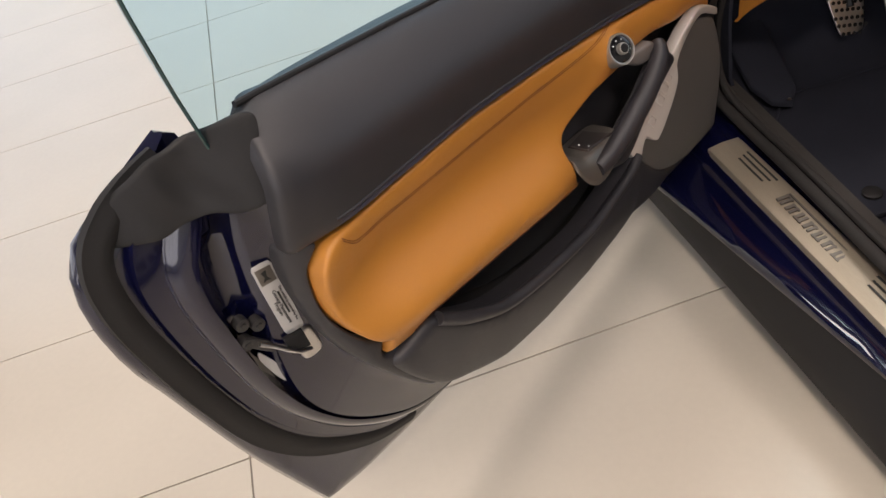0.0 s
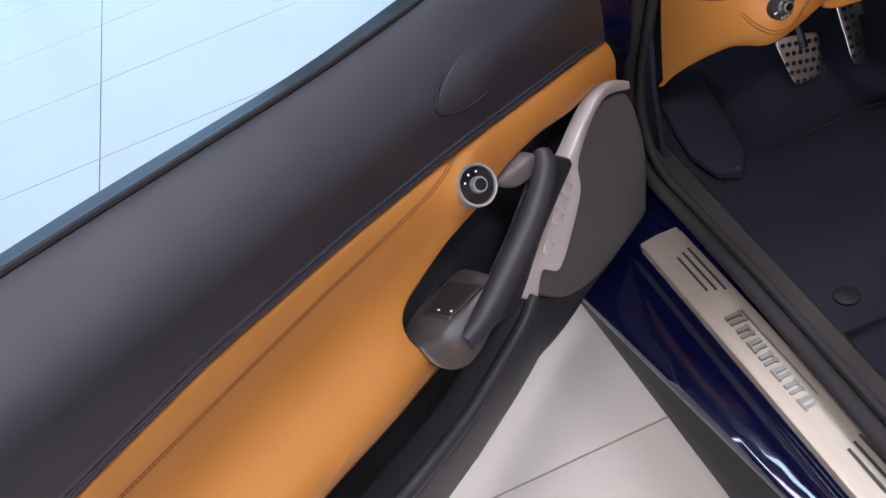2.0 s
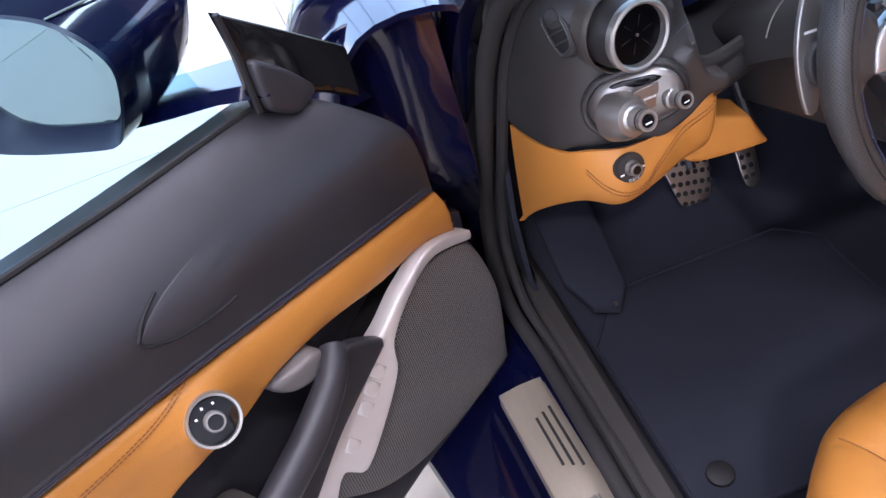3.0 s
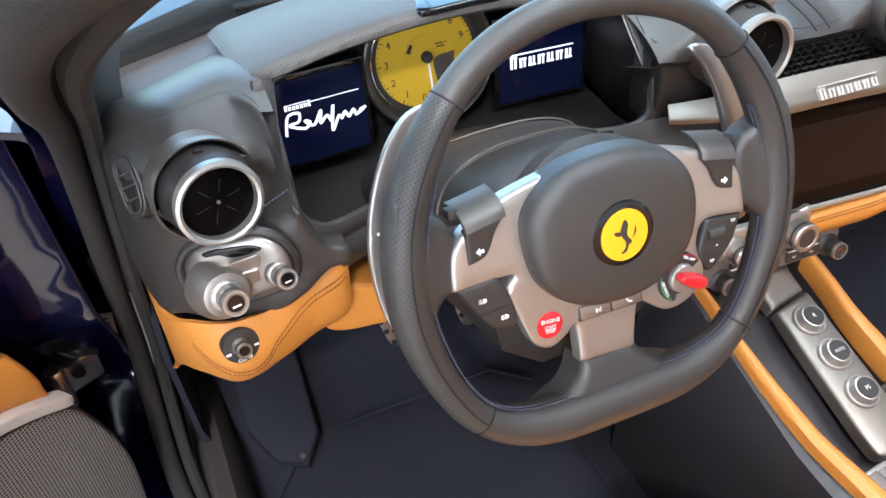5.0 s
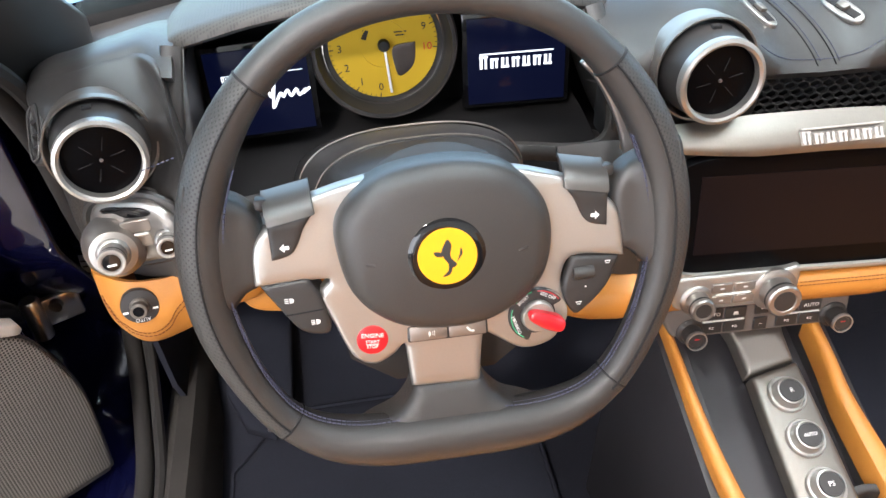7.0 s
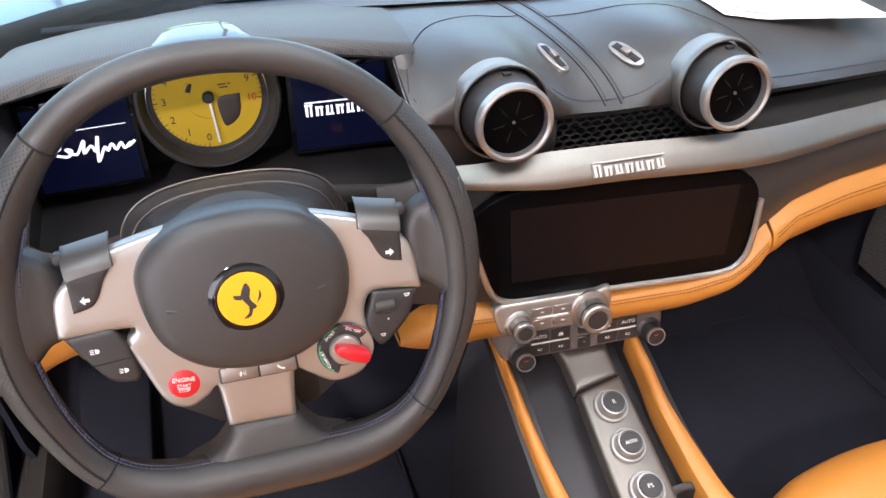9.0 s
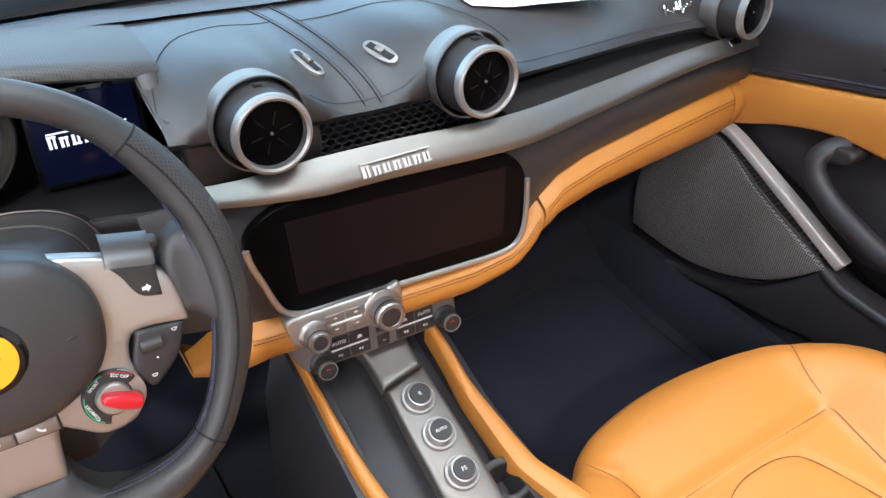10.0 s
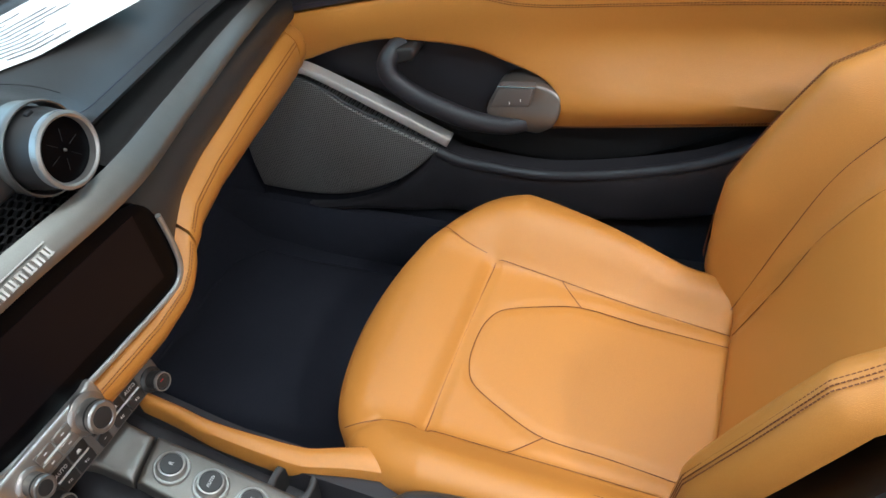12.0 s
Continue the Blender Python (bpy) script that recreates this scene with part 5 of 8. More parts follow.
rows = [[Vector((x, y, band_z(x, y))) for y in (0.43, 0.44, 0.47, 0.495, 0.515, 0.56)] for x in np.linspace(-0.70, 0.70, 50)]
dp("demister_band", loft(rows), TOP_PERFORATED, "finely perforated black band below the windscreen", angle=60)
rows = []
for x in np.linspace(-0.71, 0.20, 30):
    z = lerp(x, [(-0.71, 0.834), (-0.69, 0.838), (-0.53, 0.867), (-0.35, 0.884), (-0.1, 0.878), (0.2, 0.868)])
    y = 0.500 + 0.06 * (1 - (x / 0.7) ** 2)
    rows.append([Vector((x, y - 0.002, z - 0.008)), Vector((x, y, z)), Vector((x, y + 0.004, z + 0.010)), Vector((x, y + 0.010, z + 0.019)), Vector((x, y + 0.022, z + 0.020))])
dp("windscreen_edge", thicken(loft(rows), 0.003), DEEP_BLACK, "black glass edge at the foot of the windscreen", angle=60)
for x0, x1 in ((-0.55, -0.10), (-0.06, 0.40)):
    dp("demister_slot", rbox(x1 - x0, 0.016, 0.006, pose((x0 + x1) / 2, 0.505, 0.874), 0.002), DEEP_BLACK)

# left end of the dash round the driver's vent
LEFT_Y = [(-0.735, 0.41), (-0.728, 0.37), (-0.722, 0.335), (-0.715, 0.298), (-0.705, 0.270), (-0.68, 0.243), (-0.64, 0.223), (-0.60, 0.205), (-0.578, 0.196), (-0.54, 0.19)]


def left_place(a, b, h):
    y = lerp(a, LEFT_Y)
    w = min(1, max(0, (0.074 - math.hypot(a + 0.639, b - 0.842)) / 0.022))
    w = w * w * (3 - 2 * w)
    y = y * (1 - w) + max(y, 0.231) * w
    if b > 0.85:
        y += 1.3 * (b - 0.85) ** 1.25 * 2.2
    return Vector((a, y - h, b))


dp("left_panel", patch([(-0.730, 0.655), (-0.733, 0.72), (-0.732, 0.80), (-0.722, 0.848), (-0.700, 0.870), (-0.65, 0.884), (-0.60, 0.890), (-0.583, 0.888), (-0.578, 0.86), (-0.570, 0.80), (-0.556, 0.765), (-0.535, 0.755), (-0.535, 0.738), (-0.555, 0.736), (-0.58, 0.712), (-0.605, 0.692), (-0.64, 0.685), (-0.668, 0.685), (-0.69, 0.682), (-0.708, 0.670), (-0.722, 0.658)], left_place, lambda a, b: 0.0, 0.03, 0.006, 0.012), BLACK_LEATHER)
rows = []
for x in np.linspace(-0.732, -0.572, 18):
    front = left_place(x, lerp(x, [(-0.735, 0.815), (-0.722, 0.842), (-0.700, 0.864), (-0.65, 0.878), (-0.60, 0.884), (-0.57, 0.884)]), -0.003)
    rear = Vector((x, 0.437, 0.830 + 0.27 * (x + 0.69)))
    rows.append([front.lerp(rear, t) + Vector((0, 0, 0.020 * math.sin(t ** 0.7 * math.pi))) for t in np.linspace(0, 1, 12)])
dp("left_top", thicken(loft(rows), 0.006), BLACK_LEATHER)

# hood over the instruments
HOOD = [(-0.588, 0.290, 0.880), (-0.575, 0.282, 0.894), (-0.545, 0.274, 0.905), (-0.50, 0.267, 0.917), (-0.44, 0.262, 0.926), (-0.379, 0.260, 0.929), (-0.31, 0.262, 0.924), (-0.25, 0.268, 0.912), (-0.205, 0.278, 0.900), (-0.176, 0.290, 0.890)]
arc = spline(HOOD, False, 0.008)
rows = []
for q in arc:
    q = Vector(q)
    edge = min(1, max(0, (0.929 - q.z) / 0.05))
    back = Vector((q.x, 0.47, 0.888 - (0.028 if q.x < -0.379 else 0.012) * edge))
    row = [q + Vector((0, 0.09, -0.018)), q + Vector((0, 0.006, -0.010)), q + Vector((0, -0.001, -0.005)), q.copy()]
    for t in (0.03, 0.08, 0.2, 0.4, 0.6, 0.8, 1.0):
        row.append(q.lerp(back, t) + Vector((0, 0, 0.018 * math.sin(min(1, t * 1.6) * math.pi / 2) * (1 - t) + 0.004)))
    rows.append(row)
hood = dp("instrument_hood", loft(rows), TOP_PERFORATED, "grained black hood over the instruments", angle=60)
dp("display_window", patch([(-0.424, 0.262), (-0.379, 0.259), (-0.335, 0.263), (-0.340, 0.285), (-0.352, 0.320), (-0.379, 0.328), (-0.408, 0.320), (-0.420, 0.285)], lambda a, b, h: Vector((a, b, 0.9352 - 0.085 * max(0, b - 0.28) - 0.9 * (a + 0.379) ** 2 + h)), None, 0.005, 0.0015, 0.012), GLOSS_BLACK, "smooth glossy panel on the hood")

# recess for the instruments, its bright edges and lower shelf
rows = []
for x in np.linspace(-0.582, -0.172, 24):
    k = (x + 0.379) / 0.205
    rows.append([Vector((x, 0.235 + 0.03 * k * k, 0.725 - 0.004 * k)), Vector((x, 0.255 + 0.02 * k * k, 0.738)), Vector((x, 0.33, 0.747)), Vector((x, 0.392, 0.752)), Vector((x, 0.396, 0.80)), Vector((x, 0.392, lerp(x, HOOD, 2) - 0.035)), Vector((x, 0.35, lerp(x, HOOD, 2) - 0.012))])
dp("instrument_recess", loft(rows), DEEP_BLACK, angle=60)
for sx, x_in in ((-1, -0.5785), (1, -0.1785)):
    dp("recess_side", patch([(0.292, 0.878), (0.245, 0.84), (0.215, 0.78), (0.215, 0.735), (0.24, 0.715), (0.39, 0.74), (0.40, 0.862)], lambda a, b, h: Vector((x_in + sx * (-0.012 + 0.35 * max(0, 0.85 - b) * (1 if sx > 0 else 0.1)) + sx * -h, a, b)), None, 0.012, 0.002, 0.02), BLACK_PLASTIC)
RIM = spline([(-0.572, 0.272, 0.898), (-0.580, 0.246, 0.85), (-0.583, 0.236, 0.81), (-0.573, 0.224, 0.777), (-0.545, 0.221, 0.758), (-0.48, 0.248, 0.751), (-0.41, 0.285, 0.748), (-0.34, 0.285, 0.749), (-0.265, 0.256, 0.760), (-0.224, 0.234, 0.766), (-0.197, 0.224, 0.773), (-0.182, 0.223, 0.790), (-0.179, 0.236, 0.826), (-0.188, 0.262, 0.866), (-0.192, 0.282, 0.892)], False, 0.008)
dp("recess_rim", sweep([tuple(q) for q in RIM], round_profile(0.010, 0.007, 10), (0, -1, 0.2)), BLACK_LEATHER, "leather rim round the instruments")
mid = Vector((-0.38, 0.30, 0.84))
dp("rim_line", tube([Vector(q) + (mid - Vector(q)).normalized() * 0.0088 + Vector((0, -0.0025, 0)) for q in RIM], 0.0014, 6), SATIN_SILVER)
rows = []
for q in RIM[24:-30]:
    q = Vector(q)
    rows.append([q + Vector((0, 0.0, -0.004)), q + Vector((0, -0.012, -0.012)), q + Vector((0, -0.015, -0.024)), q + Vector((0, -0.008, -0.040)), q + Vector((0, 0.03, -0.055))])
dp("rim_skirt", loft(rows), BLACK_LEATHER, angle=60)
dp("right_cheek", patch([(-0.190, 0.772), (-0.190, 0.772), (-0.13, 0.772), (-0.06, 0.79), (-0.06, 0.855), (-0.13, 0.862), (-0.196, 0.872), (-0.196, 0.872), (-0.184, 0.83)], lambda a, b, h: Vector((a, 0.221 - 0.10 * max(0, a + 0.185) - h, b)), lambda a, b: 0.006 * math.sin((b - 0.77) / 0.1 * math.pi), 0.02, 0.004, 0.012), BLACK_LEATHER)
dp("cheek_stitching", stitches([Vector((x, 0.2085 - 0.10 * max(0, x + 0.185), 0.852)) for x in np.arange(-0.188, -0.09, 0.004)], 0.0006, 0.0035, 0.0025), BLUE_THREAD)
dp("cheek_stitching", stitches([Vector((x, 0.186 + 0.6 * (x + 0.6), 0.832)) for x in np.arange(-0.604, -0.576, 0.004)], 0.0007, 0.0035, 0.0025), BLUE_THREAD)
dp("shelf", patch([(-0.57, 0.235), (-0.50, 0.250), (-0.379, 0.29), (-0.25, 0.255), (-0.165, 0.235), (-0.165, 0.34), (-0.57, 0.34)], lambda a, b, h: Vector((a, b, 0.728 - 0.15 * max(0, 0.24 - b) + h)), None, 0.035, 0.010, 0.02), BLACK_LEATHER)

# the instruments themselves
cluster = thing("instrument_cluster", pose(-0.379, 0.38, 0.76), "instrument cluster with a yellow rev counter between two lit screens", "instrument cluster")
LS = Matrix.Translation((-0.511, 0.332, 0.816)) @ pose(0, 0, 0, 84, 0, 3)
RS = Matrix.Translation((-0.246, 0.350, 0.812)) @ pose(0, 0, 0, 84, 0, -3)
for m, w, h, nm in ((LS, 0.098, 0.088, "left_screen"), (RS, 0.104, 0.092, "right_screen")):
    sc = part("screen", rbox(w + 0.012, h + 0.012, 0.012, m @ pose(0, 0, -0.008), 0.003), GLOSS_BLACK, cluster, "gloss black screen bezel")
    part("lit_area", rbox(w, h, 0.002, m, 0.0005), SCREEN_BLUE, sc)


def word_bars(m, width, height, n, parent, mat, overline=True, slant=0.0, depth=0.0012):
    """A logo as plain upright bars of its size, with no letters."""
    bms, step = [], width / n
    for i in range(n):
        x = -width / 2 + (i + 0.5) * step
        for dx, w in ((-0.22, 0.26), (0.20, 0.20)):
            hh = height * (0.78 if i else 1.0)
            bms.append(rbox(step * w, hh, depth, m @ pose(x + dx * step, -(height - hh) / 2, 0, 0, 0, -slant), 0))
        bms.append(rbox(step * 0.78, height * 0.13, depth, m @ pose(x, height * (0.40 if i == 0 else (0.18 if i % 2 else -0.42)), 0), 0))
    if overline:
        bms.append(rbox(width * 0.98, height * 0.10, depth, m @ pose(width * 0.01, height * 0.62, 0), 0))
    return part("logo", merge(*bms), mat, parent, fix=False)


word_bars(RS @ pose(-0.001, 0.000, 0.0013), 0.080, 0.014, 7, cluster, SCREEN_WHITE)
word_bars(LS @ pose(-0.022, 0.017, 0.0013), 0.028, 0.005, 7, cluster, SCREEN_WHITE)
part("logo_line", rbox(0.055, 0.0006, 0.001, LS @ pose(0.016, 0.0185, 0.0013), 0), SCREEN_WHITE, cluster)
sq = [(-0.038, -0.010), (-0.034, 0.008), (-0.024, 0.009), (-0.025, 0.001), (-0.034, -0.001), (-0.020, -0.007), (-0.015, -0.002), (-0.020, 0.0), (-0.012, -0.006), (-0.004, 0.006), (-0.006, -0.006), (0.001, 0.0), (0.004, -0.006), (0.008, 0.008), (0.004, -0.016), (0.012, -0.003), (0.014, -0.007), (0.018, -0.001), (0.021, -0.007), (0.026, -0.001), (0.028, -0.007), (0.034, -0.002), (0.031, -0.006), (0.038, -0.001)]
part("script_squiggle", tube([LS @ Vector((1.14 * x + 0.005, 1.1 * y, 0.0014)) for x, y in spline(sq, False, 0.002)], 0.0015, 5, up=(0, 1, 0)), SCREEN_WHITE, cluster)
TC = Matrix.Translation((-0.384, 0.358, 0.841)) @ pose(0, 0, 0, 82, 0, 0) @ Matrix.Scale(0.82, 4)
tach = part("rev_counter", lathe([(0.092, -0.03), (0.092, 0.012), (0.089, 0.020), (0.084, 0.020), (0.077, 0.002), (0.0755, 0.000), (0, 0.0)], TC, 64), BLACK_PLASTIC, cluster, "round rev counter with a yellow dial")
part("dial_ring", lathe([(0.0765, 0.0005), (0.0765, 0.004), (0.0745, 0.0045), (0.0735, 0.0008)], TC, 64), CHROME, tach)
part("bezel_ring", lathe([(0.0915, 0.011), (0.0905, 0.019), (0.0885, 0.0205), (0.0875, 0.0195)], TC, 64), DARK_METAL, tach)
part("dial_face", lathe([(0.0680, 0.0008), (0.0675, 0.0022), (0, 0.0024)], TC, 64), DIAL_YELLOW, tach)
part("inner_ring", lathe([(0.030, 0.0022), (0.030, 0.0034), (0.0285, 0.0034), (0.0285, 0.0022)], TC, 48), DIAL_YELLOW, tach)
part("trip_window", patch([(0.012, -0.004), (0.040, 0.000), (0.040, 0.000), (0.036, -0.028), (0.018, -0.042), (0.012, -0.030)], lambda a, b, h: TC @ Vector((a, b, 0.0036 + h)), None, 0.002, 0.0005, 0.01), DARK_METAL, tach)
ticks = []
for i in range(51):
    a = radians(262 - 27.0 * i / 5)
    big = i % 5 == 0
    ticks.append(rbox(0.0055 if big else 0.003, 0.0012 if big else 0.0007, 0.0006, TC @ Matrix.Rotation(a, 4, "Z") @ pose(0.0648 if big else 0.066, 0, 0.0027), 0))
part("dial_ticks", merge(*ticks), DARK_PRINT, tach)
for i in range(11):
    a = radians(262 - 27.0 * i)
    part("dial_number", lettering(str(i), 0.0135, TC @ pose(0.0545 * math.cos(a), 0.0545 * math.sin(a), 0.0026, 0, 0, 0), 0.0003), RED if i == 10 else DARK_PRINT, tach)
part("dial_text", rbox(0.016, 0.0016, 0.0005, TC @ pose(0.022, 0.014, 0.0026), 0), DARK_PRINT, tach)
part("dial_text", rbox(0.012, 0.0016, 0.0005, TC @ pose(0.022, 0.010, 0.0026), 0), DARK_PRINT, tach)
part("dial_emblem", rbox(0.007, 0.012, 0.0005, TC @ pose(-0.022, 0.014, 0.0026, 0, 0, -20), 0.0001), DARK_PRINT, tach)
part("needle", rbox(0.003, 0.062, 0.0015, TC @ pose(0.0025, -0.030, 0.0075, 0, 0, 4), 0.0005), WHITE_PRINT, tach)
part("needle_hub", lathe([(0.0075, 0.003), (0.0075, 0.009), (0.006, 0.011), (0, 0.0112)], TC, 24), BLACK_PLASTIC, tach)

# steering column shroud
rows = []
for y, top, half, dep in ((0.055, 0.860, 0.060, 0.075), (0.10, 0.866, 0.078, 0.08), (0.14, 0.857, 0.090, 0.08), (0.145, 0.850, 0.086, 0.08), (0.155, 0.852, 0.088, 0.08), (0.20, 0.834, 0.104, 0.085), (0.25, 0.806, 0.112, 0.09), (0.31, 0.772, 0.12, 0.09)):
    row = []
    for i in range(25):
        g = math.pi * i / 24
        c, s = math.cos(g), math.sin(g)
        row.append(Vector((-0.379 - half * math.copysign(abs(c) ** 0.75, c), y, top - dep + dep * s ** 0.62)))
    rows.append(row)
dp("column_shroud", thicken(loft(rows), 0.004), BLACK_PLASTIC, "black steering column shroud", angle=50)
for y, top, half, dep in ((0.142, 0.858, 0.0895, 0.08), (0.205, 0.833, 0.105, 0.085)):
    dp("shroud_seam", tube([Vector((-0.379 - half * math.copysign(abs(math.cos(g)) ** 0.75, math.cos(g)), y, top - dep + (dep + 0.001) * math.sin(g) ** 0.62)) for g in np.linspace(0.15, math.pi - 0.15, 40)], 0.0010, 5), SATIN_GREY)
dp("column_underside", sweep([(-0.379, 0.06, 0.77), (-0.379, 0.30, 0.69)], [(0.085, 0.03), (0.075, -0.05), (0.04, -0.075), (-0.04, -0.075), (-0.075, -0.05), (-0.085, 0.03)]), BLACK_PLASTIC)


# round vents
def air_vent(centre, yaw=0.0, tilt=-6.0, r=0.037, fwd=0.0):
    m = Matrix.Translation(centre) @ pose(0, 0, 0, 90 + tilt, 0, yaw)
    k = r / 0.037
    v = dp("air_vent", lathe([(q, h + fwd) for q, h in [(0.0460 * k, -0.060), (0.0462 * k, -0.044), (0.0478 * k, -0.040), (0.0482 * k, -0.034), (0.0474 * k, -0.030), (0.0458 * k, -0.0305), (0.0448 * k, -0.036), (0.0445 * k, -0.055)]], m, 48), SATIN_GREY, "round air vent with a silver ring and black centre")
    part("vent_barrel", lathe([(0.0415 * k, -0.060), (0.0410 * k, -0.026), (0.0385 * k, -0.010), (0.0372 * k, 0.002), (0.0345 * k, 0.002), (0.0335 * k, -0.012), (0.0330 * k, -0.030), (0, -0.030)], m, 48), BLACK_PLASTIC, v)
    part("vent_ring", lathe([(0.0376 * k, -0.006), (0.0382 * k, -0.001), (0.0378 * k, 0.0052), (0.0350 * k, 0.0066), (0.0325 * k, 0.0050), (0.0320 * k, -0.004)], m, 56), SATIN_SILVER, v)
    knurl = [rbox(0.0008, 0.0012, 0.005, m @ Matrix.Rotation(radians(a), 4, "Z") @ pose(0.0381 * k, 0, 0.0018), 0) for a in range(0, 360, 4)]
    part("ring_knurling", merge(*knurl), SATIN_SILVER, v, fix=False)
    part("vent_disc", lathe([(0.0322 * k, -0.003), (0.020 * k, -0.0015), (0, -0.001)], m, 40), VENT_BLACK, v)
    for a in range(0, 360, 60):
        part("vent_fin", rbox(0.012 * k, 0.0004, 0.0010, m @ Matrix.Rotation(radians(a + 12), 4, "Z") @ pose(0.0145 * k, 0, -0.0015), 0), VENT_FIN, v)
    part("vent_boss", lathe([(0.0018, -0.002), (0.0014, 0.0006), (0, 0.001)], m, 12), GREY_PLASTIC, v)
    part("vent_notch", rbox(0.008, 0.004, 0.006, m @ pose(0.0, 0.0405 * k, -0.020), 0.001), DEEP_BLACK, v)
    return v


air_vent((-0.637, 0.199, 0.837), 11, r=0.0364, fwd=0.006)
air_vent((-0.118, 0.161, 0.867), 0, r=0.0364, fwd=0.005)
air_vent((0.113, 0.154, 0.867), 0, r=0.0364, fwd=0.005)
air_vent((0.645, 0.237, 0.818), 6)

# honeycomb grille between the middle vents
cells, s = [], 0.0062
for r in range(-1, 8):
    for c in range(-2, 20):
        x = -0.088 + c * s * 1.98 + (s * 0.99 if r % 2 else 0)
        z = 0.799 + r * s * 0.95
        y = 0.205 - 0.05 * (x + 0.0) + (z - 0.80) * 0.35
        pts = [(x + s * 1.13 * math.cos(radians(a)), z + s * 0.64 * math.sin(radians(a))) for a in range(30, 390, 60)]
        inn = [(x + s * 1.02 * math.cos(radians(a)), z + s * 0.56 * math.sin(radians(a))) for a in range(30, 390, 60)]
        bm = bmesh.new()
        rings = []
        for pl, dy in ((pts, 0.004), (pts, 0.0), (inn, 0.0), (inn, 0.004)):
            rings.append([bm.verts.new((px, y + dy + (pz - z) * 0.35, pz)) for px, pz in pl])
        for a, b in zip(rings, rings[1:]):
            for i in range(6):
                bm.faces.new((a[i], a[(i + 1) % 6], b[(i + 1) % 6], b[i]))
        cells.append(bm)
dp("honeycomb_grille", merge(*cells), BLACK_PLASTIC, "black honeycomb grille", angle=20)
# solid near-black block gives the shade behind the honeycomb
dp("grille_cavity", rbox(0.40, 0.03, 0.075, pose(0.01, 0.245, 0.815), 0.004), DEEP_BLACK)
dp("lower_recess", loft([[Vector((x, lerp(x, LIP) + 0.055, lerp(x, LIP, 2) - 0.02)), Vector((x, lerp(x, LIP) + 0.06, lerp(x, LIP, 2) - 0.06)), Vector((x, lerp(x, LIP) - 0.02, lerp(x, LIP, 2) - 0.055))] for x in np.linspace(0.19, 0.70, 16)]), BLACK_LEATHER)

# silver strip across the dash
STRIP = [(-0.185, 0.196, 0.799), (-0.15, 0.178, 0.803), (-0.09, 0.162, 0.807), (0.0, 0.155, 0.807), (0.15, 0.150, 0.800), (0.29, 0.182, 0.787), (0.48, 0.220, 0.778), (0.60, 0.243, 0.768), (0.705, 0.262, 0.757)]
strip_path = [tuple(q) for q in spline(STRIP, False, 0.02)]
dp("silver_strip", sweep(strip_path, [(-0.019, 0.006), (-0.012, 0.0068), (0.009, 0.0052), (0.0150, 0.0020), (0.0175, -0.003), (0.0150, -0.008), (-0.019, -0.004)], (0, -0.62, 0.78), scale=lambda t: min(1.0, 0.55 + 3.2 * t) * (1 - 0.36 * max(0.0, (t - 0.42) / 0.58))), BRUSHED, "brushed metal strip across the dash")
rows = []
for x in np.linspace(0.17, 0.64, 26):
    sy, sz, ly, lz = lerp(x, STRIP), lerp(x, STRIP, 2), lerp(x, LIP), lerp(x, LIP, 2)
    rise = max(0.0, (x - 0.585) / 0.055) ** 1.6
    row = [Vector((x, sy + 0.008, sz - 0.004))]
    for t in np.linspace(0, 1, 8):
        row.append(Vector((x, (sy + 0.014) * (1 - t) + (ly + 0.030) * t, sz + 0.003 - 0.006 * math.sin(t * math.pi) + t * (0.30 * (lz - sz) + 0.5 * rise * (lz - sz)))))
    rows.append(row)
dp("tray", loft(rows), BLACK_LEATHER, "shallow leather tray above the metal strip", angle=60)
sk = Matrix.Translation((0.636, 0.2500, 0.7700)) @ pose(0, 0, 0, 38, 0, 12)
bt = dp("tray_button", rbox(0.028, 0.011, 0.005, sk, 0.002), CHROME, "small chrome-edged button")
part("button_face", rbox(0.0255, 0.009, 0.002, sk @ pose(0, 0, 0.0025), 0.0008), GLOSS_BLACK, bt)
lm = Matrix.Translation((0.0005, 0.1450, 0.8085)) @ pose(0, 0, 0, 48, 0, -2)
word_bars(lm, 0.079, 0.0125, 7, dash, TRIM_SILVER, True, 0, 0.004)

# leather face under the strip
rows = []
for x in np.concatenate([np.linspace(-0.24, 0.20, 24), np.linspace(0.215, 0.71, 24)]):
    sy, sz = lerp(x, STRIP), lerp(x, STRIP, 2)
    tz = lerp(x, [(-0.24, 0.655), (0.10, 0.650), (0.15, 0.655), (0.20, 0.692), (0.24, 0.710), (0.32, 0.712), (0.50, 0.705), (0.66, 0.696), (0.72, 0.69)])
    yb = lerp(x, [(-0.24, 0.19), (-0.18, 0.170), (-0.12, 0.160), (0.0, 0.154), (0.15, 0.146), (0.20, 0.156), (0.30, 0.182), (0.5, 0.222), (0.72, 0.266)])
    row = []
    for t in np.linspace(0, 1, 9):
        z = (sz - 0.011) * (1 - t) + tz * t
        y = (sy + 0.004) * (1 - t) + yb * t - 0.006 * math.sin(t * math.pi) + (0.012 * max(0, 1 - t * 6))
        row.append(Vector((x, y, z)))
    rows.append(row)
dp("face_panel", thicken(loft(rows), 0.006), BLACK_LEATHER)

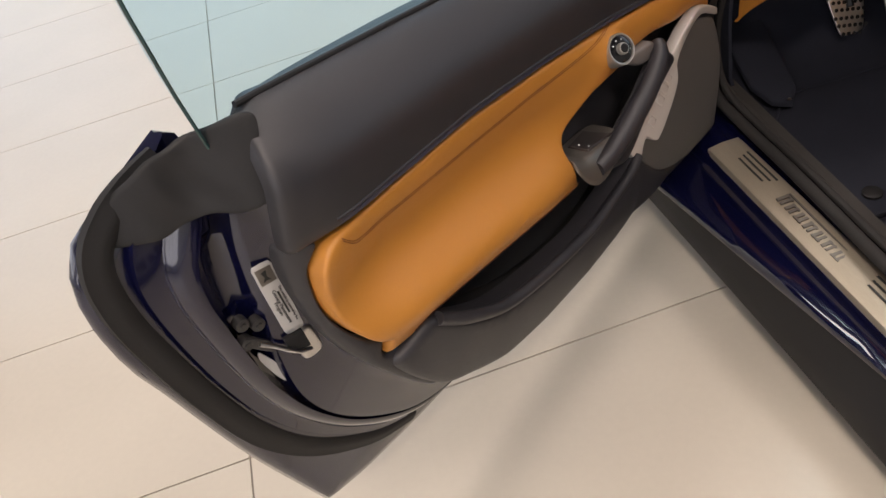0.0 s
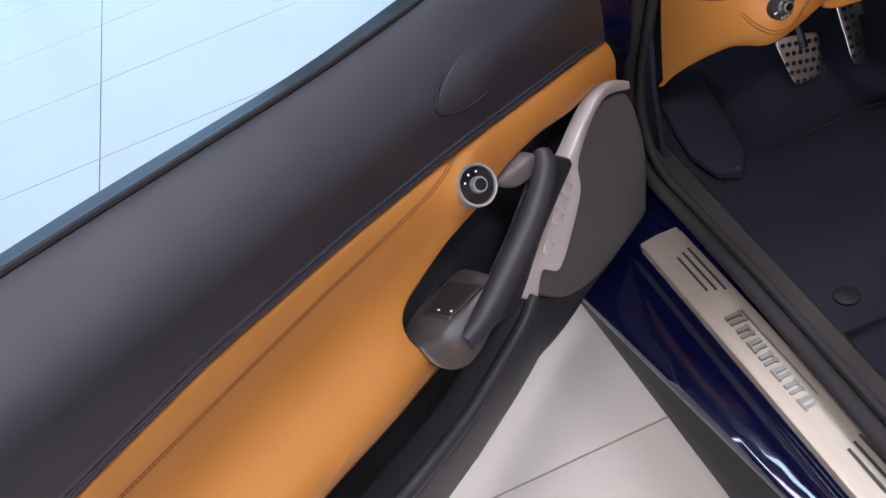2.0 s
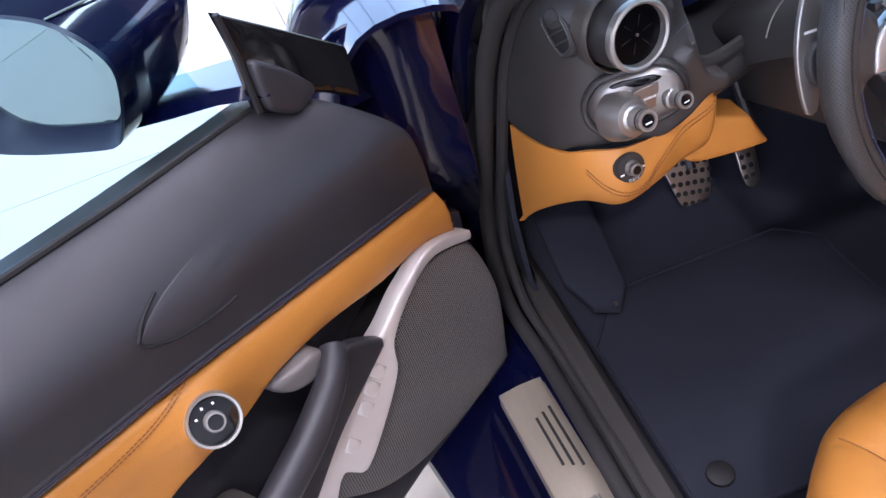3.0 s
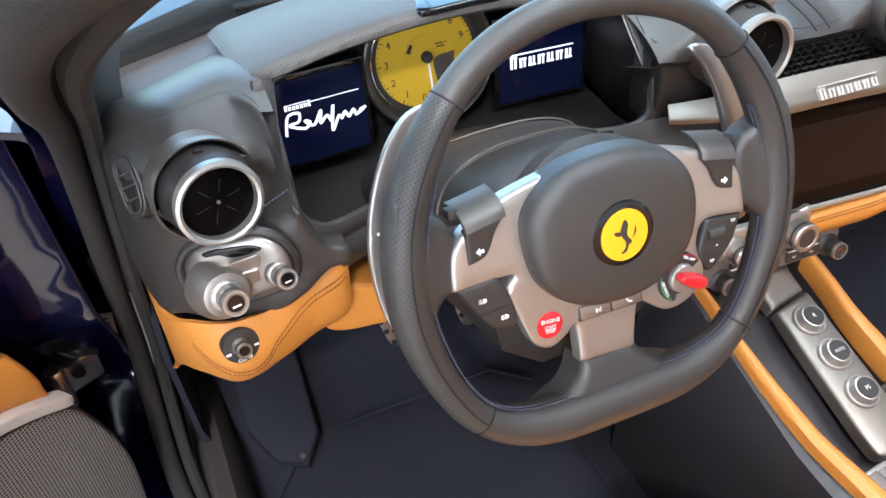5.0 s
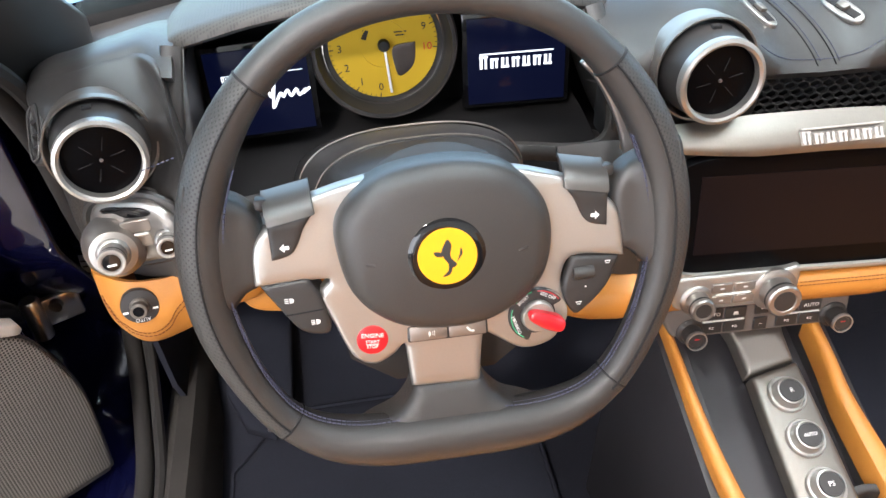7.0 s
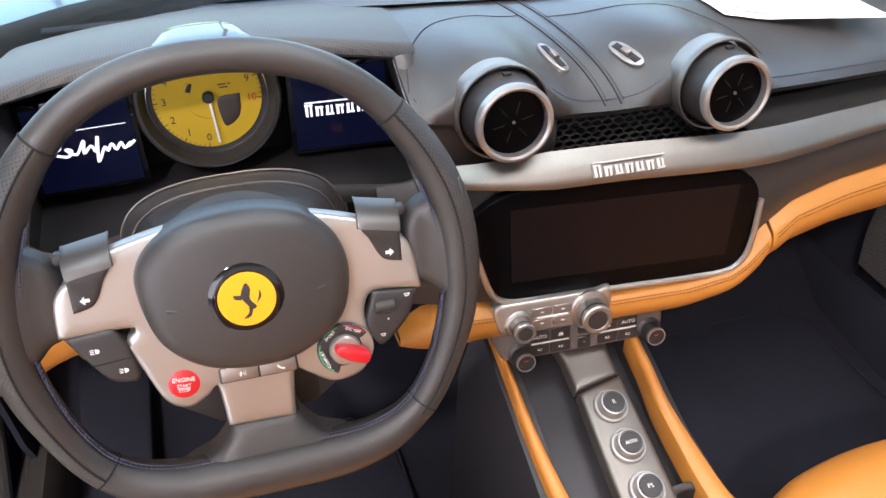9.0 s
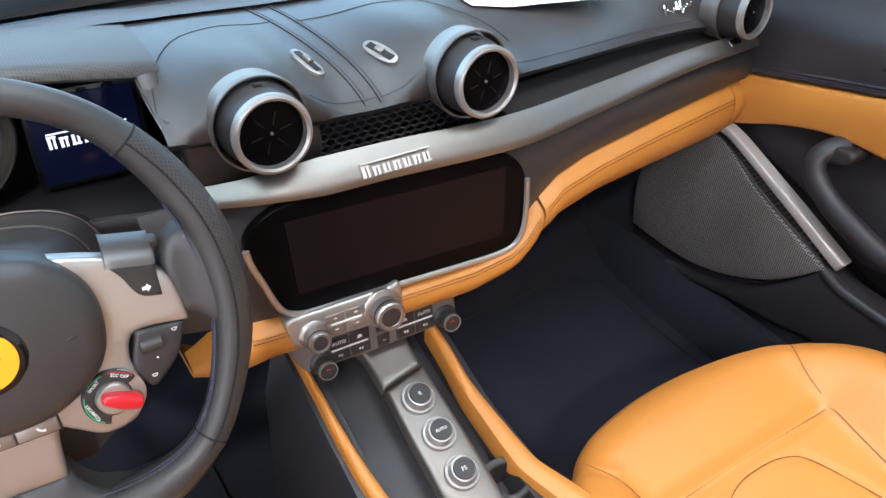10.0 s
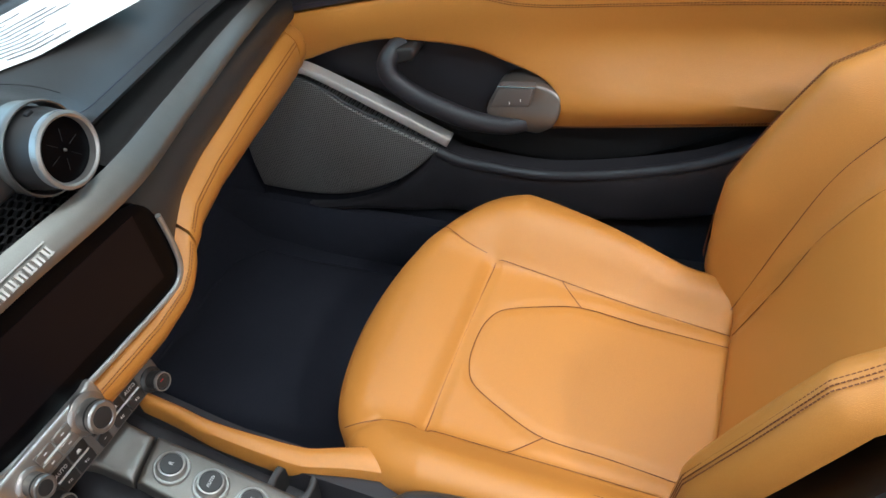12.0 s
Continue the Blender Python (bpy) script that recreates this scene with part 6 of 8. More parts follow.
# tan band below
BAND = [(-0.228, 0.608, 0.580, 0.195), (-0.205, 0.640, 0.578, 0.180), (-0.172, 0.658, 0.588, 0.162), (-0.16, 0.656, 0.596, 0.159), (-0.10, 0.650, 0.596, 0.157), (0.0, 0.646, 0.592, 0.152), (0.10, 0.646, 0.592, 0.145), (0.15, 0.655, 0.605, 0.141), (0.17, 0.668, 0.613, 0.142), (0.20, 0.692, 0.629, 0.150), (0.24, 0.709, 0.643, 0.163), (0.32, 0.711, 0.643, 0.181), (0.44, 0.707, 0.628, 0.206), (0.56, 0.701, 0.612, 0.230), (0.66, 0.695, 0.602, 0.250), (0.705, 0.685, 0.605, 0.262)]


def band_point(x, t, out=0.0):
    zt, zb, y = (lerp(x, BAND, k) for k in (1, 2, 3))
    return Vector((x, y - 0.014 * math.sin(min(1, t * 1.15) * math.pi) ** 0.8 + 0.012 * max(0, 1 - t * 5) + 0.055 * max(0, t - 0.82) / 0.18 - out, zt + (zb - zt) * min(1.0, t)))


for x0, x1, n in ((-0.228, 0.203, 36), (0.207, 0.665, 30), (0.668, 0.705, 5)):
    xs = np.linspace(x0, x1, n)
    rows = [[band_point(x, t) + Vector((0, 0.003 if i in (0, n - 1) else 0, 0)) for t in np.linspace(0, 1, 17)] for i, x in enumerate(xs)]
    dp("tan_band", thicken(loft(rows), 0.006), TAN_LEATHER, "tan leather band below the screen and glovebox", angle=60)
for x0, x1 in ((-0.17, 0.20), (0.21, 0.66)):
    for t in (0.20, 0.26):
        dp("band_stitching", stitches([band_point(x, t, 0.001) for x in np.arange(x0, x1, 0.004)], 0.0006), RED_THREAD)

# centre screen
sy = lambda x: 0.1475 - 0.06 * x
scr = dp("centre_screen", patch([(-0.160, 0.752), (-0.150, 0.774), (-0.118, 0.790), (-0.05, 0.790), (0.10, 0.785), (0.142, 0.777), (0.162, 0.755), (0.167, 0.725), (0.168, 0.672), (0.152, 0.652), (0.10, 0.649), (-0.09, 0.654), (-0.125, 0.660), (-0.139, 0.680), (-0.150, 0.712)], lambda a, b, h: Vector((a, sy(a) + 0.10 * (b - 0.65) * 0.2 - h, b)), None, 0.010, 0.001, 0.02), VENT_BLACK, "wide dark glass centre screen")
part("screen_area", patch([q for q in ((-0.118, 0.772), (0.138, 0.765), (0.140, 0.672), (-0.112, 0.680)) for _ in (0, 1)], lambda a, b, h: Vector((a, sy(a) + 0.10 * (b - 0.65) * 0.2 - 0.0006 - h, b)), None, 0.001, 0, 0.05), SCREEN_DARK, scr)
frame_path = spline([(-0.160, 0.752), (-0.157, 0.735), (-0.148, 0.708), (-0.138, 0.678), (-0.128, 0.662), (-0.108, 0.654), (0.0, 0.651), (0.12, 0.6475), (0.152, 0.651), (0.166, 0.668), (0.169, 0.70), (0.167, 0.742)], False, 0.008)
part("screen_frame", tube([Vector((x, sy(x) - 0.0015 + 0.02 * (z - 0.65), z)) for x, z in frame_path], 0.0036, 8, up=(0, 1, 0)), SATIN_SILVER, scr)

# media and climate controls
media = thing("media_panel", pose(-0.06, 0.15, 0.63), "silver media control panel with two round knobs", "control panel")
MP = Matrix.Translation((-0.066, 0.1400, 0.6370)) @ pose(0, 0, 0, 80, 0, -3)
part("panel", patch([(-0.068, 0.014), (-0.060, 0.020), (0.052, 0.020), (0.066, 0.022), (0.068, 0.000), (0.064, -0.016), (0.050, -0.020), (-0.045, -0.019), (-0.062, -0.014)], lambda a, b, h: MP @ Vector((a, b, h)), None, 0.02, 0.004, 0.008), SATIN_SILVER, media)


def knob(parent, m, r, length, cap=BLACK_PLASTIC, body=TITANIUM, name="knob", foot=1.35):
    k = part(name, lathe([(r * foot, -0.004), (r * foot, 0.001), (r * (0.4 + 0.56 * foot), 0.0035), (r, 0.004), (r * 0.97, length * 0.7), (r * 1.0, length * 0.72), (r * 1.0, length * 0.93), (r * 0.9, length), (r * 0.70, length), (r * 0.66, length * 0.96), (0, length * 0.96)], m, 36), body, parent)
    part("knob_cap", lathe([(r * 0.66, length * 0.95), (r * 0.62, length * 0.985), (0, length * 0.99)], m, 28), cap, k)
    part("knob_grip", lathe([(r * 1.005, length * 0.62), (r * 1.015, length * 0.66), (r * 1.015, length * 0.70), (r * 1.005, length * 0.74)], m, 36), BLACK_PLASTIC, k)
    return k


knob(media, MP @ pose(-0.040, -0.006, 0), 0.0125, 0.022, BLACK_PLASTIC)
knob(media, MP @ pose(0.042, -0.003, 0), 0.0175, 0.024)
for x, z in ((-0.014, 0.0055), (0.010, 0.0055), (-0.014, -0.0085), (0.010, -0.0085)):
    b = part("key", rbox(0.022, 0.0105, 0.003, MP @ pose(x, z, 0.0005), 0.001, 1), WARM_KEYS, media)
    part("key_mark", rbox(0.004, 0.0013, 0.0004, MP @ pose(x, z, 0.0021), 0), WHITE_PRINT, b)
part("light_line", rbox(0.036, 0.0012, 0.002, MP @ pose(-0.002, -0.0015, 0.0014), 0), WHITE_PRINT, media)
climate = thing("climate_panel", pose(-0.01, 0.16, 0.57), "dark climate control panel with two round knobs", "control panel")
CP = Matrix.Translation((-0.0175, 0.160, 0.5755)) @ pose(0, 0, 0, 78, 0, -3)
part("panel", patch([(-0.104, 0.020), (0.096, 0.022), (0.104, 0.016), (0.104, -0.014), (0.094, -0.021), (-0.086, -0.021), (-0.098, -0.012)], lambda a, b, h: CP @ Vector((a, b, h)), None, 0.03, 0.004, 0.012), GREY_PLASTIC, climate)
knob(climate, CP @ pose(-0.074, -0.013, 0), 0.0115, 0.020, BLACK_PLASTIC, BLACK_PLASTIC)
knob(climate, CP @ pose(0.088, -0.010, 0), 0.0115, 0.020, BLACK_PLASTIC, BLACK_PLASTIC)
for mx in (-0.074, 0.088):
    part("knob_mark", rbox(0.005, 0.0014, 0.0008, CP @ pose(mx, -0.0105 if mx < 0 else -0.0075, 0.0200), 0.0003, 1), RED, climate)
    part("knob_edge", lathe([(0.0116, 0.0175), (0.0112, 0.0212), (0.0102, 0.0214), (0.0100, 0.0196)], CP @ pose(mx, -0.013 if mx < 0 else -0.010, 0), 28), SATIN_SILVER, climate)
for gx in (-0.038, 0.047):
    for dx in (-0.013, 0.013):
        for dz, txt in ((0.0075, "AUTO" if gx * dx > 0 else ""), (-0.0095, "")):
            b = part("key", rbox(0.0245, 0.014, 0.003, CP @ pose(gx + dx, dz - 0.001, 0.0005), 0.001, 1), BLACK_PLASTIC, climate)
            if txt:
                part("key_text", lettering(txt, 0.0062, CP @ pose(gx + dx, dz - 0.001, 0.0022), 0.0002), WHITE_PRINT, b)
            else:
                icon([[(-3, -1.6), (3, -1.6), (2, 1.6), (-2, 1.6)], [(-3.5, -2.6), (3.5, -2.6), (3.5, -2.1), (-3.5, -2.1)]] if dz > 0 else [[(-2.6, -1), (-1, -1), (-1, 1.4), (-2.6, 1.4)], [(0, -1.6), (2.8, -1.6), (2.8, -0.8), (0, -0.8)], [(0, 0.4), (2.8, 0.4), (2.8, 1.1), (0, 1.1)]], CP @ pose(gx + dx, dz - 0.001, 0.0021), b, name="key_mark")
    part("light_line", rbox(0.046, 0.0011, 0.002, CP @ pose(gx, -0.002, 0.0014), 0), WHITE_PRINT, climate)
for z in (0.009, -0.011):
    b = part("key", rbox(0.016, 0.016, 0.003, CP @ pose(0.0045, z, 0.0005), 0.001, 1), BLACK_PLASTIC, climate)
    icon([[(-1.5, -1.5), (1.5, -1.5), (1.5, 1.5), (-1.5, 1.5)]] if z > 0 else [[(-1.6, -0.3), (1.6, -0.3), (1.6, 0.3), (-1.6, 0.3)]], CP @ pose(0.0045, z, 0.0021), b, name="key_mark")

# sliders on the dash top
for x, y in ((-0.036, 0.262), (0.044, 0.252)):
    z = top_z(x, y)
    gx, gy = (top_z(x + 0.01, y) - top_z(x - 0.01, y)) / 0.02, (top_z(x, y + 0.02) - top_z(x, y - 0.02)) / 0.04
    m = Matrix.Translation((x, y, z + 0.0015)) @ Vector((0, 0, 1)).rotation_difference(Vector((-gx, -gy, 1))).to_matrix().to_4x4() @ pose(0, 0, 0, 0, 0, 13)
    sl = dp("vent_slider", patch([(0.0095 * math.cos(g), 0.0255 * math.copysign(abs(math.sin(g)) ** 0.7, math.sin(g))) for g in np.linspace(0, 2 * math.pi, 25)[:-1]], lambda a, b, h: m @ Vector((a, b, h + 0.002)), None, 0.006, 0.0015, 0.006), TITANIUM, "small grey metal vent slider")
    part("slider_slot", rbox(0.008, 0.038, 0.002, m @ pose(0, 0, 0.0018), 0.0006), DEEP_BLACK, sl)
    part("slider_thumb", rbox(0.0075, 0.012, 0.005, m @ pose(0, 0.0, 0.004), 0.0015), SATIN_GREY, sl)

# driver's small controls at the left end
POD = [(-0.683, 0.750), (-0.672, 0.774), (-0.650, 0.786), (-0.615, 0.795), (-0.594, 0.785), (-0.585, 0.762), (-0.590, 0.738), (-0.612, 0.722), (-0.660, 0.706), (-0.680, 0.722)]
POD = [(-0.632 + 0.92 * (x + 0.632), 0.749 + 0.90 * (z - 0.750)) for x, z in POD]
pod = dp("lamp_pod", patch(POD, lambda a, b, h: Vector((a, lerp(a, LEFT_Y) - 0.012 - h, b)), lambda a, b: 0.006 * math.exp(-((a + 0.655) ** 2 + (b - 0.745) ** 2) / 0.0006) + 0.004 * math.exp(-((a + 0.605) ** 2 + (b - 0.75) ** 2) / 0.0004), 0.025, 0.008, 0.007), TITANIUM, "silver pod with two round knobs")
dp("pod_bezel", tube([Vector((a, lerp(a, LEFT_Y) - 0.003, b)) for a, b in spline([(-0.632 + 1.09 * (x + 0.632), 0.749 + 1.09 * (z - 0.749)) for x, z in POD], True, 0.008)], 0.0045, 8, True, up=(0, 1, 0)), BLACK_PLASTIC)
k1 = Matrix.Translation((-0.6545, 0.206, 0.7415)) @ look((0, 0, 0), (0.006, -0.034, 0.012)).to_3x3().to_4x4() @ pose(0, 0, 0, 180)
k2 = Matrix.Translation((-0.6035, 0.194, 0.7515)) @ look((0, 0, 0), (0.006, -0.034, 0.012)).to_3x3().to_4x4() @ pose(0, 0, 0, 180)
part("knob_cone", lathe([(0.030, -0.010), (0.0275, 0.004), (0.0235, 0.014), (0.0205, 0.020), (0.0160, 0.0215), (0, 0.0215)], k1, 36), TITANIUM, pod)
for km, kr, kl in ((k1 @ pose(0, 0, 0.020), 0.0118, 0.026), (k2 @ pose(0, 0, 0.004), 0.0096, 0.022)):
    kn = knob(pod, km, kr, kl, GLOSS_BLACK, TITANIUM, "knob", 1.3)
    part("knob_ring", lathe([(kr * 1.0, kl * 0.93), (kr * 0.98, kl * 1.0), (kr * 0.84, kl * 1.01), (kr * 0.72, kl * 0.98)], km, 32), SATIN_SILVER, kn)
    part("knob_mark", rbox(kr * 0.66, kr * 0.14, 0.0006, km @ pose(0, kr * 0.2, kl * 0.993), 0), WHITE_PRINT, kn)
part("pod_slot", patch([(-0.662, 0.772), (-0.650, 0.778), (-0.622, 0.783), (-0.612, 0.780), (-0.620, 0.774), (-0.650, 0.768)], lambda a, b, h: Vector((a, lerp(a, LEFT_Y) - 0.0135 - h, b)), None, 0.006, 0.001, 0.008), GLOSS_BLACK, pod)
for z in (0.765, 0.749):
    part("pod_key", rbox(0.028, 0.003, 0.0135, Matrix.Translation((-0.6285, lerp(-0.6285, LEFT_Y) - 0.0165, z)) @ pose(0, 0, 0, 0, -8, -8), 0.001, 1), WARM_KEYS, pod)
part("pod_line", rbox(0.018, 0.003, 0.0012, Matrix.Translation((-0.6285, lerp(-0.6285, LEFT_Y) - 0.0175, 0.757)) @ pose(0, 0, 0, 0, -8, -8), 0), WHITE_PRINT, pod)
sz = Vector((-0.72, -0.42, 0.50)).normalized()
sx_ = Vector((-0.06, 0.80, 0.60)).cross(sz).normalized()
sm = Matrix.Translation(Vector((-0.7000, 0.2560, 0.8370)) + sz * 0.003) @ Matrix((sx_, sz.cross(sx_), sz)).transposed().to_4x4()
SLOT = [(-0.0085, 0.022), (0.0, 0.0265), (0.0090, 0.024), (0.0110, 0.012), (0.0105, -0.010), (0.0070, -0.023), (0.0, -0.0255), (-0.0065, -0.022), (-0.0095, -0.008), (-0.0100, 0.010)]
sv = dp("side_vent", patch([(a * 1.28, b * 1.14) for a, b in SLOT], lambda a, b, h: sm @ Vector((a, b, h)), None, 0.014, 0.003, 0.004, holes=[[(a * 0.92, b * 0.94) for a, b in SLOT]]), BLACK_PLASTIC, "small black side vent")
part("vent_dark", patch([(a * 0.96, b * 0.97) for a, b in SLOT], lambda a, b, h: sm @ Vector((a, b, h - 0.006)), None, 0.004, 0.0, 0.006), DEEP_BLACK, sv)
part("vent_edge", tube([sm @ Vector((a * 1.0, b * 1.0, 0.0008)) for a, b in spline(SLOT, True, 0.003)], 0.0012, 6, True, up=(0, 1, 0)), BLACK_PLASTIC, sv)
for z in (-0.012, 0.0, 0.012):
    part("slat", tube([sm @ Vector((-0.0090, z + 0.002, -0.002)), sm @ Vector((0.0, z, -0.001)), sm @ Vector((0.0095, z - 0.002, -0.002))], 0.0011, 6), BLACK_PLASTIC, sv)
hk = Matrix.Translation((-0.6515, 0.2030, 0.6705)) @ look((0, 0, 0), (0.004, -0.034, 0.010)).to_3x3().to_4x4() @ pose(0, 0, 0, 180)
lamp = dp("light_switch", lathe([(0.0182, -0.02), (0.0182, 0.001), (0.0174, 0.0025), (0.010, 0.003), (0, 0.003)], hk, 40), BLACK_PLASTIC, "round black light switch with a silver knob")
knob(lamp, hk @ pose(0, 0, 0.002), 0.0080, 0.013, GLOSS_BLACK, SATIN_GREY, "knob", 1.2)
part("switch_text", lettering("AUTO", 0.0052, hk @ pose(0, 0.0138, 0.0031, 0, 0, 0), 0.0003), WHITE_PRINT, lamp)
for sx in (-1, 1):
    part("switch_mark", rbox(0.005, 0.002, 0.0005, hk @ pose(sx * 0.0138, 0.004, 0.0031), 0), WHITE_PRINT, lamp)

# tan knee panel on the driver's side
KNEE = [(-0.728, [(0.405, 0.642), (0.412, 0.60), (0.418, 0.55), (0.422, 0.50), (0.424, 0.455), (0.43, 0.45)]),
        (-0.722, [(0.335, 0.655), (0.34, 0.61), (0.352, 0.565), (0.368, 0.525), (0.39, 0.49), (0.41, 0.475)]),
        (-0.708, [(0.262, 0.678), (0.262, 0.64), (0.272, 0.605), (0.295, 0.575), (0.33, 0.545), (0.37, 0.53)]),
        (-0.690, [(0.222, 0.700), (0.214, 0.668), (0.218, 0.638), (0.236, 0.615), (0.275, 0.592), (0.33, 0.575)]),
        (-0.665, [(0.203, 0.704), (0.192, 0.672), (0.194, 0.640), (0.210, 0.616), (0.25, 0.602), (0.31, 0.59)]),
        (-0.640, [(0.199, 0.703), (0.188, 0.672), (0.190, 0.642), (0.207, 0.619), (0.25, 0.607), (0.31, 0.60)]),
        (-0.605, [(0.200, 0.708), (0.192, 0.682), (0.195, 0.657), (0.203, 0.637), (0.225, 0.626), (0.29, 0.618)]),
        (-0.575, [(0.208, 0.728), (0.200, 0.700), (0.201, 0.672), (0.207, 0.650), (0.225, 0.638), (0.28, 0.630)]),
        (-0.545, [(0.212, 0.738), (0.205, 0.712), (0.206, 0.685), (0.211, 0.660), (0.226, 0.644), (0.28, 0.636)]),
        (-0.533, [(0.217, 0.734), (0.214, 0.712), (0.216, 0.685), (0.221, 0.662), (0.235, 0.647), (0.29, 0.640)])]
KNEE = [(x, [(y + lerp(x, [(-0.722, 0.0), (-0.690, 0.013), (-0.575, 0.013), (-0.533, 0.004)]), z - lerp(x, [(-0.722, 0.0), (-0.690, 0.011), (-0.575, 0.011), (-0.533, 0.004)])) for y, z in p]) for x, p in KNEE]
cols = []
for k in range(6):
    cols.append([Vector((x, *p[k])) for x, p in KNEE])
rows = []
for i in range(46):
    t = i / 45 * (len(KNEE) - 1)
    a = min(len(KNEE) - 2, int(t))
    f = t - a
    row = []
    for c in cols:
        p0, p1, p2, p3 = c[max(0, a - 1)], c[a], c[a + 1], c[min(len(c) - 1, a + 2)]
        row.append(0.5 * ((2 * p1) + (p2 - p0) * f + (2 * p0 - 5 * p1 + 4 * p2 - p3) * f * f + (3 * p1 - p0 - 3 * p2 + p3) * f**3))
    rows.append(row)
fine = []
for r in rows:
    out = []
    for t in np.linspace(0, 5, 21):
        i = min(4, int(t))
        f = t - i
        p0, p1, p2, p3 = r[max(0, i - 1)], r[i], r[i + 1], r[min(5, i + 2)]
        out.append(0.5 * ((2 * p1) + (p2 - p0) * f + (2 * p0 - 5 * p1 + 4 * p2 - p3) * f * f + (3 * p1 - p0 - 3 * p2 + p3) * f**3))
    fine.append(out)
dp("knee_panel", thicken(loft(fine), 0.006), TAN_LEATHER, "tan leather knee panel with double stitching", angle=60)
for gap in (0.0, 0.006):
    line = spline([(-0.538, 0.7115 - gap), (-0.560, 0.7000 - gap), (-0.590, 0.6850 - gap), (-0.618, 0.6620 - gap), (-0.630, 0.6450 - gap), (-0.645, 0.6360 - gap), (-0.665, 0.6380 - gap), (-0.682, 0.6500 - gap), (-0.694, 0.6660 - gap)], False, 0.004)
    sewn = []
    for x, z in line:
        near = sorted(((q.x - x) ** 2 + (q.z - z) ** 2, q.y) for r in fine for q in r[:15])[:4]
        w = [1 / (d + 1e-7) for d, _ in near]
        sewn.append(Vector((x, sum(a * y for a, (_, y) in zip(w, near)) / sum(w) - 0.0016, z)))
    dp("knee_stitching", stitches(sewn, 0.0006), RED_THREAD)
dp("knee_return", patch([(-0.56, 0.690), (-0.535, 0.676), (-0.478, 0.655), (-0.478, 0.655), (-0.452, 0.610), (-0.452, 0.610), (-0.50, 0.606), (-0.56, 0.616)], lambda a, b, h: Vector((a, 0.222 + 0.15 * max(0, -0.452 - a) - h, b)), None, 0.05, 0.008, 0.012), TAN_LEATHER)
# mark on the passenger's side of the dash
sg = [(-0.032, -0.006), (-0.028, 0.008), (-0.018, 0.006), (-0.024, 0.0), (-0.014, -0.005), (-0.009, 0.0), (-0.006, -0.005), (0.0, 0.007), (0.001, -0.005), (0.006, 0.0), (0.010, 0.008), (0.007, -0.010), (0.014, -0.002), (0.018, -0.005), (0.023, -0.001), (0.027, -0.005), (0.034, -0.001)]
SG = Matrix.Translation((0.545, 0.292, 0.826)) @ pose(0, 0, 0, 52, 0, 10)
dp("chrome_script", tube([SG @ Vector((x, y, 0.0)) for x, y in spline(sg, False, 0.002)], 0.0011, 5, up=(0, -0.5, 0.8)), CHROME)


# ---- the car's body round the open door ----
car = thing("sports_car", pose(0, 0.2, 0), "dark blue open-topped sports car body with a silver sill plate", "car")


def cp(name, bm, mat, label="", parent=None, angle=38):
    return part(name, bm, mat, parent or car, label, angle)


def mirror_x(bm):
    bmesh.ops.transform(bm, matrix=Matrix.Diagonal((-1, 1, 1, 1)), verts=bm.verts)
    return bm


def sill_rows(points):
    rows = []
    for y in np.linspace(0.64, -1.3, 40):
        w = 0.25 - max(-0.5, y)
        rows.append([Vector((x + k * w, y, z)) for x, z, k in points])
    return rows


for flip in (False, True):
    f = mirror_x if flip else (lambda b: b)
    cp("rocker", f(thicken(loft(sill_rows([(-0.90, 0.045, 0.03), (-0.945, 0.055, 0.08), (-0.965, 0.085, 0.09), (-0.972, 0.14, 0.12), (-0.978, 0.19, 0.17), (-0.985, 0.212, 0.20)])), 0.006)), RUBBER, "matt black lower sill")
    cp("painted_sill", f(thicken(loft(sill_rows([(-0.990, 0.206, 0.205), (-0.994, 0.216, 0.21), (-0.988, 0.224, 0.20), (-0.957, 0.224, 0.13), (-0.912, 0.222, 0.09), (-0.873, 0.212, 0.055), (-0.860, 0.206, 0.050), (-0.852, 0.220, 0.050), (-0.785, 0.232, 0.045), (-0.745, 0.232, 0.0)])), 0.006)), BLUE_PAINT, "dark blue painted sill", angle=60)
    cp("sill_carpet", f(thicken(loft(sill_rows([(-0.752, 0.232, 0.0), (-0.747, 0.266, 0.0), (-0.730, 0.276, 0.0), (-0.708, 0.273, 0.0), (-0.692, 0.250, 0.0), (-0.682, 0.170, 0.0)])), 0.006)), CARPET if flip else SILL_TRIM, "dark sill lining")

# sill plate with its embossed grooves and plain logo bars
plate = cp("sill_plate", thicken(loft([[Vector((x + 0.020 + 0.050 * (0.25 - y), y, z - 0.032)) for x, z in ((-0.876, 0.238), (-0.877, 0.262), (-0.874, 0.268), (-0.868, 0.2705), (-0.84, 0.2735), (-0.806, 0.2745), (-0.800, 0.272), (-0.799, 0.262))] for y in np.linspace(0.285, -0.62, 30)]), 0.004), SILL_METAL, "brushed aluminium sill plate with dark grooves")
part("plate_end", thicken(loft([[Vector((x + 0.018, 0.285 + dy, z - 0.032)) for x, z in ((-0.876, 0.238), (-0.874, 0.266), (-0.84, 0.2725), (-0.802, 0.2725), (-0.799, 0.262))] for dy in (0.0, 0.012)]), 0.003), SILL_METAL, plate)


def on_plate(a, b):
    """a: from the inner edge outwards, b: along the sill to the rear."""
    return Vector((-0.782 - a + 0.050 * b, 0.273 - b, 0.2432 - 0.03 * max(0, a - 0.03)))


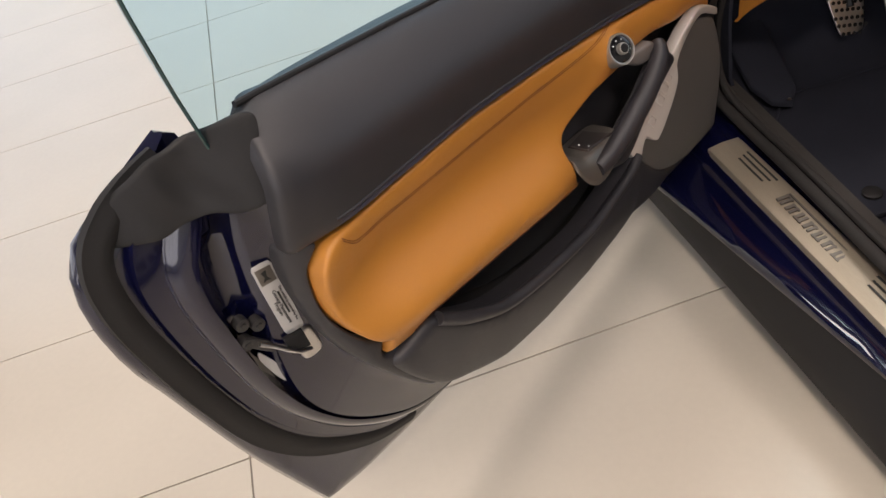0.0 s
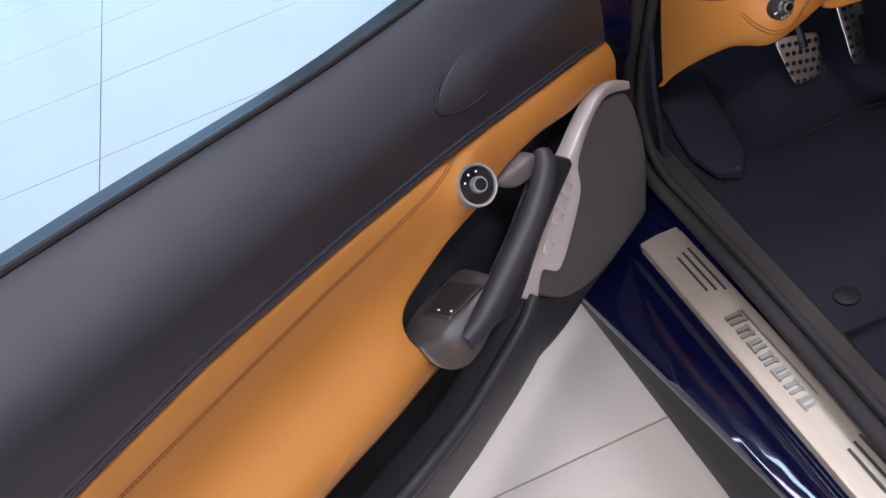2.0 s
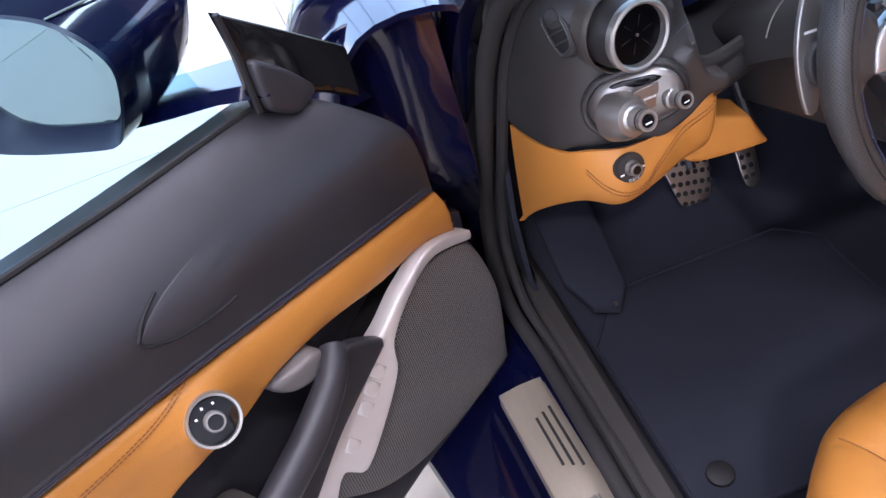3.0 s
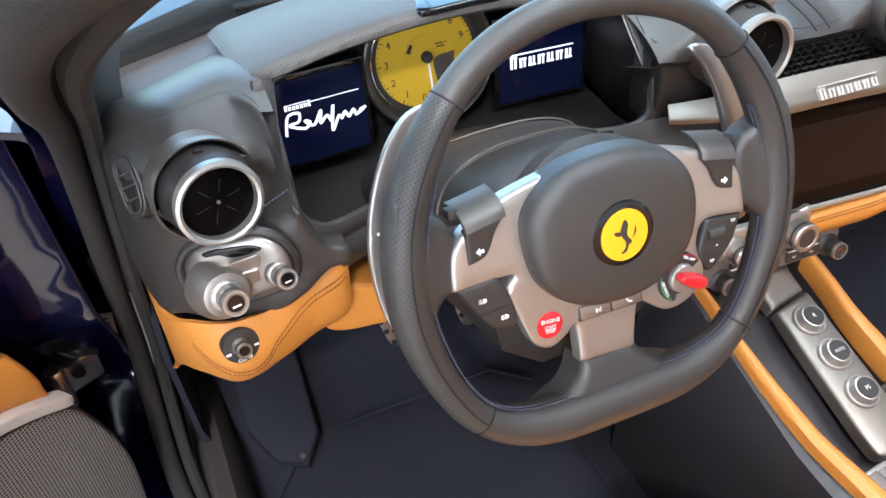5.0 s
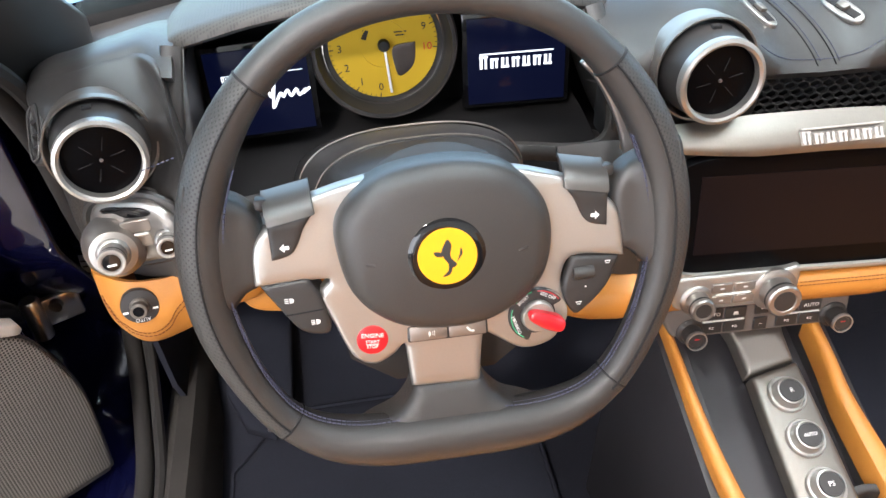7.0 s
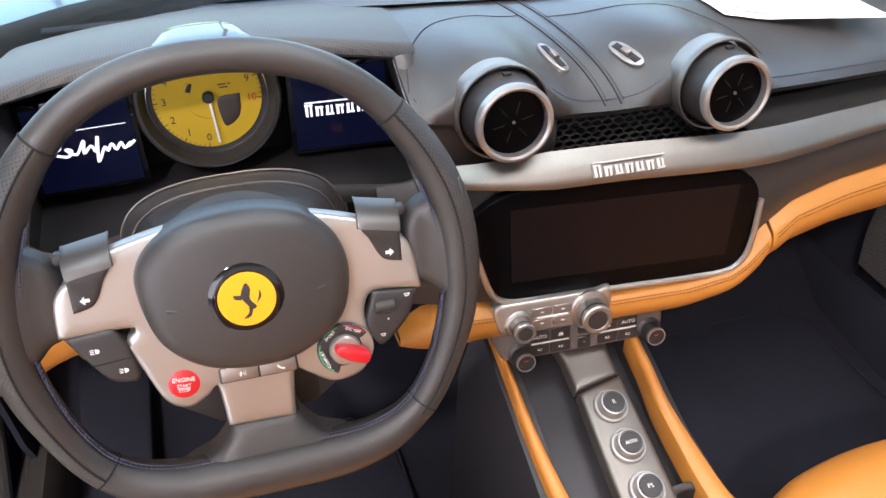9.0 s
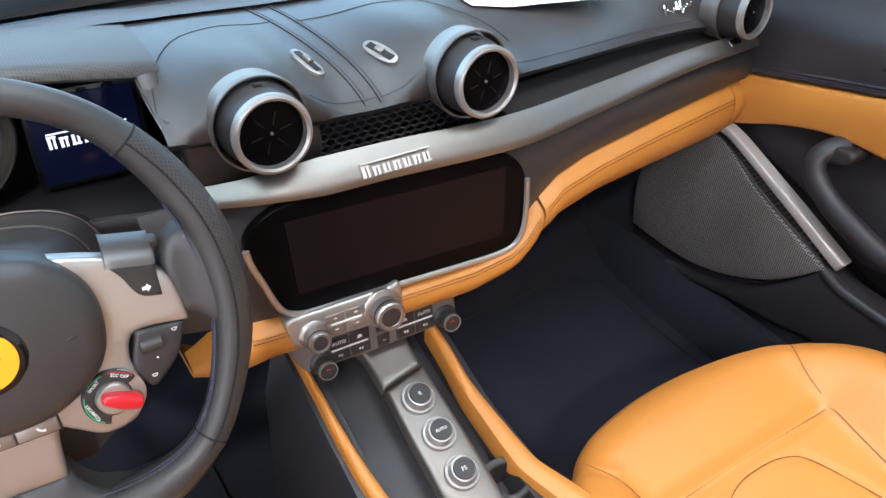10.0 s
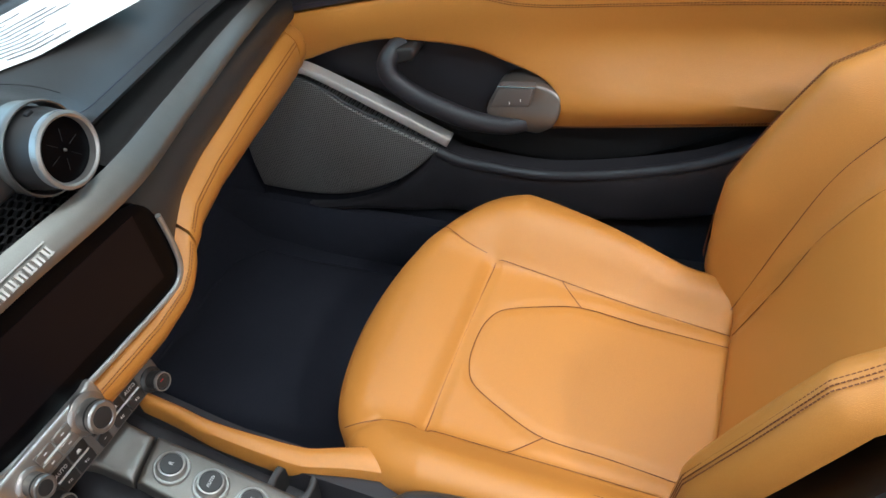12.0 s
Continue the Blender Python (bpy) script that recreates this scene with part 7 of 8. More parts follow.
for b0, b1 in ((0.035, 0.150), (0.46, 0.575)):
    for a, cut in ((0.014, 0.0), (0.027, 0.006), (0.040, 0.012)):
        part("groove", sweep([on_plate(a, b0 + cut), on_plate(a, b1 - cut)], [(-0.0022, 0), (0.0022, 0), (0.0022, 0.0008), (-0.0022, 0.0008)]), DARK_PRINT, plate)
pm = Matrix.Translation(on_plate(0.036, 0.300)) @ pose(0, 0, 0, 0, 2, -87)
word_bars(pm, 0.205, 0.028, 7, plate, SATIN_GREY, True, 0, 0.004)

# door opening seal and windscreen pillar, both sides
SEAL = [(-0.766, -0.75, 0.275), (-0.766, 0.10, 0.270), (-0.768, 0.30, 0.264), (-0.780, 0.415, 0.288), (-0.778, 0.473, 0.365), (-0.770, 0.478, 0.46), (-0.765, 0.445, 0.56), (-0.760, 0.415, 0.65), (-0.752, 0.375, 0.76), (-0.743, 0.31, 0.855), (-0.735, 0.225, 0.925), (-0.728, 0.12, 0.99), (-0.715, 0.0, 1.062), (-0.69, -0.15, 1.14), (-0.66, -0.28, 1.20)]
for flip in (False, True):
    f = mirror_x if flip else (lambda b: b)
    sp = spline(SEAL, False, 0.02)
    cp("door_seal", f(tube([tuple(q) for q in sp], 0.0125, 12, up=(1, 0, 0))), SEAL_FELT, "dark grey door opening seal")
    cp("seal_lip", f(tube([tuple(q + np.array((0.024, -0.008, 0.004))) for q in sp], 0.0085, 8, up=(1, 0, 0))), SEAL_FELT)
    pl = [q for q in sp if q[2] > 0.62]
    rows = []
    for k in np.linspace(0, 1, 36):
        q = pl[int(round(k * (len(pl) - 1)))]
        t = max(0.0, (k - 0.22) / 0.78)
        low = Vector(q) + Vector((0.012, 0.0, 0.004))
        high = Vector((-0.692 + 0.068 * t, 0.478 - 0.72 * t, 0.850 + 0.375 * t ** 0.9)) if k > 0.22 else Vector((-0.712, 0.44, 0.70)).lerp(Vector((-0.692, 0.478, 0.850)), k / 0.22)
        rows.append([low.lerp(high, g) + Vector((0.024 * math.sin(g * math.pi) ** 0.8, 0, 0.012 * math.sin(g * math.pi))) for g in np.linspace(0, 1, 11)] + [high + Vector((-0.012, 0.012, 0.0))])
    cp("pillar_trim", f(thicken(loft(rows), 0.004)), BLACK_LEATHER, "smooth dark windscreen pillar trim", angle=60)
    cp("pillar_skin", f(sweep([tuple(q + np.array((-0.012, 0.062, 0.014))) for q in pl], [(-0.028, -0.02), (-0.030, 0.0), (0.0, 0.02), (0.03, 0.01), (0.028, -0.02)], (1, 0, 0))), BLUE_PAINT)
    # hinge pillar between the seal and the wing
    cp("hinge_pillar", f(patch([(-0.775, 0.24), (-0.90, 0.24), (-0.985, 0.26), (-0.985, 0.60), (-0.975, 0.80), (-0.93, 0.87), (-0.83, 0.88), (-0.765, 0.82), (-0.770, 0.60)], lambda a, b, h: Vector((a, 0.505 + 0.25 * max(0, -0.80 - a) - 0.18 * max(0, b - 0.5) + 0.06 * max(0, 0.35 - b) - h, b)), lambda a, b: 0.012 * math.exp(-((a + 0.86) / 0.03) ** 2) + 0.006 * math.sin(b * 26), 0.03, 0.01, 0.03)), BLUE_PAINT)
    cp("wing_closing", f(patch([(-0.76, 0.10), (-0.76, 0.10), (-0.965, 0.10), (-0.965, 0.10), (-0.955, 0.70), (-0.930, 0.845), (-0.80, 0.850), (-0.80, 0.850)], lambda a, b, h: Vector((a, 0.392 + 0.18 * max(0, -0.86 - a) + min(0.11, 0.6 * max(0, 0.6 - b)) - h, b)), None, 0.008, 0.002, 0.03)), BLUE_PAINT, angle=60)
lab = cp("pillar_label", patch([q for q in ((-0.803, 0.535), (-0.783, 0.531), (-0.787, 0.480), (-0.806, 0.484)) for _ in (0, 1)], lambda a, b, h: Vector((a, 0.476 - h, b)), None, 0.002, 0, 0.02), WHITE_PRINT, "small white label")
for z in (0.527, 0.518, 0.506, 0.498, 0.490):
    part("printed_line", rbox(0.012, 0.0008, 0.002, pose(-0.795, 0.4735, z), 0), DARK_PRINT, lab)
hinge = cp("door_hinge", lathe([(0.013, -0.03), (0.013, 0.03), (0.010, 0.034), (0, 0.034)], pose(-0.865, 0.430, 0.475), 16), STEEL, "bare steel door hinge")
part("hinge_leaf", rbox(0.06, 0.012, 0.045, pose(-0.845, 0.455, 0.47, 0, 0, 25), 0.004), STEEL, hinge)
part("hinge_leaf", rbox(0.05, 0.012, 0.04, pose(-0.885, 0.400, 0.475, 0, 0, -50), 0.004), BLUE_PAINT, hinge)
part("hinge_bolt", lathe([(0.009, 0), (0.009, 0.008), (0, 0.009)], pose(-0.84, 0.445, 0.485, 90, 0, 0), 10), STEEL, hinge)
# front wings, bonnet and nose beyond the windscreen
NOSE = [(0.36, 0.862, 0.955), (0.50, 0.868, 0.962), (0.62, 0.872, 0.966), (0.80, 0.868, 0.966), (1.05, 0.848, 0.962), (1.35, 0.805, 0.945), (1.60, 0.735, 0.905), (1.80, 0.62, 0.83), (1.86, 0.45, 0.80), (1.84, 0.25, 0.80)]
rows = []
rows.append([Vector((0.966 * 0.80 * g, 0.605 - 0.095 * g * g, 0.878 - 0.030 * g * g)) for g in np.linspace(-1, 1, 33)])
for y, z, w in NOSE[2:]:
    rows.append([Vector((w * 0.80 * g, y, z + 0.010 - 0.030 * g * g - (0.012 if abs(g) > 0.999 else 0))) for g in np.linspace(-1, 1, 33)])
cp("bonnet", thicken(loft(rows), 0.01), BLUE_PAINT, "dark blue bonnet", angle=60)
for sx in (-1, 1):
    rows = []
    for k in np.linspace(0, len(NOSE) - 1, 46):
        y, z, w = (float(np.interp(k, range(len(NOSE)), [r[q] for r in NOSE])) for q in range(3))
        low = float(np.interp(y, [0.36, 0.80, 0.98, 1.30, 1.62, 1.75], [0.22, 0.30, 0.60, 0.70, 0.50, 0.28]))
        row = []
        for f, dz in ((0.804, -0.014), (0.815, -0.006), (0.84, 0.002), (0.88, 0.006), (0.915, 0.002), (0.940, -0.008), (0.960, -0.026), (0.978, -0.060), (0.990, -0.11), (0.998, -0.17), (1.0, -0.24)):
            row.append(Vector((sx * w * f, y, max(min(low, z - 0.02), z + dz) if dz < -0.05 else z + dz)))
        row.append(Vector((sx * w * 0.995, y, min(low, row[-1].z))))
        rows.append(row)
    cp("front_wing", thicken(loft(rows), 0.008), BLUE_PAINT, "glossy dark blue front wing", angle=60)
cp("cowl", rbox(1.40, 0.09, 0.02, pose(0, 0.605, 0.838, -6), 0.006), BLACK_PLASTIC)
# windscreen glass and its top rail
ws = []
for x in np.linspace(-0.70, 0.70, 15):
    k = (x / 0.70) ** 2
    ws.append([Vector((x * (1 - 0.10 * t), 0.585 - 0.11 * k - (0.80 - 0.08 * k) * t, 0.872 - 0.014 * k + 0.385 * t ** 0.9 - 0.012 * k * t)) for t in np.linspace(0, 1, 9)])
cp("windscreen", thicken(loft(ws), 0.004), GLASS, "clear raked windscreen", angle=60).visible_shadow = False
cp("windscreen_rail", sweep([(x, -0.225 + 0.0 + 0.06 * (x / 0.66) ** 2 * -1, 1.262 - 0.03 * (x / 0.66) ** 2) for x in np.linspace(-0.66, 0.66, 15)], round_profile(0.04, 0.020, 10)), BLACK_LEATHER)
# wheels, tail and rear deck close the car
for sx in (-1, 1):
    for y in (1.30, -1.37):
        m = Matrix.Translation((sx * 0.83, y, 0.345)) @ pose(0, 0, 0, 0, 90 * sx, 0)
        w = cp("road_wheel", lathe([(0.24, -0.11), (0.32, -0.115), (0.345, -0.09), (0.345, 0.09), (0.32, 0.115), (0.25, 0.11), (0.245, 0.09), (0.24, -0.10)], m, 48), RUBBER, "black tyre on a silver rim")
        part("rim", merge(lathe([(0.245, 0.09), (0.235, 0.10), (0.225, 0.07), (0.22, -0.05)], m, 48), *[rbox(0.19, 0.035, 0.02, m @ Matrix.Rotation(a * math.pi / 5, 4, "Z") @ pose(0.13, 0, 0.075), 0.006) for a in range(10)], lathe([(0.06, 0.05), (0.06, 0.09), (0.03, 0.1), (0, 0.1)], m, 24)), SATIN_SILVER, w)
        part("brake_disc", lathe([(0.19, 0.02), (0.19, 0.03), (0.05, 0.03), (0.05, 0.02)], m, 36), STEEL, w)
rows = []
for y, z, w in ((-1.10, 0.86, 0.93), (-1.35, 0.90, 0.96), (-1.7, 0.90, 0.94), (-2.0, 0.84, 0.88), (-2.16, 0.62, 0.82), (-2.18, 0.30, 0.80)):
    rows.append([Vector((w * g, y, z - 0.04 * g * g - 0.35 * max(0, abs(g) - 0.92) / 0.08)) for g in np.linspace(-1, 1, 25)])
cp("rear_deck", thicken(loft(rows), 0.01), BLUE_PAINT, "dark blue rear deck", angle=60)
for sx in (-1, 1):
    cp("rear_flank", thicken(loft([[Vector((sx * w, y, z)) for z in np.linspace(z0, z1, 6)] for y, w, z0, z1 in ((-0.93, 0.90, 0.22, 0.93), (-1.10, 0.93, 0.30, 0.90), (-1.37, 0.965, 0.66, 0.86), (-1.65, 0.95, 0.55, 0.86), (-2.0, 0.88, 0.25, 0.80), (-2.16, 0.82, 0.25, 0.6))]), 0.01), BLUE_PAINT, angle=60)
cp("rear_bulkhead", rbox(1.70, 0.05, 0.62, pose(0, -1.08, 0.52), 0.02), BLACK_LEATHER)

# ---- the floor of the cabin ----
cabin = thing("cabin_carpet", pose(0, 0, 0.15), "worn navy-black carpet lining both footwells", "carpet")
rows = []
for x in np.linspace(-0.71, 0.71, 41):
    up = 0.05 * max(0, 1 - abs(abs(x) - 0.13) / 0.05)
    rows.append([Vector((x, y, z + 0.004 * math.sin(x * 31 + y * 17))) for y, z in ((-1.05, 0.20), (-0.5, 0.175), (-0.2, 0.17), (0.05, 0.168), (0.30, 0.168), (0.46, 0.19), (0.56, 0.25), (0.66, 0.36), (0.72, 0.50), (0.74, 0.70))])
part("floor_lining", thicken(loft(rows), 0.01), CARPET, cabin, angle=70)
for sx in (-1, 1):
    part("side_lining", thicken(loft([[Vector((sx * x, y, z)) for x, z in ((0.70, 0.17), (0.735, 0.30), (0.742, 0.45), (0.738, 0.60), (0.735, 0.72))] for y in (0.44, 0.52, 0.60, 0.76)]), 0.008), CARPET, cabin)
# near-black sheet paints the shade under the dash
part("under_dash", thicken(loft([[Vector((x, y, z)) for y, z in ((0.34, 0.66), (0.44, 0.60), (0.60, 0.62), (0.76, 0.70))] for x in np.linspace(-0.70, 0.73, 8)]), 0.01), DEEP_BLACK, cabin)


def floor_mat(x0, x1, y0, y1, label):
    mt = thing("floor_mat", pose((x0 + x1) / 2, (y0 + y1) / 2, 0.178), label, "floor mat", "floor mats")
    out = [(x0, y0), (x1, y0), (x1, y1 - 0.05), (x1 - 0.06, y1), (x0 + 0.08, y1), (x0, y1 - 0.10)]
    part("mat", patch([q for p in out for q in (p, p)], lambda a, b, h: Vector((a, b, 0.186 + h + 0.10 * max(0, b - 0.36) ** 1.2)), lambda a, b: 0.002 * math.sin(a * 23) * math.sin(b * 19), 0.010, 0.004, 0.03), CARPET, mt)
    part("mat_edging", tube([Vector((a, b, 0.187 + 0.10 * max(0, b - 0.36) ** 1.2)) for a, b in spline([q for p in out for q in (p, p)], True, 0.03)], 0.0035, 6, True), CARPET, mt)
    part("mat_stud", lathe([(0.020, -0.002), (0.020, 0.004), (0.015, 0.007), (0, 0.007)], pose(x0 + 0.055, y0 + 0.06, 0.187), 20), RUBBER, mt)


floor_mat(-0.665, -0.20, 0.0, 0.45, "navy-black driver's floor mat with a rubber stud")
floor_mat(0.16, 0.640, 0.0, 0.47, "navy-black passenger's floor mat")

# pedals
pedals = thing("pedals", pose(-0.35, 0.56, 0.2), "drilled aluminium brake and throttle pedals", "pedals")


def pedal_plate(name, out, y0, lean, hole_grid, wide=1.0, dx=0.0, dz=0.0):
    mid = out[0][0]
    out = [(mid + (x - mid) * wide + dx, z + dz) for x, z in out]
    hole_grid = [(mid + (x - mid) * wide + dx, z + dz) for x, z in hole_grid]
    def place(a, b, h):
        return Vector((a, y0 + lean * (b - 0.30) - h, b))
    pl = part(name, patch(out, place, None, 0.006, 0.002, 0.012), STEEL, pedals)
    for x, z in hole_grid:
        part("pedal_hole", lathe([(0.0047, -0.001), (0.0047, 0.0012), (0.0034, 0.0012), (0, 0.0006)], Matrix.Translation(place(x, z, 0)) @ pose(0, 0, 0, 90 - math.degrees(math.atan(lean)) * 1.0), 12), DEEP_BLACK, pl)


pedal_plate("brake_pedal", [(-0.432, 0.335), (-0.425, 0.345), (-0.335, 0.332), (-0.328, 0.318), (-0.340, 0.262), (-0.350, 0.256), (-0.400, 0.254), (-0.412, 0.262)], 0.515, 0.5, [(-0.418 + 0.016 * i + 0.006 * (j % 2), 0.330 - 0.017 * j - 0.0022 * i) for j in range(5) for i in range(6) if not (j > 3 and i in (0, 5))], 0.85, 0.0, 0.018)
pedal_plate("throttle_pedal", [(-0.272, 0.36), (-0.240, 0.36), (-0.232, 0.30), (-0.236, 0.245), (-0.262, 0.245), (-0.270, 0.30)], 0.515, 0.5, [(-0.261 + 0.014 * i, 0.345 - 0.017 * j) for j in range(6) for i in range(2)], 1.0, -0.022, 0.024)
part("pedal_arm", tube([(-0.38, 0.53, 0.33), (-0.375, 0.60, 0.42), (-0.37, 0.62, 0.60)], 0.010, 8), BLACK_PLASTIC, pedals)
part("pedal_arm", tube([(-0.25, 0.54, 0.35), (-0.25, 0.60, 0.42), (-0.25, 0.62, 0.60)], 0.009, 8), BLACK_PLASTIC, pedals)
foot = thing("footrest", pose(-0.61, 0.42, 0.18), "black carpeted footrest plate beside the pedals", "footrest")
part("plate", patch([q for q in ((-0.665, 0.66), (-0.555, 0.62), (-0.568, 0.425), (-0.598, 0.388), (-0.640, 0.405), (-0.668, 0.46)) for _ in (0, 1)], lambda a, b, h: Vector((a, b, 0.205 + 0.42 * max(0, b - 0.36) + h)), None, 0.015, 0.005, 0.02), CARPET, foot)
part("screw", lathe([(0.005, 0.0), (0.004, 0.002), (0, 0.002)], pose(-0.603, 0.395, 0.222, 22), 10), DARK_METAL, foot)

# ---- the centre console ----
console = thing("centre_console", pose(-0.02, -0.1, 0.18), "dark console with tan rails and a silver button plate", "console")


def con_z(y):
    return 0.52 + 0.35 * (y - 0.10) if y > -0.03 else 0.4745 + 0.10 * (y + 0.03)


def kp(name, bm, mat, label="", parent=None, angle=38):
    return part(name, bm, mat, parent or console, label, angle)


ys = np.linspace(0.24, -0.80, 40)
rows = [[Vector((x, y, z)) for x, z in ((-0.150, 0.17), (-0.140, con_z(y) - 0.10), (-0.118, con_z(y) - 0.012), (-0.092, con_z(y) - 0.006), (-0.084, con_z(y) - 0.040), (0.050, con_z(y) - 0.040), (0.056, con_z(y) - 0.006), (0.080 + 0.14 * max(0, 0.06 - y) ** 1.0, con_z(y) - 0.014), (0.110 + 0.12 * max(0, 0.06 - y), con_z(y) - 0.10), (0.135, 0.17))] for y in ys]
kp("tunnel", loft(rows), NAVY_LEATHER, "dark leather-lined tunnel", angle=30)
for path, w0, w1 in (([(-0.110, 0.215), (-0.108, 0.15), (-0.107, 0.09), (-0.103, 0.03), (-0.094, -0.04), (-0.085, -0.12), (-0.08, -0.25), (-0.08, -0.50)], 0.003, 0.030), ([(0.058, 0.17), (0.058, 0.12), (0.056, 0.08), (0.062, 0.02), (0.070, -0.03), (0.090, -0.09), (0.105, -0.16), (0.112, -0.28), (0.115, -0.50)], 0.008, 0.048)):
    sm = spline(path, False, 0.015)
    n = len(sm)
    rows = []
    for i, (x, y) in enumerate(sm):
        w = (w0 + (w1 - w0) * min(1, i / n * 1.7) ** 1.4) / 2 + 0.002
        z = con_z(y) + 0.004
        rows.append([Vector((x + w * c, y, z + h)) for c, h in ((-1.0, -0.030), (-1.0, -0.004), (-0.85, 0.002), (-0.45, 0.005), (0.0, 0.006), (0.45, 0.005), (0.85, 0.002), (1.0, -0.004), (1.0, -0.030))])
    kp("rail", thicken(loft(rows), 0.004), TAN_LEATHER, "padded tan leather rail")
    kp("rail_stitching", stitches([r[6] + Vector((0, 0, 0.0004)) for r in rows], 0.0005), RED_THREAD)
PL = Matrix.Translation((-0.0065, 0.045, con_z(0.045) + 0.002)) @ pose(0, 0, 0, 19.3, 0, 0)
plate = kp("button_plate", patch([(-0.027, 0.075), (-0.027, 0.075), (-0.029, 0.02), (-0.030, -0.04), (-0.030, -0.10), (-0.024, -0.122), (0.026, -0.122), (0.033, -0.10), (0.033, -0.02), (0.032, 0.03), (0.030, 0.085), (0.030, 0.085)], lambda a, b, h: PL @ Vector((a, b, h)), lambda a, b: -0.30 * a * a * 8, 0.02, 0.005, 0.010), BRUSHED, "brushed silver plate with three round buttons")
# upper slope of the plate; its shade is put in as a darker grey
kp("plate_head", patch([(-0.027, 0.079), (-0.027, 0.079), (-0.028, 0.12), (-0.030, 0.16), (0.032, 0.16), (0.031, 0.12), (0.030, 0.089), (0.030, 0.089)], lambda a, b, h: PL @ Vector((a, b, h - 0.006 + 0.05 * max(0, b - 0.11))), None, 0.02, 0.005, 0.010), SATIN_GREY)
for y, txt in ((0.099, "R"), (0.053, "AUTO"), (0.005, "PS")):
    m = Matrix.Translation((-0.005, y - 0.008, con_z(y - 0.008) + 0.003)) @ pose(0, 0, 0, 19.3, 0, 0)
    bt = kp("gear_button", lathe([(0.0205, -0.004), (0.0205, 0.0012), (0.0195, 0.0026), (0.0180, 0.0026), (0.0170, 0.0010), (0.0162, 0.0014), (0.0155, 0.010), (0.0148, 0.0125), (0.0132, 0.0130), (0.0126, 0.0115), (0, 0.0115)], m, 40), SATIN_SILVER, "round silver-ringed gear button")
    part("button_cap", lathe([(0.0126, 0.0111), (0.0120, 0.0129), (0, 0.0133)], m, 36), BLACK_PLASTIC, bt)
    part("button_text", lettering(txt, 0.0070 if len(txt) < 3 else 0.0052, m @ pose(0, 0, 0.0134), 0.0002), WHITE_PRINT, bt)
tray = kp("storage_tray", patch([(0.010, -0.006), (0.054, -0.006), (0.060, -0.045), (0.016, -0.050)], lambda a, b, h: Vector((a + 0.008, b, con_z(b) - 0.006 + h)), None, 0.05, 0.003, 0.010, holes=[[(0.020, -0.013), (0.048, -0.013), (0.052, -0.039), (0.024, -0.042)]]), BLACK_PLASTIC, "small black storage tray")
sw = kp("window_keys", rbox(0.050, 0.075, 0.012, pose(-0.062, -0.115, con_z(-0.115) - 0.004, 8, 0, 6), 0.004), SATIN_SILVER, "silver console keys")
for i in range(3):
    part("key", rbox(0.016, 0.028, 0.006, pose(-0.070 + 0.016 * (i % 2), -0.098 - 0.032 * (i // 2), con_z(-0.1) + 0.003, 8, 0, 6), 0.002), GREY_PLASTIC, sw)
lid = thing("armrest_lid", pose(0.0, -0.30, 0.48), "grey leather armrest lid on the console", "armrest")
part("pad", patch([(-0.055, -0.175), (0.0, -0.145), (0.060, -0.165), (0.075, -0.26), (0.075, -0.50), (-0.065, -0.50), (-0.065, -0.26)], lambda a, b, h: Vector((a, b, 0.500 + h)), lambda a, b: -1.5 * a * a, 0.05, 0.012, 0.02), BLACK_LEATHER, lid)


# ---- seats ----
def seat_lines():
    return {
        "roll": [(-0.157, -0.156), (-0.10, -0.154), (0.0, -0.153), (0.10, -0.154), (0.157, -0.156)],
        "bolster_l": [(-0.190, -0.066), (-0.165, -0.110), (-0.156, -0.156), (-0.150, -0.25), (-0.143, -0.36), (-0.138, -0.50)],
        "bolster_r": [(0.190, -0.066), (0.165, -0.110), (0.156, -0.156), (0.150, -0.25), (0.143, -0.36), (0.138, -0.50)],
        "loop": [(-0.116, -0.50), (-0.112, -0.38), (-0.112, -0.295), (-0.092, -0.238), (-0.066, -0.190), (-0.035, -0.175), (0.0, -0.172), (0.035, -0.175), (0.066, -0.190), (0.092, -0.238), (0.112, -0.295), (0.112, -0.38), (0.116, -0.50)],
        "dart_l": [(-0.112, -0.295), (-0.150, -0.258)],
        "dart_r": [(0.112, -0.295), (0.150, -0.258)],
    }


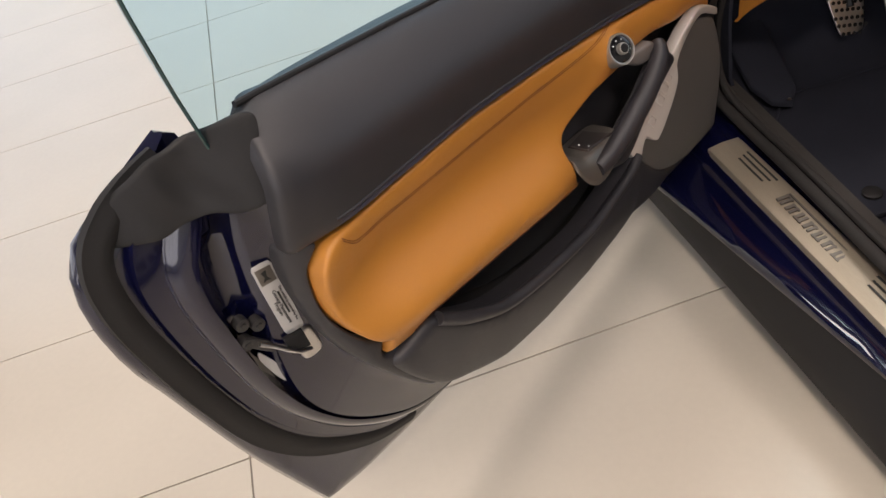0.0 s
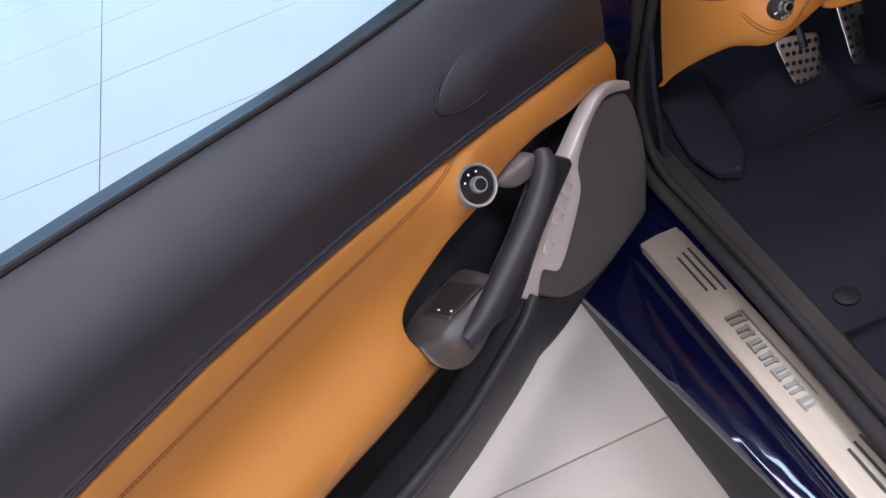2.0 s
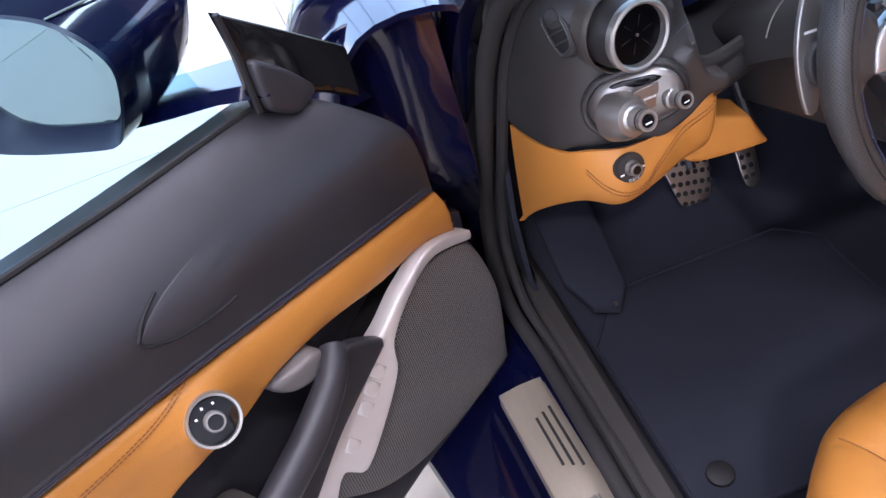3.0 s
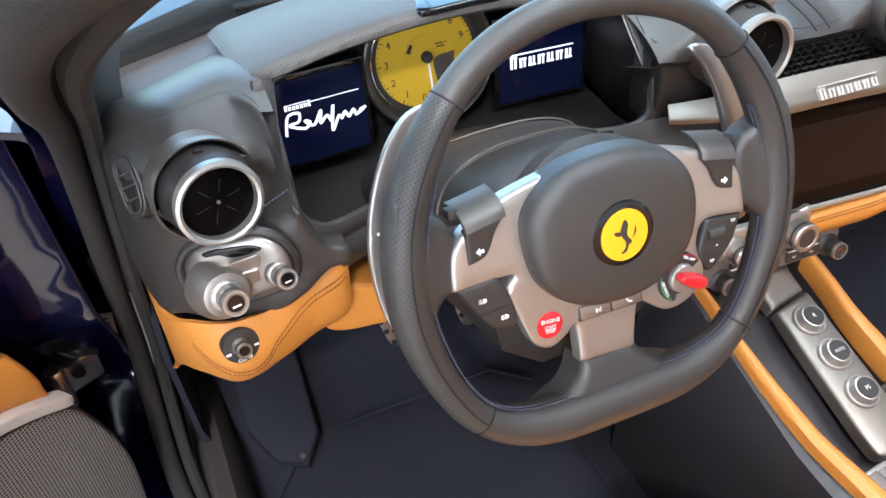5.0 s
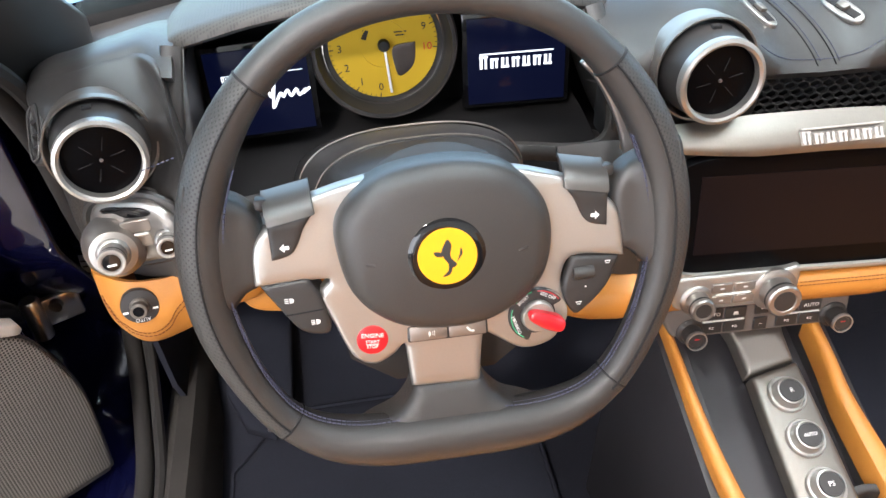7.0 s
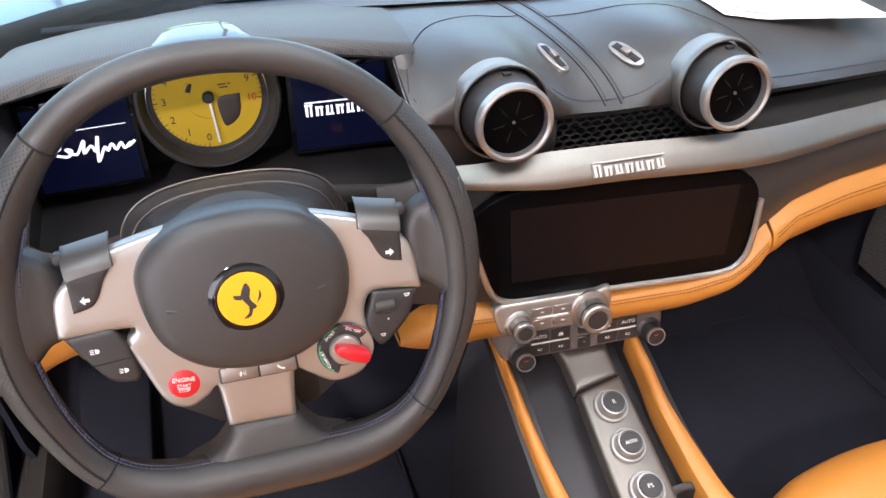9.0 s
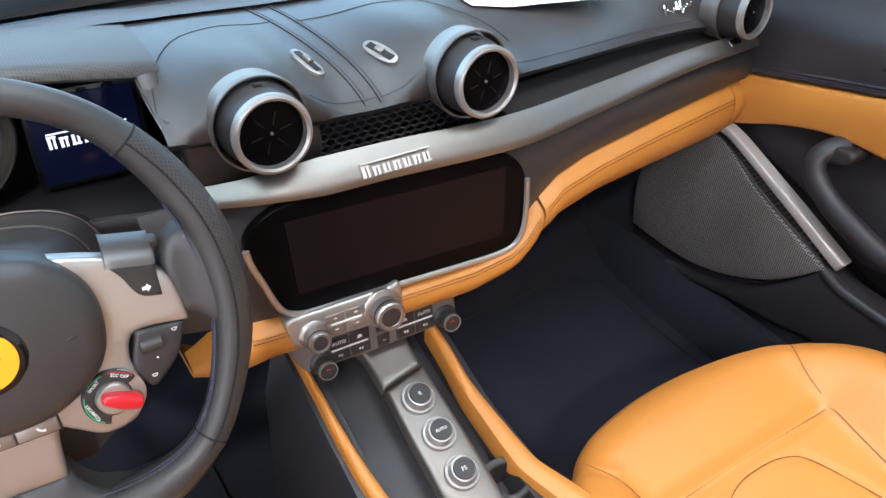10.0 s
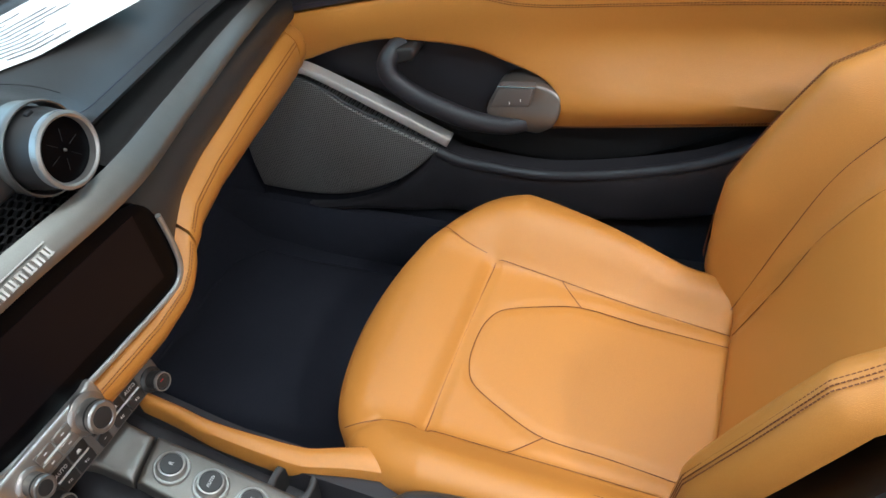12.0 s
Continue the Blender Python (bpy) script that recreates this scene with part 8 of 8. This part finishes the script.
def build_seat(root, cx, y_shift, lean):
    lines = {k: spline([(a + lean, b) for a, b in v], False, 0.006) for k, v in seat_lines().items()}
    allpts = np.concatenate([v for k, v in lines.items() if k != "roll"])

    def cushion(a, b):
        t = min(1, max(0, (abs(a - lean) - 0.140) / 0.085))
        rise = 0.058 * (math.sin(t * math.pi / 2) ** 1.6) * min(1, max(0.25, (-b - 0.02) / 0.16))
        z = 0.452 + 0.16 * (b + 0.14) * (0.9 if b < -0.14 else 0.25)
        if b > -0.152:
            z += 0.012 * math.sin(min(1, (b + 0.152) / 0.06) * math.pi / 2) * max(0, 1 - t)
            z -= 0.55 * max(0, b + 0.075) ** 1.4 * 3.2 * 0.5
        d = np.sqrt(((allpts - np.array((a, b))) ** 2).sum(1).min())
        z -= 0.0038 * math.exp(-((d / 0.005) ** 2))
        if abs(a - lean) < 0.160:
            z -= 0.009 * math.exp(-((abs(b + 0.154) / 0.007) ** 2))
        return z + rise

    def place(a, b, h):
        return Vector((cx + a, b + y_shift, h))

    out = [(-0.20, -0.052), (-0.15, -0.018), (-0.05, 0.004), (0.05, 0.004), (0.15, -0.018), (0.20, -0.052), (0.248, -0.105), (0.264, -0.18), (0.244, -0.30), (0.205, -0.42), (0.18, -0.53), (-0.20, -0.53), (-0.225, -0.42), (-0.256, -0.30), (-0.268, -0.18), (-0.248, -0.105)]
    cu = part("cushion", patch(out, place, cushion, 0.16, 0.045, 0.0085), TAN_LEATHER, root, "tan leather seat cushion with stitched panels", 70)
    for k, v in lines.items():
        part("cushion_seam", tube([place(a, b, cushion(a, b) + 0.0025) for a, b in v], 0.0006, 5), RED_THREAD, cu)
    part("cushion_base", patch([(a * 0.9, b * 0.93 - 0.02) for a, b in out], place, lambda a, b: 0.36, 0.14, 0.01, 0.04), BLACK_PLASTIC, root)
    o, up, nr = Vector((cx, -0.492 + y_shift, 0.400)), Vector((0, -0.45, 0.893)), Vector((0, 0.893, 0.45))
    blines = {"loop": [(-0.105, 0.02), (-0.115, 0.12), (-0.135, 0.22), (-0.10, 0.34), (0.10, 0.34), (0.135, 0.22), (0.115, 0.12), (0.105, 0.02)], "l": [(-0.150, 0.0), (-0.158, 0.15), (-0.165, 0.30), (-0.150, 0.46), (-0.10, 0.60)], "r": [(0.150, 0.0), (0.158, 0.15), (0.165, 0.30), (0.150, 0.46), (0.10, 0.60)]}
    blines = {k: spline(v, False, 0.01) for k, v in blines.items()}
    bpts = np.concatenate(list(blines.values()))

    def back(a, b):
        t = min(1, max(0, (abs(a) - 0.140) / 0.085))
        h = 0.105 * math.sin(t * math.pi / 2) ** 1.5 * min(1, max(0.2, (0.60 - b) / 0.25)) * min(1, 0.55 + b * 3)
        d = np.sqrt(((bpts - np.array((a, b))) ** 2).sum(1).min())
        return h + 0.012 * math.sin(b * 6) - 0.0035 * math.exp(-((d / 0.0045) ** 2))

    def bplace(a, b, h):
        return o + Vector((a, 0, 0)) + up * b + nr * h

    bout = [(-0.205, 0.0), (-0.240, 0.06), (-0.262, 0.16), (-0.266, 0.28), (-0.255, 0.40), (-0.215, 0.52), (-0.15, 0.60), (-0.11, 0.72), (-0.05, 0.76), (0.05, 0.76), (0.11, 0.72), (0.15, 0.60), (0.215, 0.52), (0.255, 0.40), (0.266, 0.28), (0.262, 0.16), (0.240, 0.06), (0.205, 0.0)]
    bk = part("backrest", patch(bout, bplace, back, 0.040, 0.030, 0.010), TAN_LEATHER, root, "tan leather backrest with deep side bolsters", 70)
    for k, v in blines.items():
        part("backrest_seam", tube([bplace(a, b, back(a, b) + 0.0025) for a, b in v], 0.0006, 5), RED_THREAD, bk)
    for sx in (-1, 1):
        for off in (0.0, 0.005, 0.010):
            pth = [bplace(a, b, back(a, b) - 0.0014 + 0.09 * off) for a, b in spline([(sx * (0.222 - off), 0.03), (sx * (0.236 - off), 0.08), (sx * (0.243 - off), 0.16), (sx * (0.246 - off), 0.28), (sx * (0.236 - off), 0.40), (sx * (0.20 - off), 0.51)], False, 0.004)]
            part("edge_stitching", stitches(pth, 0.0007), RED_THREAD, bk)
    part("seat_shell", patch([(a * 1.01, b) for a, b in bout], bplace, lambda a, b: -0.030 + 0.55 * max(0, abs(a) - 0.16), 0.09, 0.012, 0.03), BLACK_LEATHER, root, "black leather seat back shell")


for nm, cx, sh, lean in (("driver's", -0.385, -0.025, 0.0), ("passenger's", 0.335, 0.012, -0.018)):
    st = thing("bucket_seat", pose(cx, -0.25, 0.18), "tan leather " + nm + " seat with stitched bolsters", "car seat", "car seats")
    build_seat(st, cx, sh, lean)

# ---- small loose things ----
sheet = thing("paper_sheet", pose(0.30, 0.36, 0.87), "printed white paper sheet lying on the dash top", "paper")


def sheet_at(u, v, h=0.0):
    x, y = 0.209 + 0.976 * u * 0.21 + 0.0 * v, 0.322 - 0.22 * u * 0.21 + 0.985 * v * 0.148
    return Vector((x, y, max(top_z(x, y) + 0.002, 0.868) + 0.001 + 0.001 * math.sin(u * 5) * math.sin(v * 4 + 1) + h))


part("page", thicken(loft([[sheet_at(u, v) for v in np.linspace(0, 1, 12)] for u in np.linspace(0, 1, 16)]), 0.0006), PAPER, sheet)
random.seed(4)
for i in range(11):
    w = random.uniform(0.3, 0.75)
    part("printed_line", loft([[sheet_at(0.12 + k * w / 8, 0.10 + i * 0.075, 0.0009), sheet_at(0.12 + k * w / 8, 0.118 + i * 0.075, 0.0009)] for k in range(9)]), GREY_PLASTIC, sheet)

# ---- the driver's door mirror ----
def ML(u, v, z):
    return door_matrix @ Vector((u, v, z))


MC = Vector((0.2726, -0.1482, 0.9014))
e_out, e_up = Vector((0.2785, -0.9604, 0.0)), Vector((0.10, 0.02, 0.99)).normalized()
e_n = e_up.cross(e_out).normalized()
if e_n.x < 0:
    e_n = -e_n


def mplace(a, b, h):
    return ML(*(MC + e_out * a + e_up * b + e_n * h))


def even_loop(pts, n=72):
    """A smooth closed loop of n points at even steps."""
    c = np.array(spline(pts, True, 0.004))
    c = np.vstack([c, c[:1]])
    s = np.concatenate([[0], np.cumsum(np.linalg.norm(np.diff(c, axis=0), axis=1))])
    return [(float(np.interp(t, s, c[:, 0])), float(np.interp(t, s, c[:, 1]))) for t in np.linspace(0, s[-1], n + 1)[:-1]]


pane = [(0.000, 0.001), (0.012, -0.003), (0.073, -0.006), (0.100, -0.002), (0.123, 0.006), (0.137, 0.034), (0.134, 0.072), (0.112, 0.106), (0.075, 0.122), (0.036, 0.124), (0.001, 0.119), (-0.019, 0.110), (-0.035, 0.095), (-0.043, 0.077), (-0.036, 0.050), (-0.012, 0.012)]
shell = [(0.000, -0.016), (0.014, -0.021), (0.070, -0.025), (0.126, -0.026), (0.168, -0.021), (0.192, 0.008), (0.199, 0.056), (0.184, 0.098), (0.130, 0.128), (0.070, 0.136), (0.031, 0.131), (-0.012, 0.121), (-0.039, 0.100), (-0.051, 0.073), (-0.036, 0.036), (-0.014, 0.000)]
inner_loop, outer_loop = even_loop(pane), even_loop(shell)
funnel = [[mplace(a, b, -0.012) for a, b in inner_loop]]
for f, h in ((0.25, -0.004), (0.7, 0.006), (0.93, 0.009), (1.0, 0.004)):
    funnel.append([mplace(p[0] * (1 - f) + q[0] * f, p[1] * (1 - f) + q[1] * f, h) for p, q in zip(inner_loop, outer_loop)])
rows = [funnel[-1]]
for h, k, sh, lift in ((-0.02, 1.0, -0.006, 0.0), (-0.05, 0.985, -0.016, 0.002), (-0.08, 0.94, -0.026, 0.004), (-0.105, 0.86, -0.036, 0.006), (-0.125, 0.72, -0.040, 0.007), (-0.14, 0.50, -0.040, 0.008), (-0.147, 0.22, -0.038, 0.008), (-0.148, 0.02, -0.038, 0.008)):
    rows.append([mplace(0.072 + (a - 0.072) * k + sh, 0.054 + (b - 0.054) * k + lift, h) for a, b in outer_loop])
mir = part("mirror_housing", loft(rows, closed_ring=True), BLUE_PAINT, driver_door, "dark blue door mirror", 60)
part("mirror_surround", loft(funnel, closed_ring=True), MIRROR_RIM, mir, "dark blue surround of the mirror glass", 60)
part("mirror_glass", patch([(0.046 + (a - 0.046) * 0.99, 0.058 + (b - 0.058) * 0.99) for a, b in pane], mplace, lambda a, b: -0.009, 0.003, 0.001, 0.02), MIRROR, mir, "mirror glass")
part("mirror_arm", sweep([ML(0.215, -0.20, 0.878), ML(0.190, -0.150, 0.884), ML(0.165, -0.105, 0.890), ML(0.140, -0.050, 0.893)], [(-0.042, -0.002), (-0.030, 0.008), (0.030, 0.008), (0.042, -0.002), (0.030, -0.008), (-0.030, -0.008)], (0, 0, 1)), BLUE_PAINT, mir)
part("mirror_crease", tube([mplace(-0.012 - 0.0005, 0.122, 0.004), mplace(-0.045, 0.115, -0.05), mplace(-0.066, 0.098, -0.10)], 0.0012, 6), SATIN_GREY, mir)
sail = part("mirror_sail", patch([(0.186, 0.981), (0.186, 0.981), (0.182, 0.935), (0.184, 0.878), (0.165, 0.862), (0.112, 0.850), (0.045, 0.800), (0.045, 0.800), (0.044, 0.866), (0.044, 0.866), (0.10, 0.912)], lambda a, b, h: ML(a, -0.045 + h, b), None, 0.012, 0.003, 0.015), GLOSS_BLACK, driver_door, "glossy black triangular mirror sail")
part("sail_edge", tube([ML(0.188, -0.045, 0.981), ML(0.184, -0.045, 0.935), ML(0.186, -0.045, 0.876)], 0.0035, 6, up=(1, 0, 0)), RUBBER, sail)
part("sail_cover", patch([(0.178, 0.926), (0.160, 0.916), (0.140, 0.897), (0.122, 0.874), (0.114, 0.858), (0.145, 0.850), (0.168, 0.864), (0.180, 0.880)], lambda a, b, h: ML(a, -0.034 + h, b), None, 0.018, 0.006, 0.010), NAVY_LEATHER, sail)
